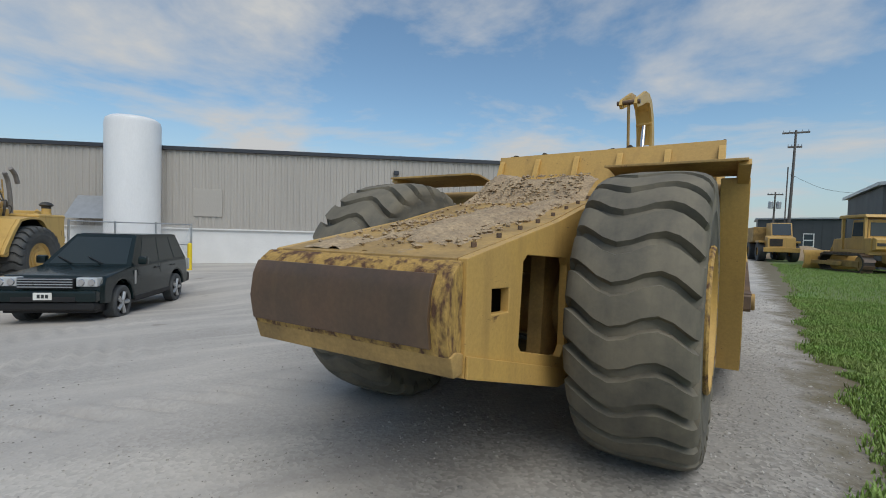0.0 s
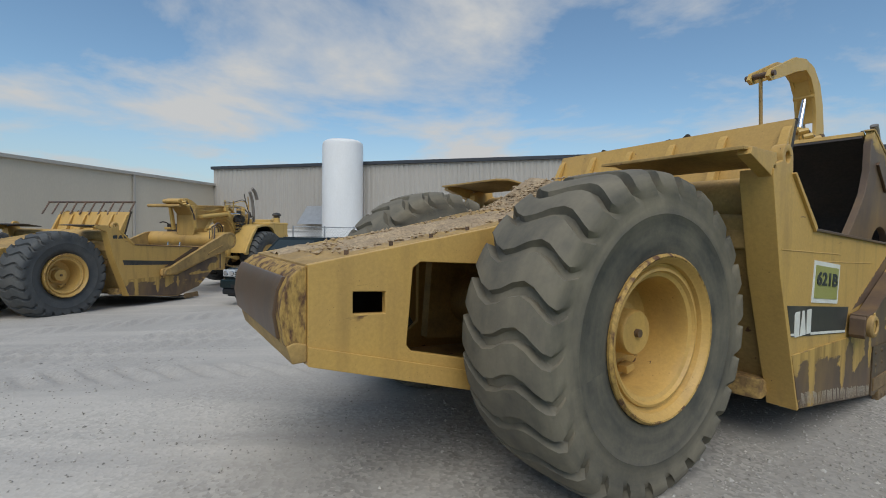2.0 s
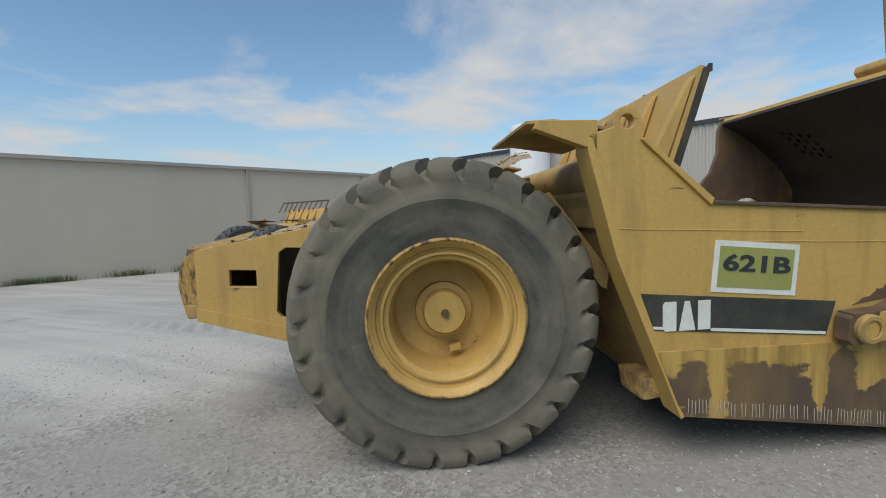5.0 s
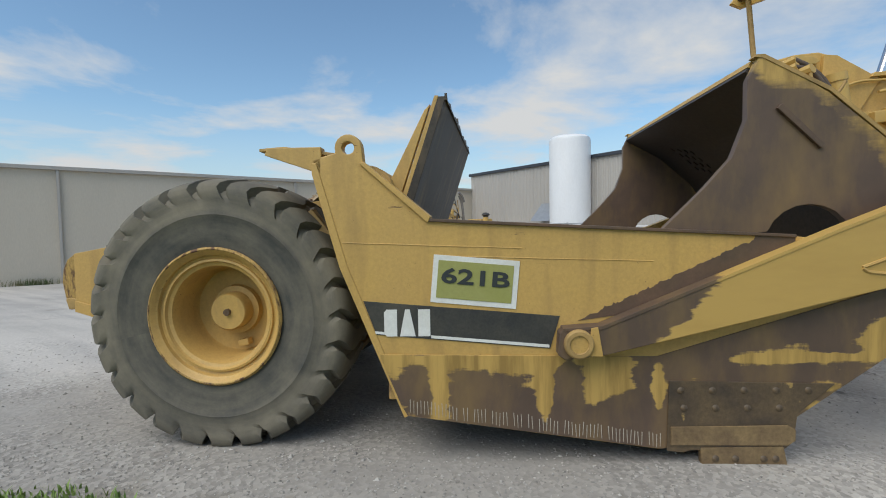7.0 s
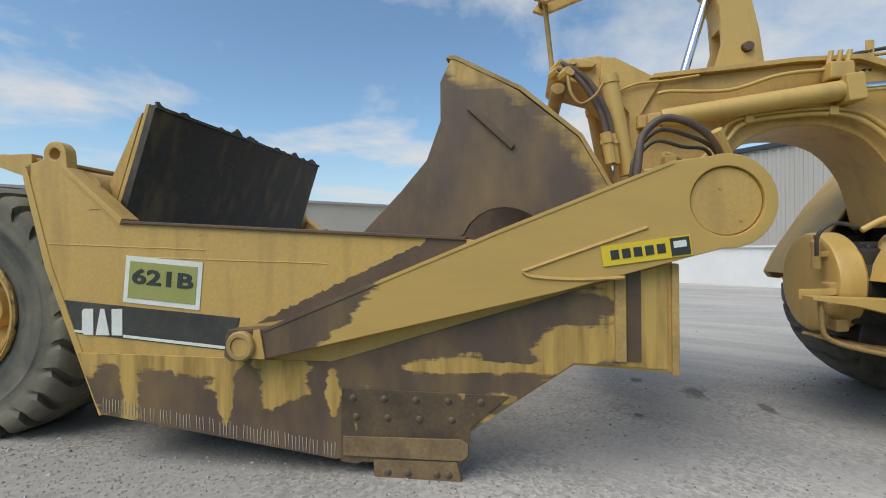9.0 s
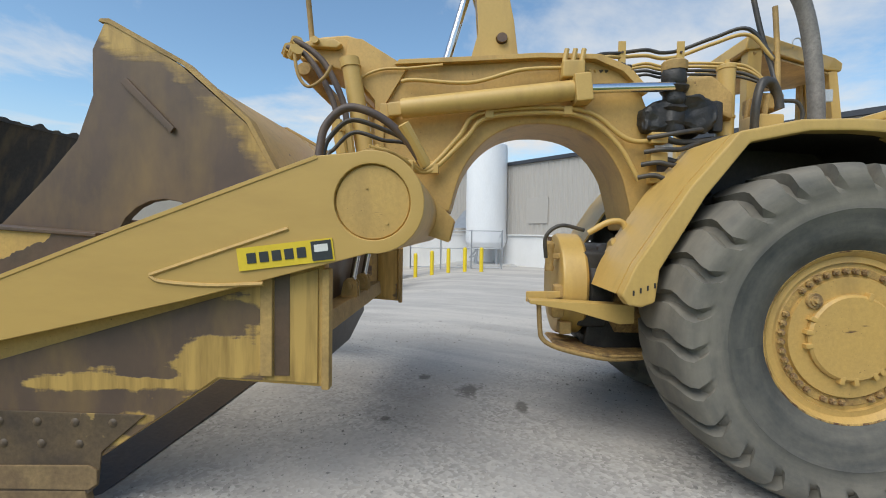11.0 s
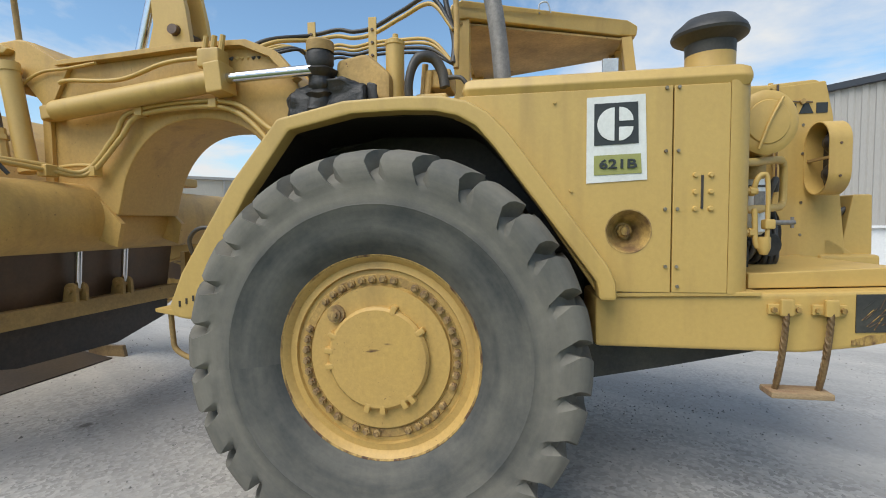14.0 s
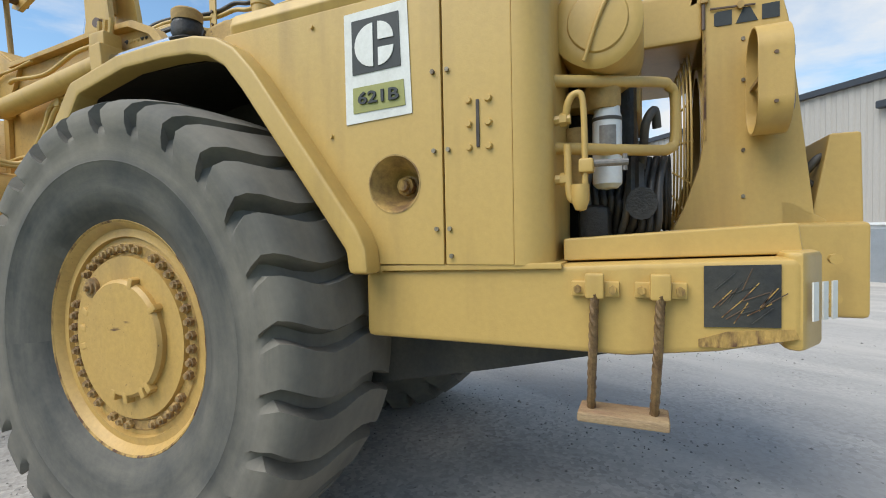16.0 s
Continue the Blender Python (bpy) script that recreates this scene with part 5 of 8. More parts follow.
def lumpy(b, amount, scale):
    """Caked grease: pushes the surface in and out."""
    for v in b.verts:
        v.co += Vector((noise.noise(v.co * scale), noise.noise(v.co * scale + Vector((5, 1, 3))), noise.noise(v.co * scale + Vector((2, 7, 1))))) * amount
    return b


def build_gear(s, near):
    """Cylinders, hoses, the apron lever and the hitch."""
    # steering cylinders
    for sx in (-1, 1):
        x = sx * 0.42
        b = lathe([(0.0, 0.0), (0.066, 0.0), (0.071, 0.02), (0.071, 1.29), (0.060, 1.30)], 24, axis="y", close=False)
        o = part("steering_cylinder", b, "clean_yellow", s, "long yellow steering cylinder")
        o.matrix_local = pose(x, 5.11, 2.355, 6.4, 0, 0)
        g = part("gland", box(-0.085, 0.085, 1.22, 1.34, -0.10, 0.095, 0.015), "clean_yellow", o)
        part("clevis", box(-0.032, 0.032, -0.10, 0.03, -0.05, 0.05, 0.015), "clean_yellow", o)
        part("piston_rod", rod((0, 1.32, 0), (0, 1.92, -0.05), 0.034, segs=18), "chrome", o, "bright chrome rod")
        part("anchor_lug", slab([(4.95, 2.30), (4.95, 2.41), (5.04, 2.41), (5.07, 2.355), (5.04, 2.30)], *sorted((sx * 0.32, sx * 0.385)), w=0.006), "clean_yellow", s)
    if near:
        apron_lever(s)
    hydraulics(s)


def apron_lever(s):
    """The arched lever that lifts the apron, and its link."""
    lever = [(5.98, 2.78), (5.93, 3.20), (5.86, 3.56), (5.74, 3.86), (5.52, 4.08), (5.24, 4.15), (4.92, 4.10), (4.56, 3.93), (4.24, 3.78), (4.17, 3.67), (4.27, 3.62),
             (4.64, 3.76), (4.98, 3.90), (5.26, 3.98), (5.42, 3.90), (5.56, 3.70), (5.64, 3.42), (5.66, 3.10), (5.58, 2.78)]
    hole = [arc(5.84, 3.04, 0.045, 0, -324, 9)]
    for x in (-0.13, 0.09):
        part("apron_lever", slab(lever, x, x + 0.045, holes=hole, w=0.006), "clean_yellow", s, "curved yellow apron lever arched above the neck")
    part("lever_web", slab([(5.66, 3.25), (5.62, 3.55), (5.46, 3.88), (5.27, 3.98), (5.05, 3.94), (5.05, 3.99), (5.28, 4.03), (5.5, 3.92), (5.66, 3.57), (5.70, 3.25)], -0.09, 0.09), "clean_yellow", s)
    part("lever_foot", box(-0.2, 0.2, 5.56, 6.0, 2.72, 2.80, 0.01), "clean_yellow", s)
    part("link_rod", rod((0, 4.27, 3.71), (0, 4.36, 2.72), 0.022), "dirty_yellow", s)
    part("lift_rod", rod((0.0, 5.36, 2.70), (0.0, 5.60, 3.62), 0.036, segs=18), "chrome", s, "bright chrome lift rod")
    part("rod_eye", rod((-0.13, 5.61, 3.66), (0.13, 5.61, 3.66), 0.05), "clean_yellow", s)
    for y in (4.26, 5.84):
        z = 3.72 if y < 5 else 3.04
        part("lever_pin", rod((-0.17, y, z), (0.17, y, z), 0.04), "steel", s)


def hydraulics(s):
    """Lift cylinders, hoses, pipes and the hitch."""
    part("head_bar", lathe([(0.05, -0.9), (0.06, -0.88), (0.06, 0.28), (0.05, 0.30)], 20, at=(0, 4.36, 2.72)), "dirty_yellow", s)
    # bowl lift cylinders beside the neck head
    for x in (0.42, -0.42):
        part("bowl_cylinder", rod((x, 4.74, 2.70), (x, 4.87, 1.93), 0.064, segs=20), "clean_yellow", s, "upright bowl lift cylinder")
        part("cylinder_cap", rod((x, 4.73, 2.75), (x, 4.742, 2.68), 0.072, segs=20), "clean_yellow", s)
    for x in (-0.08, -0.54):
        part("lift_piston", rod((x + 0.03, 4.74, 1.52), (x - 0.03, 4.64, 1.03), 0.028), "chrome", s)
        lug = [(4.56, 0.92), (4.58, 1.02)] + arc(4.64, 1.02, 0.06, 170, 10, 8) + [(4.70, 0.92)]
        for dx in (-0.075, 0.015):
            part("rod_bracket", slab(lug, x + dx, x + dx + 0.03, w=0.004), "dirty_yellow", s)
        part("bracket_pin", rod((x - 0.10, 4.64, 1.02), (x + 0.07, 4.64, 1.02), 0.028), "dirty_yellow", s)
    part("head_latch", slab([(4.42, 2.88), (4.42, 2.955), (4.60, 2.94), (4.66, 2.90), (4.62, 2.865)], 0.30, 0.36, w=0.01), "clean_yellow", s)
    part("latch_pin", rod((0.30, 4.47, 2.915), (0.40, 4.47, 2.915), 0.028), "clean_yellow", s)
    # big hoses from the draft tube to the neck head
    for x, r, top in ((1.20, 0.023, 2.15), (1.12, 0.014, 2.10), (1.03, 0.012, 2.05)):
        part("hose", hose([(x + 0.03, 4.73, 1.66), (x + 0.02, 4.76, 1.90), (x, 4.79, top - 0.10), (x, 4.91, top), (x - 0.02, 5.08, top - 0.04), (x - 0.06, 5.23, 1.99), (x - 0.12, 5.32, 1.86)], r), "brown_hose" if r > 0.015 else "hose", s)
        if r > 0.013:
            part("hose_end", rod((x - 0.035, 5.215, 2.07), (x - 0.125, 5.335, 1.86), r + 0.013, segs=10), "clean_yellow", s)
    runs = (((4.36, 2.86), (4.46, 2.80), (4.59, 2.66), (4.70, 2.41), (4.74, 2.20), (4.76, 2.0)), ((4.33, 2.78), (4.44, 2.74), (4.55, 2.60), (4.65, 2.38), (4.69, 2.20), (4.72, 2.0)), ((4.40, 2.74), (4.43, 2.55), (4.50, 2.46), (4.60, 2.52), (4.66, 2.62)))
    for k, line in enumerate(runs):
        x = 0.50 + 0.06 * k
        part("hose", hose([(x, y, z) for y, z in line], (0.023, 0.021, 0.012)[k]), "brown_hose" if k < 2 else "dirty_yellow", s)
        part("elbow", lumpy(rod((x - 0.08, line[0][0] - 0.03, line[0][1] - 0.02), (x, line[0][0] + 0.02, line[0][1]), 0.042, segs=8), 0.01, 20), "clean_yellow", s)
        if k < 2:
            part("hose_end", rod((x, line[-2][0] - 0.01, line[-2][1] + 0.03), (x, line[-1][0], line[-1][1]), 0.04, segs=8), "clean_yellow", s)
            part("hose_collar", rod((x, line[-2][0], line[-2][1] - 0.02), (x, line[-2][0] + 0.005, line[-2][1] - 0.05), 0.05, segs=6), "clean_yellow", s)
    # steel pipes along tube and arch
    part("pipe", hose([(0.95, 4.98, 1.98), (0.85, 5.10, 1.96), (0.62, 5.18, 1.93), (0.44, 5.25, 1.90), (0.38, 5.36, 1.94), (0.37, 5.58, 2.16), (0.37, 5.72, 2.30), (0.37, 6.1, 2.345), (0.37, 6.42, 2.31), (0.37, 6.66, 2.12), (0.37, 6.82, 1.86)], 0.018), "clean_yellow", s)
    part("pipe", hose([(0.9, 5.02, 1.99), (0.6, 5.16, 1.96), (0.40, 5.30, 1.93), (0.37, 5.52, 2.16), (0.37, 5.66, 2.33), (0.37, 6.1, 2.385), (0.37, 6.45, 2.35), (0.37, 6.72, 2.16), (0.37, 6.92, 2.14)], 0.018), "clean_yellow", s)
    part("pipe", hose([(0.37, 5.10, 2.59), (0.38, 5.2, 2.60), (0.38, 5.6, 2.58), (0.38, 5.95, 2.68), (0.38, 6.25, 2.70)], 0.016), "clean_yellow", s)
    part("pipe", hose([(0.36, 4.70, 2.50), (0.36, 4.80, 2.62), (0.36, 4.95, 2.69), (0.365, 5.15, 2.70), (0.37, 5.40, 2.725)], 0.011), "clean_yellow", s)
    part("pipe", hose([(0.34, 5.0, 1.97), (0.36, 5.2, 1.98), (0.36, 5.4, 1.97)], 0.014), "clean_yellow", s)
    for y, z in ((5.74, 2.33), (6.30, 2.36), (5.35, 1.93)):
        part("pipe_clip", box(0.33, 0.40, y - 0.03, y + 0.03, z - 0.035, z + 0.035, 0.006), "clean_yellow", s)
    for x, y in ((0.98, 5.0), (0.55, 5.18)):
        part("pipe_block", box(x - 0.05, x + 0.05, y - 0.04, y + 0.04, 1.88, 1.96, 0.012), "clean_yellow", s)
    part("tube_fitting", box(-0.95, -0.7, 5.02, 5.16, 1.92, 2.0, 0.015), "clean_yellow", s)
    part("hose", hose([(-0.82, 5.08, 1.98), (-0.84, 5.05, 2.12), (-0.9, 4.94, 2.17), (-0.95, 4.85, 2.14)], 0.02), "hose", s)
    for i in range(4):
        z = 2.16 - 0.14 * i
        part("coupling", box(0.33, 0.42, 6.88, 7.0, z - 0.04, z + 0.04, 0.01), "clean_yellow", s)
        part("hose", hose([(0.38, 6.98, z), (0.40, 7.10, z - 0.03), (0.36, 7.3, z - 0.01 + 0.04 * (i % 2)), (0.3, 7.5, z + 0.03)], 0.022), "hose", s)
    # hoses over the articulation, carried by two upright straps
    for y in (6.81, 7.27):
        part("hose_strap", box(-0.048, -0.034, y - 0.03, y + 0.03, 2.60, 3.10, 0.004), "clean_yellow", s)
        for k in range(3):
            part("strap_bolt", rod((-0.036, y, 2.80 + 0.1 * k), (-0.024, y, 2.80 + 0.1 * k), 0.011, segs=6), "steel", s)
    runs = ((2.95, "hose", 0.016), (2.90, "clean_yellow", 0.016), (2.83, "clean_yellow", 0.013), (2.80, "clean_yellow", 0.013), (2.765, "hose", 0.014), (2.73, "hose", 0.012))
    for k, (z, m, r) in enumerate(runs):
        wob = 0.015 * math.sin(k * 2.1)
        part("hose", hose([(0.30, 6.38 + 0.04 * k, 2.70), (0.16, 6.56 + 0.05 * k, 2.79 + 0.4 * (z - 2.7)), (-0.05, 6.8, z + 0.05 + wob), (-0.055, 7.0, z + 0.08), (-0.055, 7.13, z + 0.055), (-0.055, 7.28, z + 0.08),
                           (0.0, 7.5, z + 0.06 + (0.10 if k < 2 else 0)), (0.08, 7.72, z + (0.2 if k < 2 else 0)), (0.14, 7.88, 2.62 + (0.25 if k < 2 else 0))], r), m, s)
    part("manifold", box(0.33, 0.46, 6.24, 6.40, 2.60, 2.74, 0.02), "clean_yellow", s)
    for k in range(3):
        part("fitting", rod((0.40, 6.26 + 0.06 * k, 2.72), (0.40, 6.28 + 0.06 * k, 2.84), 0.018, segs=8), "clean_yellow", s)
    # greasy swivel
    rings = [(0.080 + (0.022 if 2.50 < 2.2 + 0.025 * k < 2.56 or 2.36 < 2.2 + 0.025 * k < 2.40 else 0.0) + 0.018 * noise.noise((k * 0.7, 3.0, 0)), 2.2 + 0.025 * k) for k in range(21)]
    b = lathe(rings, 28, axis="z", at=(0.36, 7.05, 0), close=False)
    part("swivel_post", lumpy(b, 0.022, 9), "grease", s, "swivel post thick with black grease")
    part("post_cap", lathe([(0.085, 2.68), (0.088, 2.70), (0.088, 2.745), (0.075, 2.76), (0.0, 2.762)], 20, axis="z", at=(0.36, 7.05, 0), close=False), "dirty_yellow", s)
    cake = slab([(6.84, 2.24), (6.82, 2.34), (6.90, 2.42), (7.02, 2.46), (7.20, 2.50), (7.33, 2.42), (7.36, 2.28), (7.28, 2.20), (7.10, 2.26), (6.95, 2.20)], 0.10, 0.40, w=0.03)
    bmesh.ops.triangulate(cake, faces=cake.faces[:])
    bmesh.ops.subdivide_edges(cake, edges=cake.edges[:], cuts=6, use_grid_fill=True)
    part("grease_cake", lumpy(lumpy(cake, 0.035, 7), 0.012, 22), "grease", s, "caked grease on the hitch knuckle", 60)
    for k, (y, z) in enumerate(((6.86, 2.16), (6.84, 2.06), (6.82, 1.97), (6.80, 1.88))):
        part("hitch_hose", hose([(0.40, y, z), (0.45, y + 0.10, z + 0.01), (0.46, y + 0.22, z + 0.03 - 0.02 * k), (0.40, y + 0.36, z + 0.06), (0.30, y + 0.50, z + 0.10)], 0.017), "hose", s)
    part("swivel_arm", slab([(7.12, 2.46), (7.14, 2.64), (7.34, 2.68), (7.50, 2.52), (7.5, 2.3), (7.3, 2.40)], 0.14, 0.33, w=0.04), "dirty_yellow", s)
    part("swivel_block", lumpy(box(0.26, 0.34, 7.34, 7.42, 2.22, 2.46, 0.02), 0.015, 12), "grease", s)
    part("hitch_body", box(-0.28, 0.28, 6.95, 7.5, 1.3, 1.84, 0.05), "grease", s)
    part("hitch_lower", box(-0.3, 0.3, 6.55, 7.4, 0.72, 1.4, 0.06), "grease", s)
    # drum, shelf and guard behind the front wheel
    part("guard_drum", lathe([(0.0, 0.0), (0.34, 0.0), (0.375, 0.012), (0.385, 0.03), (0.385, 0.17), (0.37, 0.19), (0.34, 0.20), (0.0, 0.20)], 48, axis="y", at=(0.10, 6.27, 1.09), close=False), "clean_yellow", s, "round yellow brake guard")
    part("drum_skirt", box(0.10, 0.40, 6.40, 6.62, 0.80, 1.35, 0.03), "grease", s)
    part("hose", hose([(0.42, 6.16, 1.30), (0.46, 6.15, 1.45), (0.47, 6.25, 1.53), (0.44, 6.42, 1.50)], 0.014), "hose", s)
    part("pipe", hose([(0.40, 6.46, 1.48), (0.42, 6.6, 1.56), (0.42, 6.7, 1.55), (0.42, 6.72, 1.42)], 0.022), "clean_yellow", s)
    valve = part("brake_valve", lathe([(0.0, 1.20), (0.03, 1.20), (0.034, 1.23), (0.03, 1.25), (0.03, 1.36), (0.036, 1.37), (0.036, 1.40), (0.02, 1.42), (0.0, 1.42)], 14, axis="z", at=(0.34, 6.20, 0), close=False), "dirty_yellow", s)
    part("valve_arm", box(0.32, 0.36, 6.20, 6.32, 1.29, 1.33, 0.006), "dirty_yellow", valve)
    part("valve_nut", rod((0.34, 6.20, 1.42), (0.34, 6.20, 1.45), 0.016, segs=6), "steel", valve)
    for y, z in ((6.26, 1.06), (6.24, 0.92), (6.30, 0.80)):
        part("brake_clamp", lumpy(box(0.34, 0.46, y - 0.04, y + 0.05, z - 0.045, z + 0.045, 0.015), 0.008, 18), "dirty_yellow", s)
    part("brake_backing", lathe([(0.0, 0.0), (0.33, 0.0), (0.35, 0.02), (0.35, 0.16), (0.33, 0.18), (0.0, 0.18)], 36, axis="y", at=(0.10, 6.465, 1.05), close=False), "grease", s, "black greasy brake housing")
    part("axle_bell", lathe([(0.0, 0.0), (0.30, 0.0), (0.34, 0.04), (0.34, 0.24), (0.28, 0.30), (0.0, 0.30)], 36, axis="y", at=(0.10, 6.64, 0.98), close=False), "grime", s, "rusty brown axle housing")
    part("brake_pot", lathe([(0.07, 0.0), (0.09, 0.02), (0.09, 0.22), (0.07, 0.24)], 20, axis="y", at=(0.38, 6.62, 1.36)), "clean_yellow", s)
    part("shelf", slab([(6.02, 0.998), (6.02, 1.022), (6.72, 1.0), (6.72, 0.875), (6.62, 0.87), (6.30, 0.955)], 0.50, 0.63, w=0.005), "clean_yellow", s)
    part("shelf_lip", slab([(6.02, 0.985), (6.02, 1.06), (6.26, 1.065), (6.26, 1.02)], 0.44, 0.465, w=0.006), "clean_yellow", s)
    part("guard_loop", hose([(0.58, 6.09, 1.00), (0.58, 6.10, 0.84), (0.58, 6.12, 0.75), (0.57, 6.22, 0.69), (0.56, 6.42, 0.64), (0.54, 6.62, 0.61), (0.52, 6.9, 0.63)], 0.017), "dirty_yellow", s, "bent guard bar")
    part("pan_plate", slab([(6.22, 0.685), (6.24, 0.70), (6.60, 0.645), (6.95, 0.655), (6.95, 0.64), (6.60, 0.625)], 0.10, 0.56, w=0.003), "grime", s, "thin bent guard plate")
    part("pan", slab([(6.45, 0.66), (6.55, 0.60), (6.95, 0.58), (7.2, 0.7), (6.95, 0.95), (6.5, 0.92)], -0.4, 0.36, w=0.03), "grease", s)


def disc(r, a0, a1, cy, cz, x0, x1, n=20):
    """A part of a flat disc, cut by a chord."""
    return slab(arc(cy, cz, r, a0, a1, n), x0, x1)


def build_tractor(s, near):
    cup = [arc(8.94, 1.50, 0.098, 0, -345, 23)]
    rear_panel = [(8.10, 2.05), (8.10, 2.12), (8.14, 2.15), (9.129, 2.15), (9.129, 1.22), (8.80, 1.22), (8.33, 1.90), (8.17, 2.02)]
    door_panel = [(9.135, 1.22), (9.135, 2.15), (9.37, 2.15), (9.37, 1.22)]
    for sx in (-1, 1):
        pa = sorted((sx * 0.93, sx * 0.97))
        part("side_panel", slab(rear_panel, *pa, holes=cup, w=0.004), "clean_yellow", s, "smooth yellow engine side panel")
        d = part("engine_door", slab(door_panel, *pa, w=0.006), "clean_yellow", s, "yellow engine door with a slotted latch")
        corner = [(0.97, 9.37)] + [(0.87 + 0.10 * math.cos(radians(a)), 9.37 + 0.10 * math.sin(radians(a))) for a in range(10, 91, 10)] + [(0.55, 9.47), (0.55, 9.43), (0.87, 9.43)] + \
                 [(0.87 + 0.06 * math.cos(radians(a)), 9.37 + 0.06 * math.sin(radians(a))) for a in range(80, 9, -14)] + [(0.93, 9.37)]
        part("door_corner", slab([(sx * p, q) for p, q in corner], 1.22, 2.16, "z"), "clean_yellow", d)
        part("door_slot", box(*sorted((sx * 0.968, sx * 0.9745)), 9.262, 9.272, 1.60, 1.75), "steel_dark", d)
        for k, (y, z) in enumerate(((9.235, 1.60), (9.235, 1.675), (9.235, 1.75), (9.30, 1.60), (9.30, 1.675), (9.30, 1.75))):
            part("latch_bolt", rod((sx * 0.968, y, z), (sx * 0.982, y, z), 0.013, 0.009, segs=10), "clean_yellow", d)
        rim_cup = lathe([(0.103, 0.0015), (0.098, 0.0015), (0.094, -0.006), (0.086, -0.028), (0.05, -0.10), (0.04, -0.11), (0.0, -0.112)], 40, close=False)
        o = part("plug_cup", rim_cup, "cup_rust", s, "dished plug recess stained by rust")
        o.matrix_local = pose(sx * 0.97, 8.94, 1.50) @ (Matrix.Identity(4) if sx > 0 else pose(0, 0, 0, 0, 0, 180))
        part("grease_plug", lathe([(0.0, -0.06), (0.02, -0.06), (0.024, -0.075), (0.034, -0.08), (0.034, -0.112)], 8, close=False), "rusty_edge", o)
        if sx > 0 and near:
            for y, z in ((8.68, 1.69), (8.80, 1.32), (8.60, 2.10), (9.10, 2.14), (9.10, 1.86), (9.10, 1.60), (9.105, 1.34), (9.155, 2.14), (9.155, 1.86), (9.155, 1.60), (9.155, 1.34), (9.16, 1.25)):
                part("panel_bolt", rod((0.968, y, z), (0.980, y, z), 0.008, segs=8), "bolt_head" if y > 9.0 else "clean_yellow", s)
        outer = [(6.48, 1.12), (6.56, 1.30), (6.86, 1.76), (7.12, 2.07), (7.50, 2.14), (7.85, 2.148), (8.05, 2.14), (8.18, 2.11), (8.28, 2.055), (8.38, 1.955), (8.84, 1.35), (8.872, 1.28), (8.88, 1.19)]
        inner = [(8.80, 1.19), (8.79, 1.27), (8.31, 1.89), (8.22, 1.99), (8.13, 2.04), (8.02, 2.065), (7.85, 2.075), (7.55, 2.072), (7.19, 2.005), (6.95, 1.70), (6.70, 1.27), (6.68, 1.08), (6.60, 1.05), (6.52, 1.06)]
        part("fender_lip", slab(outer + inner, *sorted((sx * 0.96, sx * 1.06)), w=0.018), "clean_yellow", s, "rolled yellow fender edge")
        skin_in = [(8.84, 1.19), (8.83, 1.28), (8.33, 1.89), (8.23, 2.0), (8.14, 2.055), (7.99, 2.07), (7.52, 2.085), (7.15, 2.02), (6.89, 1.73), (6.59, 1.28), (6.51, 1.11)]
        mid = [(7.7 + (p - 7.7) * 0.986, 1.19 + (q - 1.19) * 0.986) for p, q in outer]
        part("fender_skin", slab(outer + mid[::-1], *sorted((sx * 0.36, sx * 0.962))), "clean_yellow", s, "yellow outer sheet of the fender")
        # Underside and arch wall are near-black: the shade under the fender, put into colour.
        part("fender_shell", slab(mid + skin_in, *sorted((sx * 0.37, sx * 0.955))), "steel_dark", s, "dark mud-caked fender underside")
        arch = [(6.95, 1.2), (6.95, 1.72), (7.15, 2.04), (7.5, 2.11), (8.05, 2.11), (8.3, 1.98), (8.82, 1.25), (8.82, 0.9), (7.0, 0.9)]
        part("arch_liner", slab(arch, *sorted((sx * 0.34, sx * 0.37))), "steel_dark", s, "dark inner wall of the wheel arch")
        for k in range(4):
            part("fender_slot", box(*sorted((sx * 1.058, sx * 1.0635)), 6.545 + 0.04 * k, 6.555 + 0.04 * k, 1.12 + 0.015 * k, 1.15 + 0.015 * k), "steel_dark", s)
        beam = [(8.80, 0.955), (8.80, 1.195), (10.14, 1.245), (10.14, 1.03), (9.95, 0.985), (9.70, 0.955)]
        part("frame_beam", slab(beam, *sorted((sx * 0.52, sx * 0.95)), w=0.022), "clean_yellow", s, "heavy yellow frame beam")
        part("beam_cap", slab([(8.84, 1.195), (8.84, 1.215), (9.5, 1.228), (9.5, 1.21)], *sorted((sx * 0.50, sx * 0.965)), w=0.003), "clean_yellow", s)
        part("corner_plate", slab([(sx * 0.95, 10.14), (sx * 0.84, 10.20), (sx * 0.45, 10.20), (sx * 0.45, 10.1), (sx * 0.93, 10.1)], 1.0, 1.26, "z", w=0.015), "clean_yellow", s)
        part("deck_step", slab([(9.49, 1.228), (9.49, 1.30), (10.15, 1.335), (10.16, 1.25)], *sorted((sx * 0.02, sx * 0.86)), w=0.008), "clean_yellow", s)
        guard = [(9.86, 2.19), (10.11, 2.21), (10.15, 2.05), (10.24, 1.33), (9.735, 1.33), (9.79, 1.43), (9.845, 1.57), (9.86, 1.66)]
        part("radiator_side", slab(guard, *sorted((sx * 0.60, sx * 0.635)), w=0.008), "clean_yellow", s)
        px = 0.19 if sx > 0 else -1.0
        stad = arc(px, 1.99, 0.12, 0, 180, 12) + arc(px, 1.81, 0.12, 180, 360, 12)
        ring = arc(px, 1.99, 0.111, 180, 0, 12) + arc(px, 1.81, 0.111, 0, -180, 12)
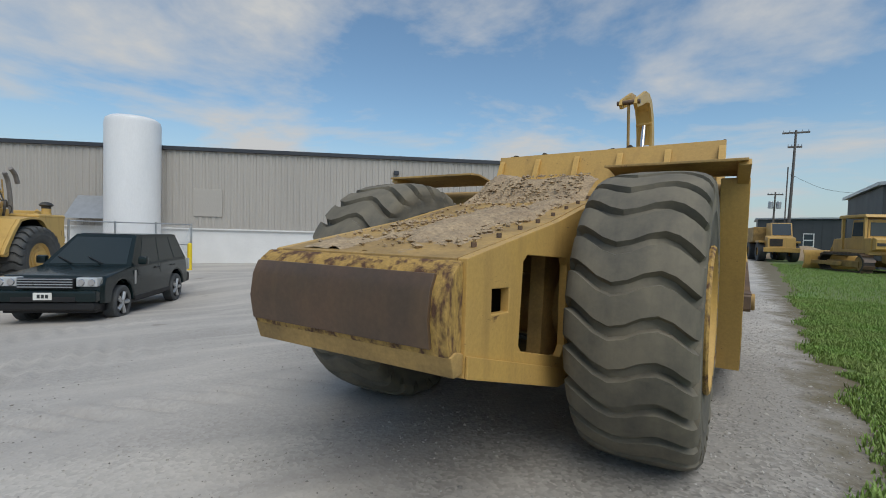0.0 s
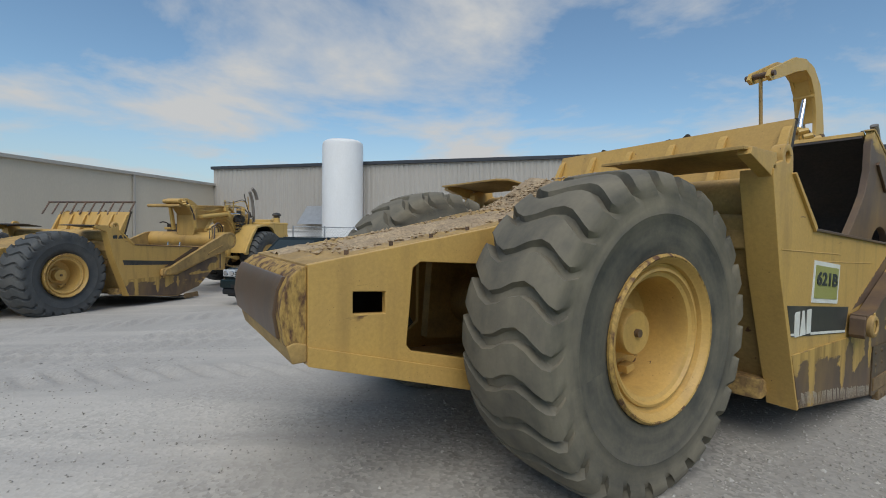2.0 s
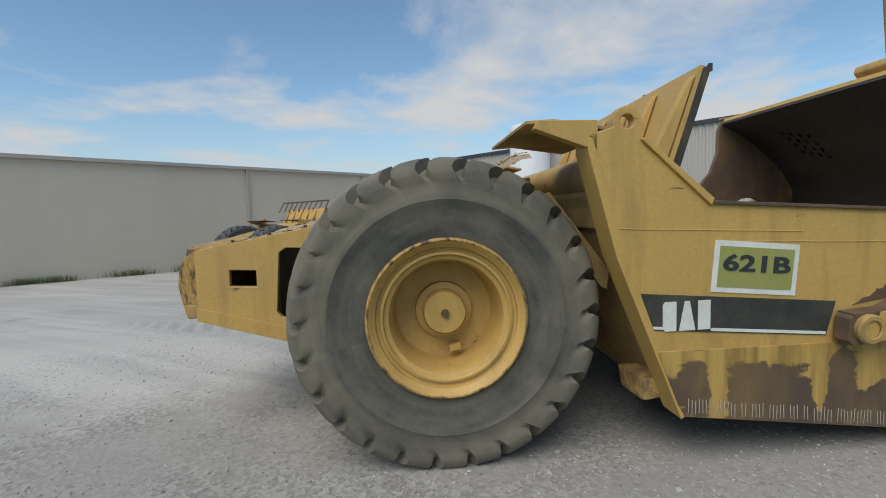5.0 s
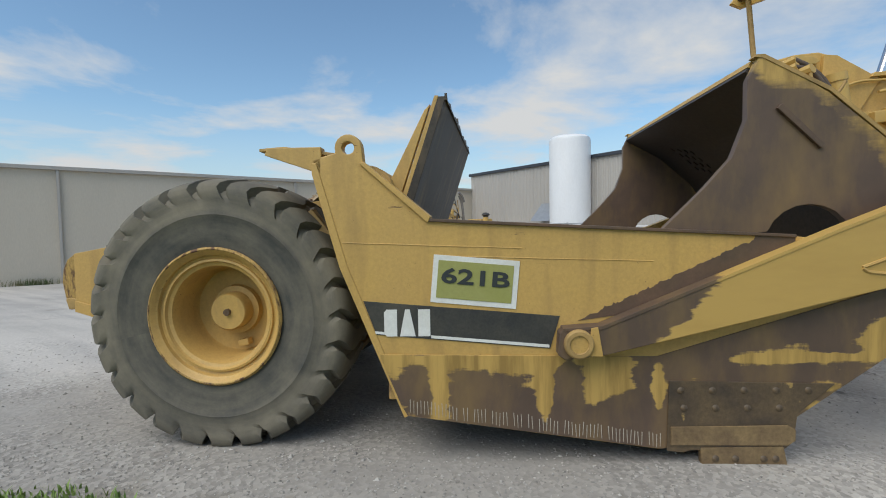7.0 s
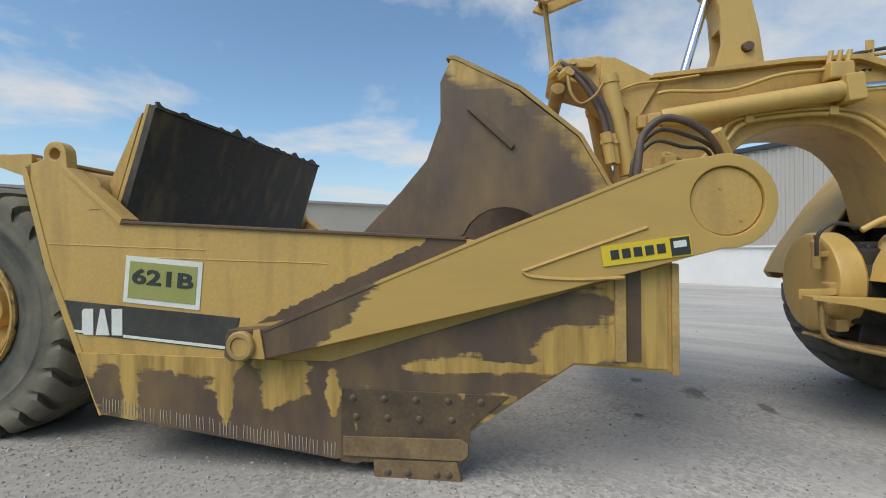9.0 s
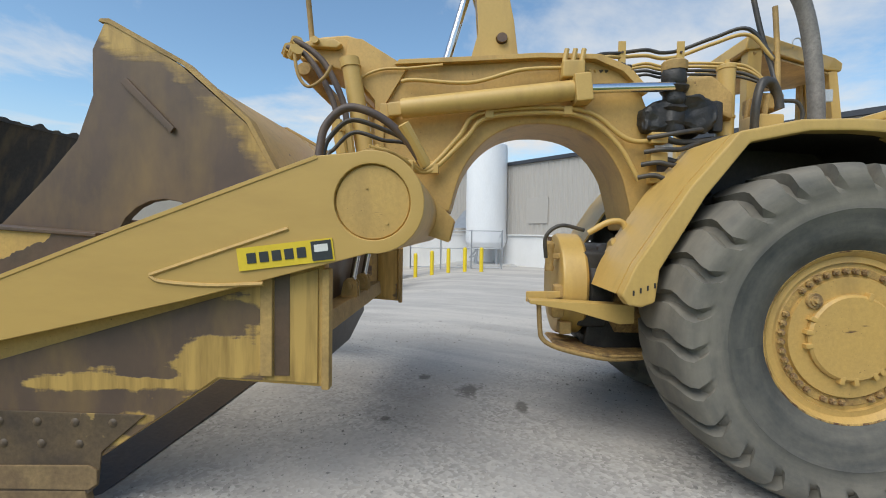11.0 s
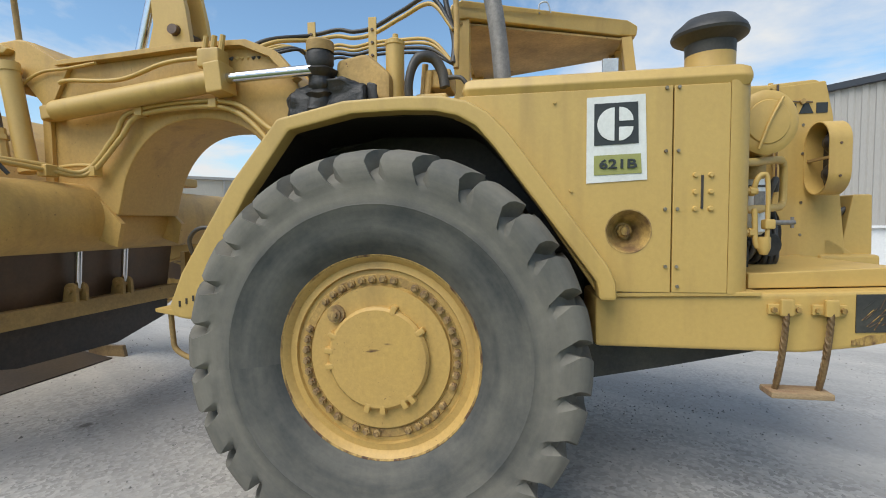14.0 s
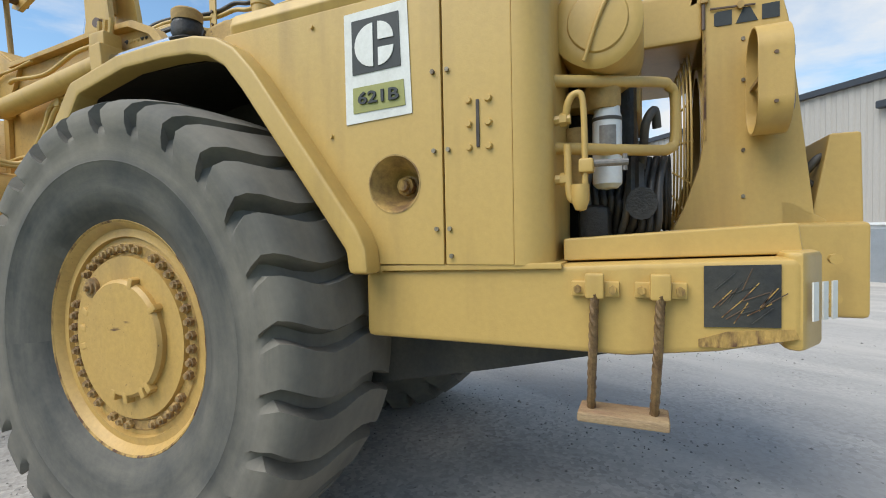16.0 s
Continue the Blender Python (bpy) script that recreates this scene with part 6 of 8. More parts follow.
        pod = part("lamp_pod", slab(stad, 10.158, 10.262, "y", holes=[ring], w=0.003), "clean_yellow", s, "stadium-shaped hollow yellow headlight shroud")
        part("lamp_plate", slab(ring[::-1], 10.250, 10.256, "y"), "steel_dark", pod)
        for z in (1.99, 1.81):
            part("lamp_bowl", lathe([(0.0, -0.055), (0.03, -0.05), (0.065, -0.02), (0.08, 0.0)], 20, axis="y", at=(px, 10.248, z), close=False), "steel_dark", pod)
            part("headlight", lathe([(0.0, 0.02), (0.05, 0.017), (0.082, 0.0), (0.082, -0.01)], 20, axis="y", at=(px, 10.262, z), close=False), "glass", pod)
            part("lamp_stud", rod((px + sx * 0.118, 10.21, z - 0.02), (px + sx * 0.124, 10.21, z - 0.02), 0.007, segs=8), "steel", pod)
        part("lamp_bar", box(px - 0.11, px + 0.11, 10.17, 10.185, 1.89, 1.905), "dirty_yellow", pod)
        for z in (2.0, 1.86, 1.62, 1.46):
            part("guard_bolt", rod((sx * 0.634, 10.0, z), (sx * 0.643, 10.0, z), 0.0075, segs=6), "bolt_head", s)
    part("hood_top", box(-0.974, 0.974, 8.14, 9.465, 2.125, 2.24, 0.05), "clean_yellow", s, "flat yellow hood top with rounded edges")
    part("radiator_top", slab([(9.80, 2.13), (9.82, 2.205), (10.06, 2.22), (10.11, 2.195)], -0.63, 0.63, w=0.012), "clean_yellow", s)
    part("radiator_top", box(-0.6, 0.63, 9.44, 9.86, 2.02, 2.205, 0.02), "clean_yellow", s)
    part("radiator_core", box(-0.58, 0.58, 9.98, 10.08, 1.32, 2.15), "steel_dark", s)
    # fan guard
    fg = part("fan_guard", lathe([(0.30, 0.0), (0.33, 0.0), (0.33, 0.10), (0.30, 0.10)], 32, axis="y", at=(0.2, 9.86, 1.66), close=False), "clean_yellow", s, "barred fan guard")
    for k in range(6):
        r = 0.405 - 0.028 * k
        part("guard_wire", hose([(0.2 + r * math.cos(0.3 * q), 9.82 - 0.012 * k, 1.67 + r * math.sin(0.3 * q)) for q in range(-6, 7)], 0.0045, 6, 3), "clean_yellow", fg)
    for k in range(7):
        c, d = math.cos(0.4 * (k - 3)), math.sin(0.4 * (k - 3))
        part("guard_spoke", rod((0.2 + 0.40 * c, 9.825, 1.67 + 0.40 * d), (0.2 + 0.26 * c, 9.755, 1.67 + 0.26 * d), 0.0045, segs=6), "clean_yellow", fg)
    part("fan_pulley", lathe([(0.0, 0.0), (0.16, 0.0), (0.17, 0.02), (0.16, 0.035), (0.17, 0.05), (0.16, 0.07), (0.0, 0.07)], 28, axis="y", at=(0.36, 9.68, 1.46), close=False), "hose", s)
    part("latch_post", rod((0.645, 9.862, 2.05), (0.645, 9.862, 2.20), 0.007, segs=8), "steel", s)
    part("latch_knob", lumpy(box(0.636, 0.662, 9.85, 9.88, 2.14, 2.165, 0.005), 0.004, 40), "dirty_yellow", s)
    part("latch_rod", rod((0.646, 9.885, 2.117), (0.646, 10.04, 2.108), 0.004, segs=6), "steel", s)
    part("latch_knob", rod((0.636, 9.99, 2.112), (0.662, 9.99, 2.112), 0.013, segs=10), "dirty_yellow", s)
    part("hinge_strip", slab([(9.862, 2.05), (9.872, 2.05), (9.872, 1.66), (9.862, 1.66)], 0.636, 0.642), "rusty_edge", s)
    part("fan_shroud", lathe([(0.24, 0.0), (0.31, 0.0), (0.31, 0.08)], 28, axis="y", at=(0.2, 9.9, 1.66), close=False), "steel_dark", s)
    # engine bay
    part("engine_block", box(-0.45, 0.38, 8.9, 9.72, 1.05, 1.95, 0.04), "grease", s)
    part("engine_head", box(-0.3, 0.30, 8.9, 9.74, 1.80, 2.08, 0.03), "dirty_yellow", s)
    part("filter_can", lathe([(0.0, 1.47), (0.04, 1.475), (0.056, 1.49), (0.056, 1.725), (0.05, 1.74), (0.05, 1.76)], 24, axis="z", at=(0.62, 9.615, 0), close=False), "filter_white", s, "white spin-on oil filter")
    part("filter_band", lathe([(0.0575, 1.71), (0.0575, 1.722)], 24, axis="z", at=(0.62, 9.615, 0)), "hose", s)
    part("filter_label", slab(arc(0.62, 9.615, 0.0575, -25, 40, 6) + arc(0.62, 9.615, 0.056, 40, -25, 6), 1.62, 1.69, "z"), "grey_steel", s)
    part("filter_head", lathe([(0.0, 1.75), (0.06, 1.752), (0.068, 1.77), (0.068, 1.83), (0.05, 1.85), (0.0, 1.852)], 20, axis="z", at=(0.62, 9.60, 0), close=False), "dirty_yellow", s)
    part("filter_arm", box(0.50, 0.62, 9.46, 9.60, 1.77, 1.84, 0.02), "dirty_yellow", s)
    part("fuel_bowl", lathe([(0.0, 1.43), (0.02, 1.435), (0.04, 1.47), (0.04, 1.70)], 16, axis="z", at=(0.60, 9.50, 0), close=False), "dirty_yellow", s, "yellow tapering fuel filter")
    part("belt_pulley", lathe([(0.0, 0.0), (0.06, 0.0), (0.07, 0.015), (0.14, 0.02), (0.15, 0.0), (0.155, 0.01), (0.145, 0.02), (0.155, 0.032), (0.145, 0.042), (0.155, 0.055), (0.0, 0.055)], 28, axis="y", at=(0.30, 9.80, 1.47), close=False), "hose", s)
    for k in range(10):
        a = 0.6 * k
        part("engine_hose", hose([(0.42, 9.50 + 0.03 * k, 1.30), (0.50, 9.53 + 0.03 * k, 1.38 + 0.05 * math.sin(a)), (0.47, 9.52 + 0.032 * k, 1.48 + 0.03 * math.cos(a)), (0.40, 9.56 + 0.03 * k, 1.60)], 0.016), "hose" if k % 5 else "grey_steel", s)
    part("pump_body", box(0.42, 0.60, 9.50, 9.62, 1.28, 1.42, 0.03), "grease", s)
    part("pump_body", lathe([(0.0, 0.0), (0.06, 0.0), (0.06, 0.14), (0.0, 0.14)], 16, at=(0.42, 9.74, 1.42), close=False), "grease", s)
    part("breather", hose([(0.45, 9.74, 1.56), (0.50, 9.75, 1.66), (0.52, 9.76, 1.72), (0.50, 9.79, 1.76), (0.48, 9.80, 1.70)], 0.018), "hose", s)
    # handrail, small pipes on the door edge
    part("handrail", hose([(0.86, 9.44, 1.815), (0.78, 9.52, 1.822), (0.50, 9.80, 1.862), (0.455, 9.845, 1.855), (0.43, 9.868, 1.82), (0.43, 9.868, 1.66), (0.455, 9.845, 1.625), (0.50, 9.80, 1.615), (0.74, 9.56, 1.60), (0.86, 9.44, 1.595)], 0.02, 14, 8), "clean_yellow", s, "bent tube grab rail")
    loop = [(0.86, 9.50, 1.675), (0.87, 9.51, 1.73), (0.87, 9.53, 1.755), (0.87, 9.555, 1.73), (0.87, 9.56, 1.55), (0.87, 9.558, 1.46), (0.87, 9.545, 1.425), (0.87, 9.525, 1.42), (0.87, 9.51, 1.45), (0.865, 9.505, 1.60)]
    part("door_pipe", hose(loop, 0.011, 12), "clean_yellow", s, "small looped fuel pipe")
    part("pipe_foot", lathe([(0.0, 1.385), (0.018, 1.39), (0.03, 1.42), (0.03, 1.47)], 14, axis="z", at=(0.87, 9.545, 0), close=False), "clean_yellow", s)
    part("pipe_block", box(0.84, 0.89, 9.54, 9.59, 1.505, 1.55, 0.008), "clean_yellow", s)
    part("pipe_screw", rod((0.86, 9.585, 1.535), (0.84, 9.70, 1.535), 0.011, segs=10), "grey_steel", s)
    part("pipe_wing", rod((0.84, 9.69, 1.51), (0.84, 9.69, 1.56), 0.008, segs=8), "grey_steel", s)
    for z in (1.68, 1.49):
        part("pipe_union", rod((0.86, 9.45, z), (0.86, 9.515, z), 0.016, segs=8), "clean_yellow", s)
        part("union_nut", rod((0.86, 9.485, z), (0.86, 9.505, z), 0.022, segs=6), "clean_yellow", s)
    # air cleaner, precleaner, stack
    ac = part("air_cleaner", lathe([(0.0, 0.845), (0.05, 0.845), (0.10, 0.84), (0.105, 0.832), (0.13, 0.832), (0.152, 0.82), (0.152, 0.45), (0.12, 0.42)], 40, at=(-0.06, 9.60, 2.01), close=False), "clean_yellow", s, "round yellow air cleaner drum")
    part("strap", hose([(0.79, 9.66, 2.12), (0.792, 9.60, 2.01), (0.79, 9.55, 1.88)], 0.007), "clean_yellow", ac)
    part("precleaner_neck", lathe([(0.115, 2.20), (0.13, 2.22), (0.13, 2.30), (0.118, 2.32), (0.118, 2.44)], 28, axis="z", at=(0.42, 9.47, 0)), "clean_yellow", s)
    part("precleaner", lathe([(0.10, 2.43), (0.118, 2.44), (0.12, 2.50), (0.18, 2.535), (0.185, 2.55), (0.175, 2.575), (0.12, 2.63), (0.04, 2.655), (0.0, 2.657)], 36, axis="z", at=(0.42, 9.47, 0), close=False), "black", s, "black mushroom-shaped precleaner")
    part("exhaust_pipe", hose([(0.15, 8.32, 2.18), (0.15, 8.31, 2.5), (0.15, 8.26, 2.9), (0.15, 8.18, 3.2), (0.15, 8.06, 3.4)], 0.058, 20), "grey_steel", s, "bare grey exhaust pipe")
    for y, z in ((10.08, 2.36), (9.22, 2.24)):
        part("filler_cap", lathe([(0.055, 0.0), (0.055, 0.035), (0.04, 0.045), (0.015, 0.05), (0.015, 0.075), (0.0, 0.078)], 16, axis="z", at=(-0.17 if y > 9.5 else 0.3, y, z), close=False), "clean_yellow", s)
    # canister and valves behind the hood
    part("hydraulic_canister", lathe([(0.0, 2.12), (0.07, 2.12), (0.07, 2.34), (0.078, 2.345), (0.078, 2.36), (0.07, 2.365), (0.07, 2.70), (0.076, 2.705), (0.076, 2.73), (0.05, 2.745), (0.02, 2.75), (0.02, 2.78), (0.0, 2.782)], 24, axis="z", at=(0.2, 7.54, 0), close=False), "clean_yellow", s, "upright hydraulic filter canister")
    part("valve_bank", box(0.10, 0.32, 7.74, 7.96, 2.12, 2.36, 0.02), "clean_yellow", s)
    for k in range(4):
        part("valve_spool", rod((0.14 + 0.05 * k, 7.78 + 0.04 * (k % 2), 2.34), (0.14 + 0.05 * k, 7.80 + 0.04 * (k % 2), 2.50 + 0.03 * (k % 3)), 0.022, segs=10), "dirty_yellow", s)
    part("valve_bank", box(0.04, 0.28, 7.80, 7.98, 2.40, 2.52, 0.02), "dirty_yellow", s)
    part("hose", hose([(0.32, 7.72, 2.14), (0.36, 7.70, 2.40), (0.34, 7.76, 2.56), (0.30, 7.86, 2.58), (0.28, 7.92, 2.50), (0.28, 7.94, 2.40)], 0.035), "hose", s)
    part("hose", hose([(0.28, 7.96, 2.46), (0.30, 8.06, 2.44), (0.30, 8.10, 2.34), (0.28, 8.06, 2.22)], 0.014), "hose", s)
    part("hose", hose([(0.05, 7.86, 3.3), (0.08, 7.92, 3.0), (0.12, 7.98, 2.75), (0.18, 7.98, 2.58)], 0.02), "hose", s)
    part("hose", hose([(0.13, 7.98, 3.2), (0.14, 8.0, 2.9), (0.17, 8.0, 2.55)], 0.02), "dirty_yellow", s)
    # canopy
    if near:
        for name, prof, mat, label in (("canopy_roof", [(7.90, 2.97), (7.92, 3.08), (8.0, 3.11), (9.34, 3.25), (9.42, 3.19), (9.41, 3.11), (9.29, 3.12), (8.05, 2.98)], "clean_yellow", "open yellow driver's canopy"),
                                       ("canopy_lining", [(7.98, 2.955), (9.30, 3.095), (9.30, 3.08), (7.98, 2.94)], "dirty_yellow", "")):
            b = slab(prof, -1.45, -0.10, w=0.015 if label else 0.0)
            for v in b.verts:
                if v.co.x > -1.0:
                    v.co.x -= 0.90 * max(0.0, min(1.0, (v.co.y - 8.1) / 1.15))
            part(name, b, mat, s, label)
        for x, y0 in ((-0.22, 7.94), (-1.43, 7.94)):
            part("canopy_post", slab([(y0, 2.2), (y0, 3.0), (y0 + 0.12, 3.0), (y0 + 0.12, 2.2)], x, x + 0.1, w=0.012), "clean_yellow", s)
        for x in (-1.10, -1.43):
            part("canopy_post", slab([(9.40, 2.2), (9.30, 3.11), (9.38, 3.12), (9.49, 2.2)], x, x + 0.09, w=0.01), "clean_yellow", s)
        part("mirror", box(-0.92, -0.88, 9.12, 9.26, 2.78, 2.90, 0.008), "lamp_glass", s)
        part("roof_loop", hose([(-0.5, 8.58, 3.14), (-0.5, 8.58, 3.21), (-0.5, 8.64, 3.22), (-0.5, 8.67, 3.14)], 0.006), "galv", s)
        part("windscreen_frame", box(-1.40, -1.34, 9.26, 9.30, 2.2, 3.08, 0.01), "dirty_yellow", s)
    else:
        part("exhaust_elbow", hose([(0.5, 8.03, 3.1), (0.5, 7.9, 3.35), (0.5, 7.7, 3.5)], 0.06), "grey_steel", s)
    # belly, axle and front
    part("belly_guard", slab([(8.50, 0.66), (8.50, 1.0), (10.1, 1.05), (10.05, 0.99), (9.2, 0.80)], -0.7, 0.7), "black", s)
    part("front_axle", lathe([(0.26, -0.8), (0.30, -0.3), (0.30, 0.3), (0.26, 0.8)], 24, at=(0, 7.79, 0.93)), "grease", s)
    part("front_bumper", slab([(10.24, 0.96), (10.24, 1.34), (10.54, 1.34), (10.54, 0.96)], -0.78, 0.10, w=0.02), "clean_yellow", s, "thick front push bumper")
    part("push_post", slab([(10.365, 1.30), (10.428, 1.70), (10.53, 1.70), (10.54, 1.30)], -0.36, 0.03, w=0.012), "clean_yellow", s, "upright push post")
    for z in (1.05, 1.2):
        part("bumper_bolt", rod((0.19, 10.40, z), (0.215, 10.40, z), 0.02, segs=8), "clean_yellow", s)
    part("tow_hook", hose([(-0.05, 10.46, 1.62), (-0.02, 10.41, 1.61), (-0.02, 10.38, 1.57), (-0.05, 10.36, 1.53), (-0.05, 10.40, 1.50)], 0.016), "hose", s)
    part("deck_bracket", slab([(10.27, 1.33), (10.27, 1.43), (10.30, 1.43), (10.41, 1.35), (10.41, 1.33)], -0.06, 0.07, w=0.005), "clean_yellow", s)
    # step hung on wire ropes
    if near:
        for y in (9.60, 9.795):
            bk = part("step_bracket", box(0.95, 0.968, y - 0.075, y + 0.075, 1.13, 1.175, 0.004), "clean_yellow", s)
            part("clamp", box(0.965, 0.99, y - 0.03, y + 0.03, 1.125, 1.20, 0.008), "clean_yellow", bk)
            for dy in (-0.055, 0.055):
                part("bolt", rod((0.967, y + dy, 1.152), (0.982, y + dy, 1.152), 0.013, segs=6), "rusty_edge", bk)
            rope = hose([(0.978, y, 1.14), (0.972, y - 0.005, 1.0), (0.955, y - 0.015, 0.86), (0.93, y - 0.02, 0.775)], 0.013, 8, 8)
            ro = part("wire_rope", rope, "cable", s, "rusty twisted wire rope")
            for k in range(3):
                strand = hose([(0.978 - 0.048 * (q / 24) ** 2 + 0.009 * math.cos(q * 1.1 + k * 2.1), y - 0.02 * q / 24 + 0.009 * math.sin(q * 1.1 + k * 2.1), 1.14 - 0.365 * q / 24) for q in range(25)], 0.007, 5, 2)
                part("strand", strand, "cable", ro)
        part("step_board", box(0.87, 0.985, 9.54, 9.82, 0.757, 0.787, 0.007), "wood", s, "worn timber step board")


def bowl_marks(s):
    x = 1.581
    part("side_stripe", slab([(1.105, 1.06), (1.185, 0.845), (2.27, 0.752), (2.33, 0.955)], x, x + 0.004), "black", s, "scuffed black side stripe")
    part("stripe_line", slab([(1.18, 0.852), (1.175, 0.868), (1.25, 0.862), (1.25, 0.846)], x + 0.004, x + 0.007), "white", s)
    part("stripe_line", slab([(1.53, 0.822), (1.53, 0.84), (2.265, 0.776), (2.265, 0.758)], x + 0.004, x + 0.007), "white", s)
    trade_mark(s, x + 0.004, 1.235, 1.525, 0.835, 1.005, "white")
    d = decal_block("number_plate", s, x, 1.54, 2.075, 1.025, 1.325, "white", "white-bordered olive model sign", -5.3)
    e = part("field", box(0, 0.003, -0.235, 0.235, -0.118, 0.118), "olive", d)
    e.matrix_local = pose(0.004, 0, 0)
    t = part("lettering", text_bm("621B", 0.155, bold=0.0040), "ink", d, "", 0)
    t.matrix_local = pose(0.0085, 0.0, 0.02, 90, 0, 90) @ Matrix.Diagonal((1.34, 0.84, 1, 1))
    for k in range(70):
        y = 1.39 + k * 0.0225
        zb = 0.335 - (y - 1.36) * 0.137
        if random.random() < 0.85:
            m = pose(1.593, y, zb + 0.055 + random.uniform(-0.01, 0.01), random.uniform(-4, 4))
            if k == 0 or "tick" not in M:
                M["tick"] = part("weld_tick", box(0, 0.002, -0.002, 0.002, -0.042, 0.042), "chalk", s)
                M["tick"].matrix_local = m
            else:
                twin(M["tick"], s, m)
    for z0, y0, y1 in ((1.34, 1.55, 2.9), (1.43, 0.98, 2.1)):
        part("weld_seam", hose([(1.580, y0 + (y1 - y0) * q / 12, z0 - 0.05 * q / 12 + 0.002 * noise.noise((q * 0.9, z0, 0))) for q in range(13)], 0.004, 6, 2), "yellow", s)


def dealer_plate(s):
    a = decal_block("dealer_plate", s, 1.706, 4.44, 4.90, 1.365, 1.475, "lemon", "bright yellow dealer plate", 7.0)
    a.matrix_local = pose(1.70 + 0.004, 4.71, 1.395, 7.5, 0, 3)
    sq = part("badge", box(0, 0.003, 0.125, 0.222, -0.047, 0.047), "ink", a)
    sq.matrix_local = pose(0.004, 0, 0)
    part("badge_mark", box(0.007, 0.009, 0.14, 0.205, -0.005, 0.03), "white", a)
    for k in range(5):
        part("bar", box(0.004, 0.007, -0.185 + 0.06 * k, -0.142 + 0.06 * k, -0.024, 0.026), "ink", a)


def tractor_marks(s):
    x = 0.971
    p = part("emblem_plate", slab([(8.752, 1.722), (8.752, 2.112), (9.008, 2.118), (9.02, 1.735)], x, x + 0.003), "white", s, "white plate with a dark emblem and an olive number field")
    part("emblem_square", slab([(8.785, 1.893), (8.785, 2.082), (8.975, 2.085), (8.98, 1.90)], x + 0.003, x + 0.006), "ink", p)
    part("emblem_half", slab(arc(8.873, 1.988, 0.075, 90, 270, 14), x + 0.006, x + 0.009), "white", p)
    part("emblem_quarter", slab([(8.893, 2.002)] + arc(8.893, 2.002, 0.062, 0, 90, 8), x + 0.006, x + 0.009), "white", p)
    part("emblem_quarter", slab([(8.893, 1.975)] + arc(8.893, 1.975, 0.062, 270, 360, 8), x + 0.006, x + 0.009), "white", p)
    part("number_field", slab([(8.785, 1.758), (8.785, 1.848), (8.99, 1.853), (8.995, 1.765)], x + 0.003, x + 0.006), "olive", p)
    t = part("lettering", text_bm("621B", 0.066, bold=0.0014), "ink", p, "", 0)
    t.matrix_local = pose(x + 0.0085, 8.889, 1.806, 90, 0, 90) @ Matrix.Diagonal((1.22, 0.88, 1, 1))
    part("scraped_patch", slab([(9.915, 1.055), (9.915, 1.222), (10.09, 1.227), (10.09, 1.063)], 0.951, 0.955), "black", s, "scratched black patch")
    rs = random.Random(11)
    for k in range(18):
        o = part("scratch", box(0, 0.002, -0.035, 0.03, -0.0012, 0.0012), ("rusty_edge", "black", "steel")[k % 3], s)
        o.matrix_local = pose(0.955, 9.96 + 0.007 * k, 1.09 + rs.uniform(0, 0.10), rs.uniform(20, 70), 0, 0)
    part("corner_scuff", slab([(9.90, 1.02), (9.97, 1.045), (10.12, 1.06), (10.13, 1.035), (9.96, 1.0), (9.9, 1.0)], 0.951, 0.954), "rusty_edge", s, "bare brown lower corner")
    trade_mark(s, 0.636, 9.90, 10.12, 2.055, 2.105, "ink", "maker_mark")
    for k in range(3):
        o = part("maker_mark", box(0, 0.004, -0.012, 0.012, -0.05, 0.05), "white", s)
        o.matrix_local = pose(0.925 - 0.03 * k, 10.165 + 0.026 * k, 1.13, 0, 0, 50)


def far_marks(s):
    x = 1.581
    part("side_stripe", slab([(1.20, 1.20), (1.24, 1.08), (2.9, 0.98), (2.85, 1.08)], x, x + 0.004), "black", s, "black side stripe")
    trade_mark(s, x + 0.001, 0.95, 1.35, 1.72, 1.80, "ink")


main = scraper("motor_scraper", pose(0, 0, 0), "long yellow wheel tractor-scraper parked on gravel, faded paint", "near")
far = scraper("motor_scraper", pose(-10.93, -4.86, ground_at(-10.93, -4.86) - 0.03, 0, 0, 43.7), "second yellow scraper parked before the tan hall, black side stripe", "far")
for o in (TYRE_DUSTY, TYRE_REAR, TYRE_CLEAN):
    bpy.data.objects.remove(o)

# ---- loose dirt on the scraper's deck ----


def deck_height(x, y):
    z = 1.335 + (y + 1.74) * 0.1755 if y < -0.6 else 1.535 + (y + 0.6) * 0.223 if y < 0.05 else 1.68 + (y - 0.05) * 0.171
    return z


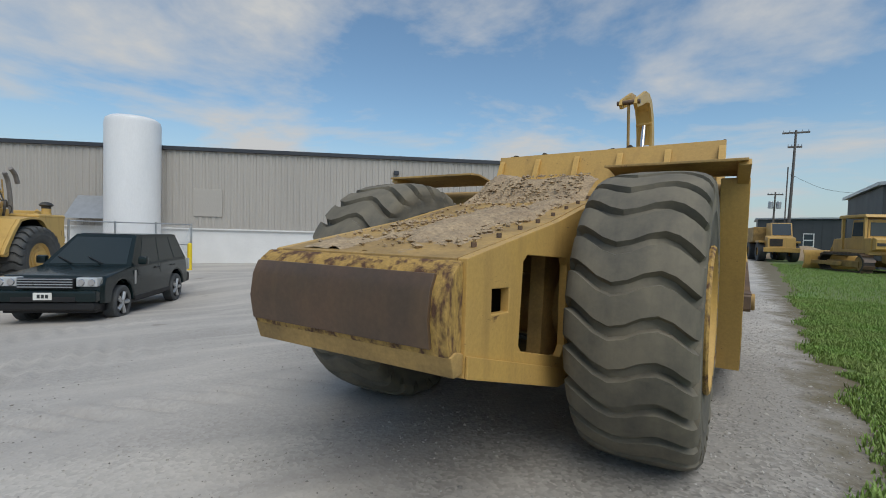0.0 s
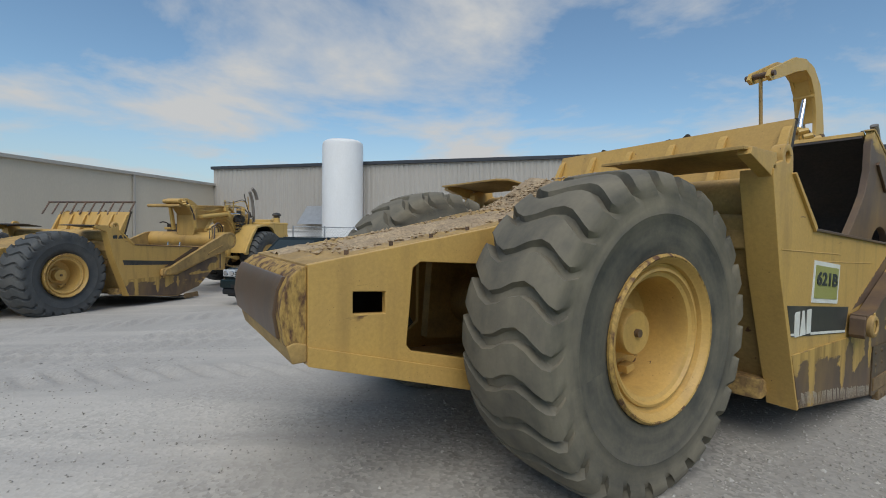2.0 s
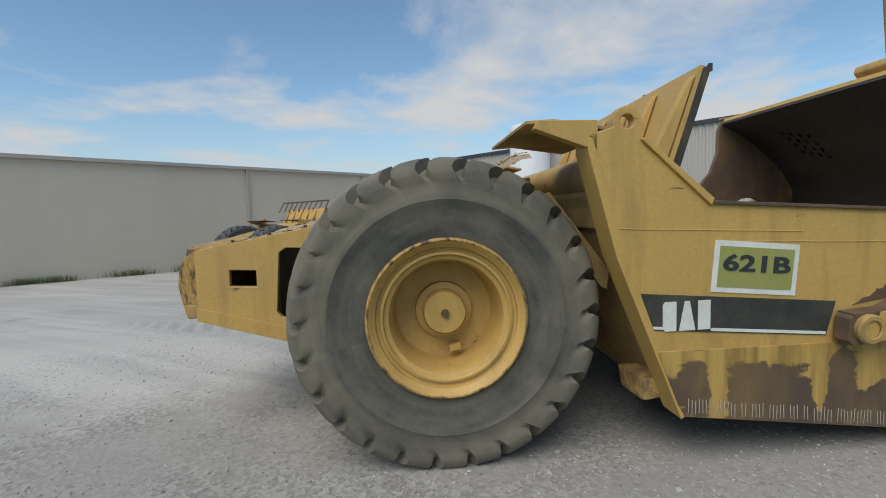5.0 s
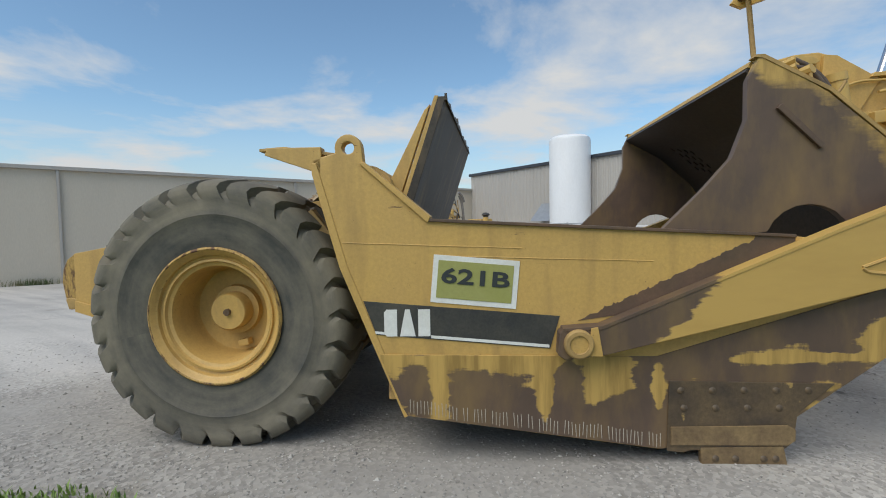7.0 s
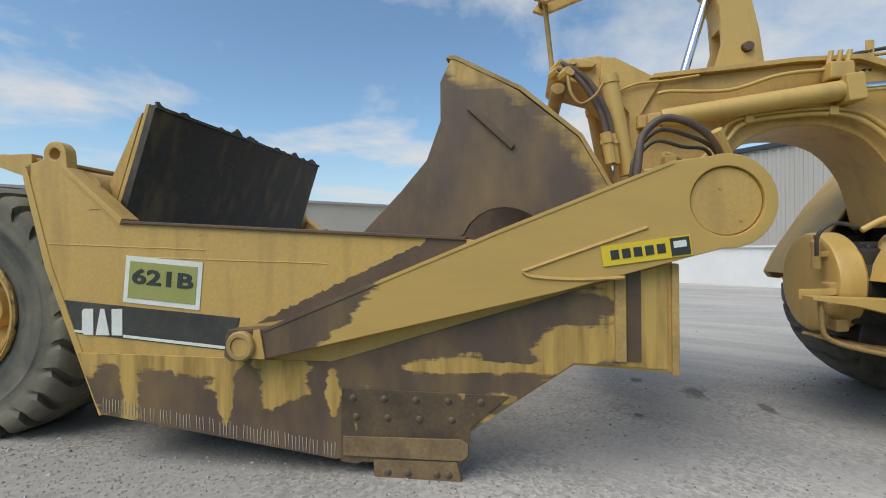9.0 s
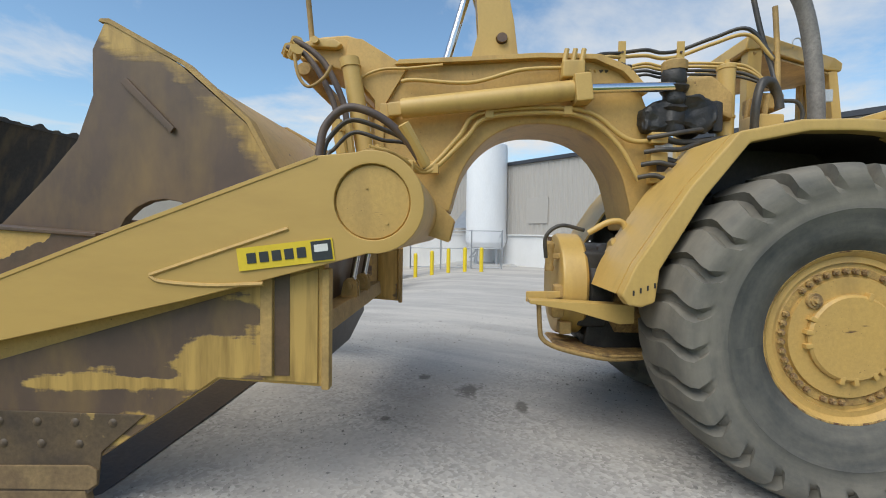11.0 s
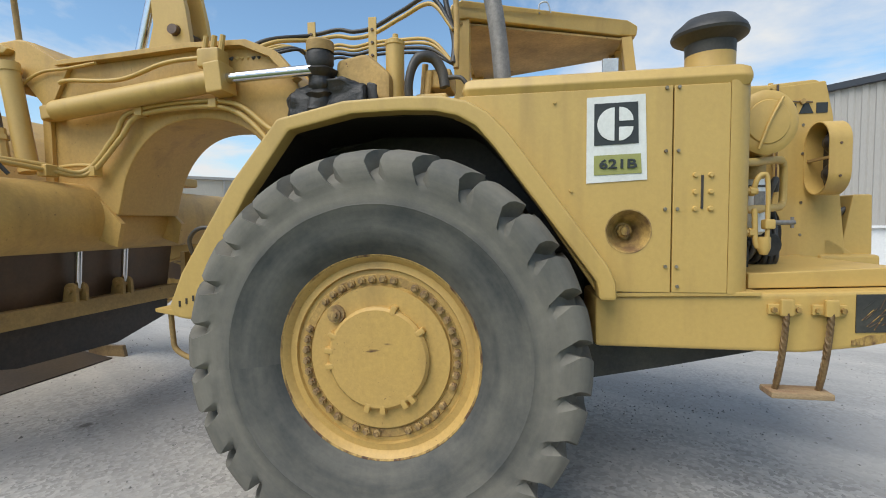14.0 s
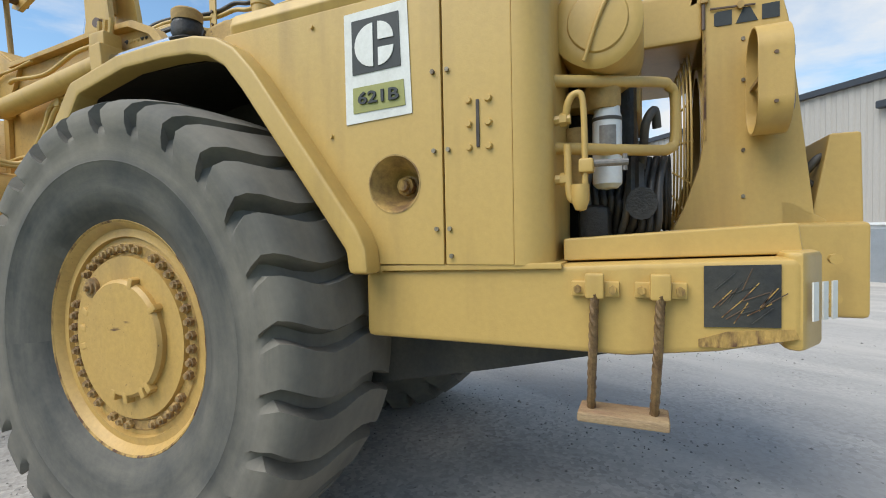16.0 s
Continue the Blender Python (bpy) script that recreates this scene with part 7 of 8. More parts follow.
def spoil():
    xs, ys = np.linspace(-0.56, 0.50, 60), np.linspace(-1.70, 0.80, 120)
    verts, keep = [], {}
    for j, y in enumerate(ys):
        for i, x in enumerate(xs):
            n = noise.fractal((x * 3.2, y * 2.4, 1.5), 1.0, 2.0, 5)
            heap = 0.20 * math.exp(-((y - 0.75) / 0.35) ** 2) + 0.05 * math.exp(-((x - 0.1) / 0.3) ** 2 - ((y + 0.7) / 0.45) ** 2)
            h = heap + 0.045 * n - 0.006 - 0.05 * max(0, abs(x + 0.03) - 0.44) / 0.12
            verts.append((x, y, deck_height(x, y) + h + 0.008 * noise.noise((x * 25, y * 25, 0))))
            keep[i, j] = h > -0.012
    faces = []
    w = len(xs)
    for j in range(len(ys) - 1):
        for i in range(w - 1):
            if keep[i, j] or keep[i + 1, j] or keep[i, j + 1]:
                faces.append((j * w + i, j * w + i + 1, (j + 1) * w + i + 1, (j + 1) * w + i))
    me = bpy.data.meshes.new("spoil")
    me.from_pydata(verts, [], faces)
    me.shade_smooth()
    me.materials.append(M["dirt"])
    return tagged(new("spoil", me), "dry brown soil and rubble lying on the scraper deck", "soil", kind="stuff")


def scatter(name, spots, material, label, category, kind="stuff"):
    """Many small stones, each a squashed, uneven octahedron: spots are (x, y, z, size)."""
    base = np.array([(1, 0, 0), (-1, 0, 0), (0, 1, 0), (0, -1, 0), (0, 0, 1), (0, 0, -1)], float)
    tri = np.array([(0, 2, 4), (2, 1, 4), (1, 3, 4), (3, 0, 4), (2, 0, 5), (1, 2, 5), (3, 1, 5), (0, 3, 5)])
    rg = np.random.default_rng(7)
    n = len(spots)
    sp = np.array(spots)
    v = base[None] * (1 + rg.uniform(-0.35, 0.35, (n, 6, 1))) * sp[:, None, 3:4] * rg.uniform(0.6, 1.2, (n, 1, 3)) * np.array([1, 1, 0.65])
    a = rg.uniform(0, 6.28, n)
    c, s_ = np.cos(a)[:, None], np.sin(a)[:, None]
    x, y = v[:, :, 0].copy(), v[:, :, 1].copy()
    v[:, :, 0], v[:, :, 1] = x * c - y * s_, x * s_ + y * c
    v += sp[:, None, :3]
    f = (tri[None] + 6 * np.arange(n)[:, None, None]).reshape(-1, 3)
    me = bpy.data.meshes.new(name)
    me.from_pydata(v.reshape(-1, 3).tolist(), [], f.tolist())
    me.materials.append(M[material])
    return tagged(new(name, me), label, category, kind=kind)


spoil()
rubble = []
for _ in range(900):
    x, y = random.uniform(-0.5, 0.45), random.choice((random.uniform(-1.6, 0.75), random.gauss(-0.7, 0.35), random.gauss(0.5, 0.2)))
    if -1.68 < y < 0.8:
        rubble.append((x, y, deck_height(x, y) + 0.012 + 0.2 * math.exp(-((y - 0.75) / 0.35) ** 2), random.uniform(0.006, 0.026)))
scatter("deck_rubble", rubble, "dirt", "small brown stones strewn over the scraper deck", "rubble")

pebbles = []
rg = random.Random(4)
for _ in range(75000):
    x = rg.uniform(-4.5, 2.9)
    y = rg.uniform(-4.5, 12.0)
    ridge = math.exp(-((x - 1.75) / 0.42) ** 2)
    patchy = max(0.0, noise.noise((x * 0.7, y * 0.5, 2.0)) + 0.1)
    if rg.random() < (0.12 if x > -1.2 else 0.03) + (0.5 if x > -1.2 else 0.25) * patchy + 0.75 * ridge:
        pebbles.append((x, y, ground_relief(x, y) + 0.002, rg.uniform(0.004, 0.011) * (1.9 if rg.random() < 0.05 else 1)))
scatter("gravel", pebbles, "stone", "loose grey crushed stone on the yard", "gravel")


def grass_field(name, count, x_of, y_of, height, material, label, seed):
    rg = np.random.default_rng(seed)
    verts, faces = [], []
    for _ in range(count):
        y = y_of(rg)
        x = x_of(rg, y)
        z = ground_relief(x, y) - 0.004 if x < 12 and y < 40 else ground_at(x, y)
        h = height * rg.uniform(0.5, 1.3)
        a = rg.uniform(0, 6.283)
        w = 0.006 + 0.004 * rg.random()
        dx, dy = math.cos(a), math.sin(a)
        lean = rg.uniform(0.1, 0.7) * h
        b = len(verts)
        verts += [(x - w * dy, y + w * dx, z), (x + w * dy, y - w * dx, z), (x + lean * 0.35 * dx + w * 0.7 * dy, y + lean * 0.35 * dy - w * 0.7 * dx, z + h * 0.6),
                  (x + lean * 0.35 * dx - w * 0.7 * dy, y + lean * 0.35 * dy + w * 0.7 * dx, z + h * 0.6), (x + lean * dx, y + lean * dy, z + h)]
        faces += [(b, b + 1, b + 2, b + 3), (b + 3, b + 2, b + 4)]
    me = bpy.data.meshes.new(name)
    me.from_pydata(verts, [], faces)
    me.materials.append(M[material])
    return tagged(new(name, me), label, "grass", kind="stuff")


def clump_ok(x, y):
    return noise.noise((x * 0.8, y * 0.8, 9)) + 0.5 * noise.noise((x * 2.7, y * 2.7, 3))


def edge_x(rg, y):
    while True:
        x = grass_edge(y) + abs(rg.normal(0, 1)) * 1.2 + rg.uniform(-0.15, 0.1)
        if clump_ok(x, y) > -0.55 + 0.9 * max(0, 0.35 - (x - grass_edge(y))):
            return x


grass_field("lawn_grass", 95000, edge_x, lambda rg: -3 + 15 * rg.random() ** 1.1, 0.055, "leaf", "rough mown green grass beside the gravel lane", 3)
grass_field("lawn_grass", 60000, lambda rg, y: grass_edge(y) + 9 * rg.random(), lambda rg: 5 + 31 * rg.random(), 0.08, "leaf", "green verge running on to the far yard", 5)
grass_field("wall_weeds", 2200, lambda rg, y: -28.45 + (-0.5 - y) * 0.98 + abs(rg.normal(0, 0.12)), lambda rg: rg.choice((-16.2, -14.6, -13.9, -12.1, -10.4, -9.8, -7.3, -5.6)) + rg.normal(0, 0.28), 0.26, "weed", "tall weeds along the tan wall", 10)


def verge():
    """The grass's own soil, a thin green mat under the blades."""
    xs = [0, 0.25, 0.6, 1.2, 2.5, 6, 15, 40, 120]
    ys = list(np.arange(-8, 40, 0.4)) + [60, 100, 200, 400]
    verts = [(grass_edge(y) + x, y, ground_relief(grass_edge(y) + x, y) + 0.006 - (0.02 if x == 0 else 0)) for y in ys for x in xs]
    w = len(xs)
    me = bpy.data.meshes.new("verge")
    me.from_pydata(verts, [], [(j * w + i, j * w + i + 1, (j + 1) * w + i + 1, (j + 1) * w + i) for j in range(len(ys) - 1) for i in range(w - 1)])
    me.materials.append(shade("turf", (0.115, 0.19, 0.045), 0.9, second=(0.15, 0.15, 0.07), scale=1.1, amount=0.8, fine=30, fine_amount=0.35, bump=0.8))
    return tagged(new("verge", me), "green turf verge with bare earthy patches", "grass", kind="structure")


verge()

# ---- parked four-wheel-drive car ----


def car(at):
    c = thing("parked_car", at, "dark green four-wheel-drive car parked on gravel", "car")
    outline = [(2.34, 0.45), (2.36, 0.62), (2.33, 0.86), (2.20, 1.00), (0.98, 1.13), (-2.28, 1.17), (-2.37, 1.08), (-2.42, 0.62), (-2.36, 0.45)]
    outline += [(-1.90, 0.42)] + arc(-1.44, 0.40, 0.46, 180, 0, 10)[1:-1] + [(-0.98, 0.36), (0.98, 0.36)] + arc(1.44, 0.40, 0.46, 180, 0, 10)[1:-1] + [(1.90, 0.42)]
    b = slab(outline, -0.95, 0.95, w=0.07)
    for v in b.verts:
        if v.co.z > 0.8:
            v.co.x *= 1 - 0.05 * (v.co.z - 0.8) / 0.37
        if abs(v.co.y) > 1.9:
            v.co.y -= math.copysign(0.16 * (abs(v.co.x) / 0.95) ** 3 * min(1.0, (abs(v.co.y) - 1.9) / 0.3), v.co.y)
    part("body", b, "car_paint", c, "glossy dark green body")
    lo = [Vector(p) for p in ((-0.89, 0.98, 1.10), (0.89, 0.98, 1.10), (0.88, -2.26, 1.13), (-0.88, -2.26, 1.13))]
    hi = [Vector(p) for p in ((-0.64, 0.16, 1.80), (0.64, 0.16, 1.80), (0.66, -2.04, 1.80), (-0.66, -2.04, 1.80))]
    s = bmesh.new()
    vl, vh = [s.verts.new(p) for p in lo], [s.verts.new(p) for p in hi]
    for k in range(4):
        s.faces.new((vl[k], vl[(k + 1) % 4], vh[(k + 1) % 4], vh[k]))
    s.faces.new(vh)
    s.faces.new(vl[::-1])
    bevel(s, 0.09, seg=4)
    part("cabin", s, "car_paint", c)
    middle = Vector((0, -0.6, 1.4))
    for side, spans in ((0, ((0.06, 0.94),)), (1, ((0.13, 0.42), (0.45, 0.73), (0.76, 0.95))), (2, ((0.08, 0.92),)), (3, ((0.05, 0.24), (0.27, 0.55), (0.58, 0.87)))):
        p0, p1, q0, q1 = lo[side], lo[(side + 1) % 4], hi[side], hi[(side + 1) % 4]
        out = (p1 - p0).cross(q0 - p0).normalized()
        out = out if out.dot(p0 - middle) > 0 else -out
        for u0, u1 in spans:
            g = bmesh.new()
            ring = [(p0.lerp(p1, u)).lerp(q0.lerp(q1, u), v) for u, v in ((u0, 0.08), (u1, 0.08), (u1, 0.90), (u0, 0.90))]
            a = [g.verts.new(p + out * 0.006) for p in ring]
            bq = [g.verts.new(p - out * 0.01) for p in ring]
            g.faces.new(a)
            for k in range(4):
                g.faces.new((a[k], bq[k], bq[(k + 1) % 4], a[(k + 1) % 4]))
            part("windscreen" if side == 0 else "car_window", g, "car_glass", c, "dark tinted glass", 0)
    part("roof_rail", box(-0.66, 0.66, -1.9, -0.05, 1.795, 1.815, 0.008), "car_paint", c)
    for sx in (-1, 1):
        part("mirror", box(*sorted((sx * 0.93, sx * 1.12)), 0.62, 0.78, 1.14, 1.32, 0.04), "car_paint", c)
        part("sill", box(*sorted((sx * 0.90, sx * 0.965)), -0.95, 0.95, 0.36, 0.46, 0.02), "car_trim", c)
        part("wing_vent", box(*sorted((sx * 0.94, sx * 0.952)), 0.86, 0.94, 0.72, 1.02, 0.004), "alloy", c)
        for y in (-0.35, -1.3):
            part("door_handle", box(*sorted((sx * 0.94, sx * 0.965)), y, y + 0.2, 1.0, 1.03, 0.008), "car_trim", c)
        for y in (-0.43, 0.72):
            part("door_gap", box(*sorted((sx * 0.938, sx * 0.943)), y, y + 0.012, 0.48, 1.12), "car_trim", c)
        hl = part("headlight", box(*sorted((sx * 0.50, sx * 0.88)), 2.08, 2.30, 0.80, 0.985, 0.03), "lamp_glass", c)
        for x in (0.60, 0.78):
            part("lens", lathe([(0.0, 0.02), (0.06, 0.02), (0.07, 0.0)], 16, axis="y", at=(sx * x, 2.295, 0.89), close=False), "chrome", hl)
        part("fog_lamp", lathe([(0.0, 0.02), (0.05, 0.02), (0.055, 0.0)], 14, axis="y", at=(sx * 0.62, 2.36, 0.58), close=False), "lamp_glass", c)
        part("tail_lamp", box(*sorted((sx * 0.80, sx * 0.945)), -2.40, -2.33, 0.80, 1.12, 0.015), "lamp_glass", c)
        for y in (1.44, -1.44):
            w = new("wheel")
            w.parent = c
            w.matrix_local = pose(sx * 0.83, y, 0.375) @ (Matrix.Identity(4) if sx > 0 else pose(0, 0, 0, 0, 0, 180))
            part("tyre", lathe([(0.24, -0.12), (0.33, -0.125), (0.37, -0.10), (0.375, 0.0), (0.37, 0.10), (0.33, 0.125), (0.25, 0.115), (0.24, 0.09)], 36, close=False), "rubber_clean", w)
            part("rim", lathe([(0.25, 0.10), (0.24, 0.11), (0.225, 0.09), (0.215, 0.03), (0.0, 0.02)], 32, close=False), "car_trim", w)
            for k in range(5):
                a = 2 * math.pi * k / 5
                part("spoke", rod((0.10, 0.05 * math.cos(a), 0.05 * math.sin(a)), (0.095, 0.23 * math.cos(a), 0.23 * math.sin(a)), 0.036, 0.05, segs=8), "alloy", w)
            part("hub_cap", lathe([(0.0, 0.125), (0.05, 0.12), (0.06, 0.09)], 16, close=False), "alloy", w)
    part("grille", box(-0.48, 0.48, 2.24, 2.34, 0.76, 0.97, 0.015), "car_trim", c)
    for k in range(4):
        part("grille_bar", box(-0.47, 0.47, 2.33, 2.355, 0.79 + 0.05 * k, 0.81 + 0.05 * k, 0.006), "alloy", c)
    part("bumper", box(-0.90, 0.90, 2.10, 2.40, 0.50, 0.74, 0.06), "car_paint", c)
    part("lower_grille", box(-0.55, 0.55, 2.2, 2.405, 0.52, 0.62, 0.01), "car_trim", c)
    part("skid", box(-0.86, 0.86, 2.05, 2.36, 0.34, 0.51, 0.05), "car_trim", c)
    np_ = part("number_plate", box(-0.16, 0.16, 2.405, 2.42, 0.56, 0.70, 0.006), "white", c, "small white plate")
    for k in range(3):
        part("bar", box(-0.10 + 0.07 * k, -0.05 + 0.07 * k, 2.42, 2.423, 0.595, 0.665), "ink", np_)
    part("rear_bumper", box(-0.92, 0.92, -2.48, -2.28, 0.45, 0.72, 0.05), "car_trim", c)
    part("underbody", box(-0.8, 0.8, -2.2, 2.2, 0.28, 0.45), "car_trim", c)
    for x in (-0.3, 0.3):
        part("wiper", rod((x, 0.97, 1.17), (x + 0.35, 0.80, 1.30), 0.012), "car_trim", c)
    return c


CAR_A = radians(-137.5)
car_x, car_y = -10.4, 1.32
car(pose(car_x, car_y, ground_at(car_x, car_y) + 0.01, 0, 0, math.degrees(CAR_A)) @ Matrix.Scale(0.94, 4))

# ---- dozer, hauler, poles and sheds beyond ----


def dozer(at):
    d = thing("bulldozer", at, "old yellow crawler dozer parked on the grass", "bulldozer")
    for x in (-0.95, 0.95):
        loop = arc(1.25, 0.5, 0.5, -90, 90, 8) + arc(-1.25, 0.5, 0.5, 90, 270, 8)
        inner = [arc(1.25, 0.5, 0.40, 90, -90, 8) + arc(-1.25, 0.5, 0.40, 270, 90, 8)]
        tr = part("track", slab(loop, x - 0.25, x + 0.25, holes=inner), "steel_dark", d, "steel crawler track")
        first = None
        for k in range(26):
            u = k / 26 * (5.0 + 2 * math.pi * 0.5)
            if u < 2.5:
                p, a = (1.25 - u, 1.0), 0
            elif u < 2.5 + 1.571:
                q = (u - 2.5) / 0.5
                p, a = (-1.25 - 0.5 * math.sin(q), 0.5 + 0.5 * math.cos(q)), q
            elif u < 5 + 1.571:
                p, a = (-1.25 + (u - 2.5 - 1.571), 0.0), math.pi
            else:
                q = (u - 5 - 1.571) / 0.5
                p, a = (1.25 + 0.5 * math.sin(q), 0.5 - 0.5 * math.cos(q)), math.pi + q
            m = pose(x, p[0], p[1], math.degrees(a))
            if first is None:
                first = part("shoe", box(-0.26, 0.26, -0.08, 0.08, -0.01, 0.05), "steel", tr)
                first.matrix_local = m
            else:
                twin(first, tr, m)
        part("sprocket", lathe([(0.0, -0.1), (0.36, -0.1), (0.36, 0.1), (0.0, 0.1)], 20, at=(x, -1.25, 0.5), close=False), "dirty_yellow", d)
        part("track_frame", box(x - 0.15, x + 0.15, -1.2, 1.2, 0.3, 0.62, 0.03), "dirty_yellow", d)
        part("push_arm", box(x * 1.35 - 0.08, x * 1.35 + 0.08, -0.2, 2.2, 0.35, 0.55, 0.02), "dirty_yellow", d)
    part("hood", slab([(0.1, 1.0), (0.1, 1.85), (1.7, 1.75), (1.78, 1.6), (1.78, 0.8)], -0.5, 0.5, w=0.04), "yellow", d)
    part("grille", box(-0.42, 0.42, 1.77, 1.80, 0.9, 1.6), "steel_dark", d)
    part("deck", box(-0.9, 0.9, -1.6, 0.3, 0.95, 1.2, 0.03), "yellow", d)
    part("seat_tank", box(-0.9, 0.9, -1.7, -1.1, 1.15, 1.8, 0.04), "yellow", d)
    part("cab", slab([(-1.1, 1.2), (-1.1, 2.75), (0.0, 2.75), (0.15, 1.2)], -0.65, 0.65, w=0.03), "yellow", d)
    for x in (-0.66, 0.66):
        part("cab_window", slab([(-0.95, 1.9), (-0.95, 2.62), (-0.1, 2.62), (-0.02, 1.9)], *sorted((x, x + math.copysign(0.012, x)))), "glass", d)
    part("windscreen", box(-0.55, 0.55, 0.02, 0.09, 1.95, 2.6), "glass", d)
    part("rear_window", box(-0.55, 0.55, -1.118, -1.098, 1.92, 2.6), "glass", d)
    part("rear_tank", slab([(-1.95, 1.25), (-1.98, 1.75), (-1.72, 1.86), (-1.70, 1.15)], -0.85, 0.85, w=0.04), "yellow", d)
    part("tank_stripe", box(-0.80, 0.80, -1.99, -1.965, 1.42, 1.56), "black", d)
    part("maker_plate", box(-0.1, 0.7, -1.998, -1.98, 1.44, 1.54), "white", d)
    part("ripper", box(-0.35, 0.35, -2.1, -1.6, 0.55, 1.0, 0.05), "dirty_yellow", d)
    part("roof", slab([(-1.4, 2.85), (-1.3, 3.0), (0.5, 3.0), (0.7, 2.85)], -0.95, 0.95, w=0.03), "yellow", d)
    for x in (-0.85, 0.85):
        for y in (-1.2, 0.4):
            part("roof_post", box(x - 0.06, x + 0.06, y - 0.06, y + 0.06, 1.2, 2.86, 0.01), "yellow", d)
    part("exhaust", rod((0.25, 1.0, 1.75), (0.25, 1.0, 2.7), 0.05), "grey_steel", d)
    part("blade", slab([(2.30, 0.05), (2.12, 0.35), (2.10, 0.75), (2.25, 1.1), (2.33, 1.1), (2.20, 0.75), (2.22, 0.35), (2.38, 0.05)], -1.7, 1.7, w=0.01), "yellow", d, "yellow dozer blade")
    for x in (-0.45, 0.45):
        part("lift_ram", rod((x, 1.7, 1.5), (x, 2.2, 0.6), 0.06), "yellow", d)
    return d


dozer(pose(6.95, 29.2, 0.0, 0, 0, 24))


def hauler(at):
    h = thing("dump_truck", at, "yellow articulated dump truck seen from the front", "dump truck")
    part("cab", slab([(0.6, 1.5), (0.6, 3.0), (1.9, 3.0), (2.2, 2.0), (2.2, 1.5)], -0.9, 0.5, w=0.05), "yellow", h)
    part("windscreen", slab([(1.93, 2.95), (2.2, 2.05), (2.215, 2.05), (1.945, 2.95)], -0.8, 0.4), "glass", h)
    part("nose", slab([(2.2, 0.95), (2.2, 2.0), (3.1, 1.85), (3.2, 0.95)], -0.9, 0.9, w=0.06), "yellow", h)
    part("grille", box(-0.05, 0.75, 3.14, 3.2, 1.2, 1.75, 0.01), "steel_dark", h)
    part("bumper", box(-1.15, 1.15, 3.1, 3.3, 0.75, 1.1, 0.04), "yellow", h)
    part("fender", box(-1.35, 1.35, 1.2, 2.5, 1.45, 1.6, 0.03), "yellow", h)
    part("chassis", box(-0.5, 0.5, -4.2, 2.6, 0.7, 1.2), "steel_dark", h)
    part("dump_body", slab([(-4.6, 2.1), (-4.2, 2.6), (0.3, 2.7), (0.1, 1.5), (-3.5, 1.3)], -1.3, 1.3, w=0.04), "dirty_yellow", h)
    for y in (1.8, -1.6, -3.2):
        for x in (-1.05, 1.05):
            w = new("wheel")
            w.parent = h
            w.matrix_local = pose(x, y, 0.75)
            part("tyre", lathe([(0.35, -0.25), (0.68, -0.27), (0.75, -0.2), (0.75, 0.2), (0.68, 0.27), (0.35, 0.25)], 28, close=False), "rubber_clean", w)
            part("rim", lathe([(0.36, 0.2), (0.3, 0.1), (0.0, 0.1)], 20, close=False), "yellow", w)
            part("rim", lathe([(0.36, -0.2), (0.3, -0.1), (0.0, -0.1)], 20, close=False), "yellow", w)
    return h


hauler(pose(3.4, 43.0, 0, 0, 0, 190))


def utility_pole(x, y, height, arms, transformer=False):
    p = thing("utility_pole", pose(x, y, 0, 0, 1.5, 0), "grey timber utility pole with cross-arms", "utility pole", "poles along the road")
    part("mast", rod((0, 0, -0.3), (0, 0, height), 0.14, 0.085, segs=12), "pole_wood", p)
    for z, w in arms:
        part("crossarm", box(-w, w, -0.06, 0.06, z - 0.07, z + 0.07, 0.01), "pole_wood", p)
        for k in (-0.9, -0.45, 0.45, 0.9):
            part("insulator", rod((k * w, 0, z + 0.07), (k * w, 0, z + 0.24), 0.05, 0.03, segs=8), "galv", p)
    if transformer:
        for k in (-0.4, 0.4):
            part("transformer", lathe([(0.0, 0.0), (0.25, 0.0), (0.27, 0.05), (0.27, 0.75), (0.2, 0.85), (0.0, 0.88)], 18, axis="z", at=(k, -0.2, height - 2.0), close=False), "galv", p)
    else:
        part("guy_pipe", rod((-0.35, 0, height * 0.72), (-0.25, 0, 0), 0.05), "pole_wood", p)
    return p


utility_pole(4.6, 46.0, 11.0, ((10.8, 0.95), (9.6, 0.5)))
utility_pole(4.3, 66.0, 7.6, ((7.3, 0.8),), True)
utility_pole(10.3, 110.0, 6.5, ((6.2, 1.0),))
wire = tagged(new("overhead_wire", None), "", "")
bpy.data.objects.remove(wire)
tagged(link("overhead_wire", hose([(4.6, 46, 7.3), (7.0, 43, 5.6), (10.5, 38, 4.7)], 0.012, 5), "hose"), "slack black overhead wire from the pole to the shed", "cable")


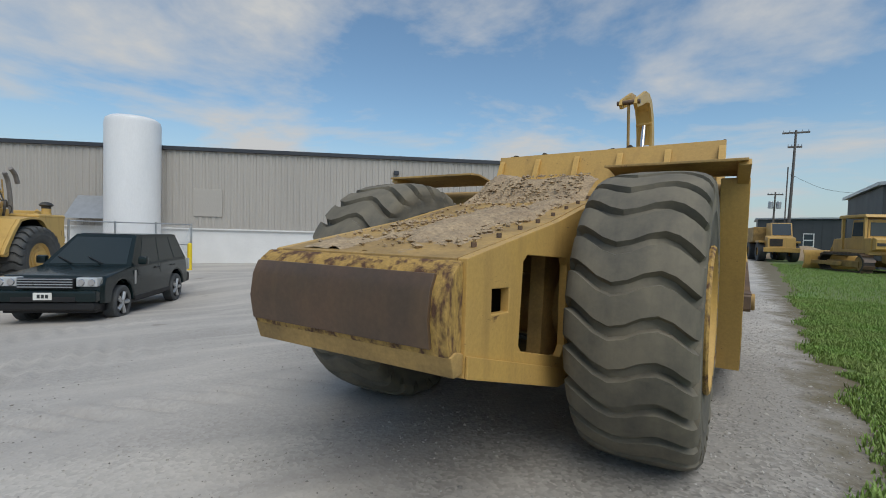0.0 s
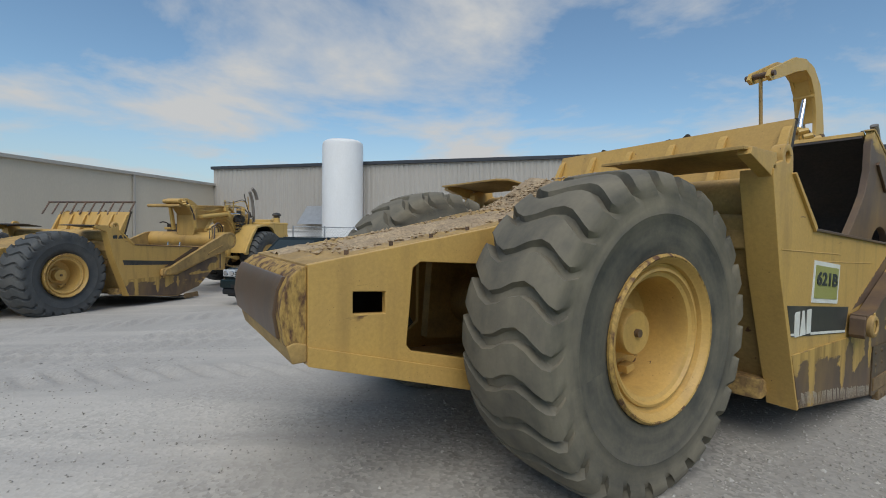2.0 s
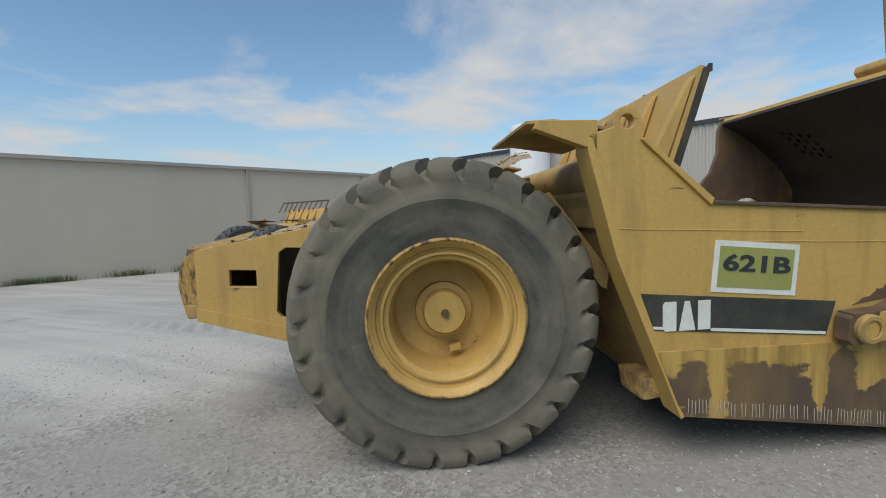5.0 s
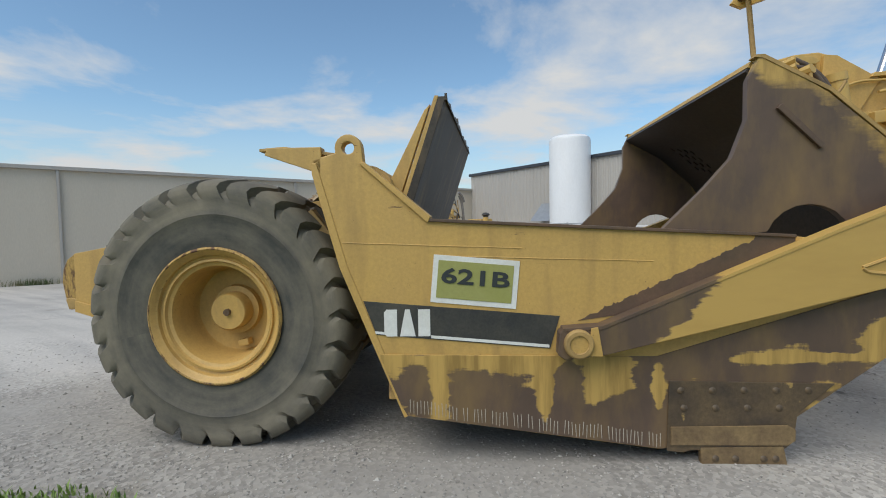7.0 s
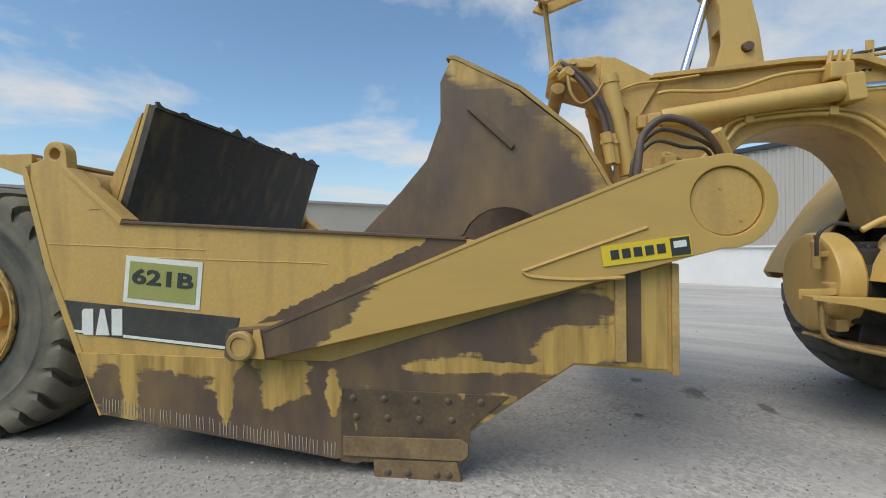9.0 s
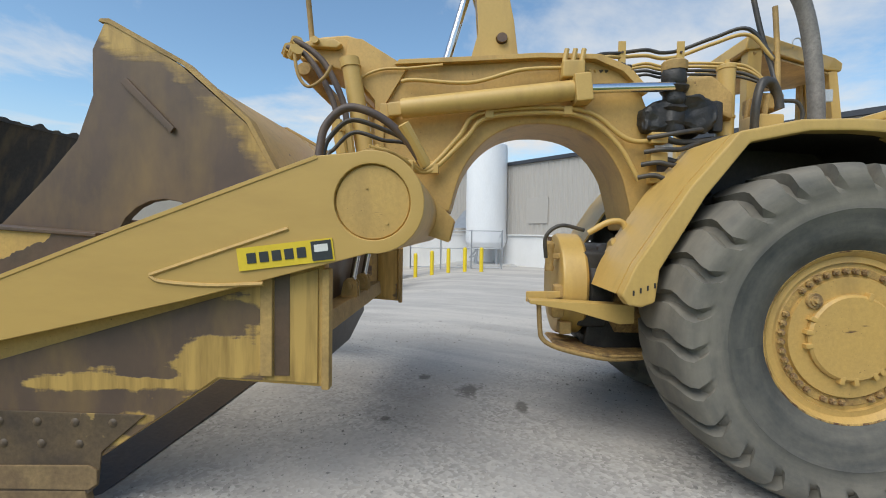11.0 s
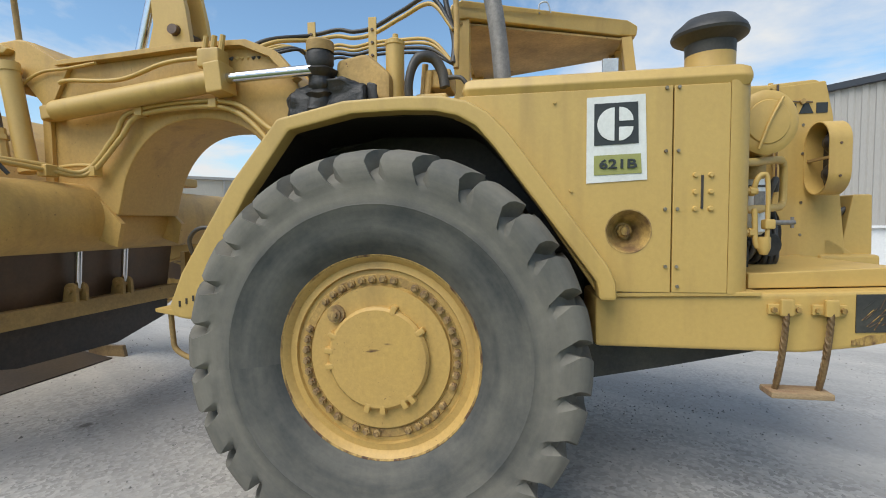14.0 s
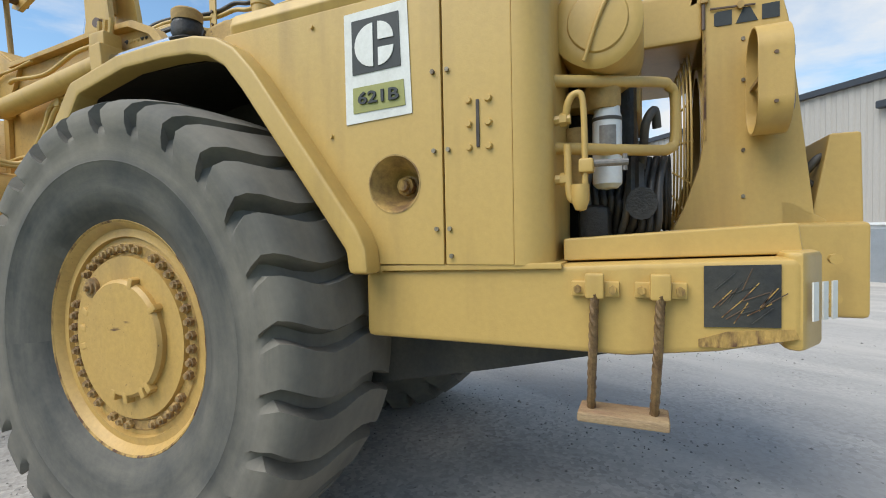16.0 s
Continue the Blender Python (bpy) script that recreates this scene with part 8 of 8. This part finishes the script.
def shed(name, x0, x1, y0, y1, h, label, windows, rise=0.4):
    t = tagged(new(name), label, "shed")
    t.matrix_world = pose(x0, y0, 0)
    w, d = x1 - x0, y1 - y0
    part("wall", box(0, w, 0, 0.2, -0.3, h), "charcoal_siding", t, "charcoal metal wall")
    part("wall", box(0, w, d - 0.2, d, -0.3, h), "charcoal_siding", t)
    for x in (0, w - 0.2):
        part("wall", box(x, x + 0.2, 0.2, d - 0.2, -0.3, h), "charcoal_siding", t)
    part("roof", slab([(-0.3, h), (w / 2, h + rise), (w + 0.3, h), (w + 0.3, h + 0.2), (w / 2, h + rise + 0.2), (-0.3, h + 0.2)], -0.3, d + 0.3, "y"), "galv", t)
    for x, z in windows:
        wd = part("window", box(x, x + 1.2, -0.03, 0.0, z, z + 1.8, 0.01), "white_wall", t, "white-framed window")
        for k in (0, 1):
            part("pane", box(x + 0.12, x + 1.08, -0.045, -0.03, z + 0.12 + 0.86 * k, z + 0.82 + 0.86 * k), "glass", wd)
    n = int(w / 1.0)
    for k in range(1, n):
        part("rib", box(k - 0.03, k + 0.03, -0.03, 0.0, -0.2, h - 0.02), "charcoal_siding", t)
    return t


shed("low_shed", 3.0, 17.5, 74, 84, 4.6, "long low charcoal metal shed with a white window", ((5.0, 1.0),), 0.1)
shed("tall_shed", 8.2, 22, 33, 44, 4.9, "charcoal metal shed with a pale roof edge", (), 0.9)


def dirt_pile(x, y, r, h):
    xs = np.linspace(-r, r, 26)
    verts = [(x + a, y + b, max(-0.05, h * (1 - math.hypot(a, b) / r) + 0.12 * noise.noise((a * 1.2, b * 1.2, 5)))) for b in xs for a in xs]
    me = bpy.data.meshes.new("soil_pile")
    me.from_pydata(verts, [], [(j * 26 + i, j * 26 + i + 1, (j + 1) * 26 + i + 1, (j + 1) * 26 + i) for j in range(25) for i in range(25)])
    me.shade_smooth()
    me.materials.append(M["dirt"])
    return tagged(new("soil_pile", me), "low heap of grey soil before the shed", "soil pile")


dirt_pile(6.2, 50, 4.0, 1.3)
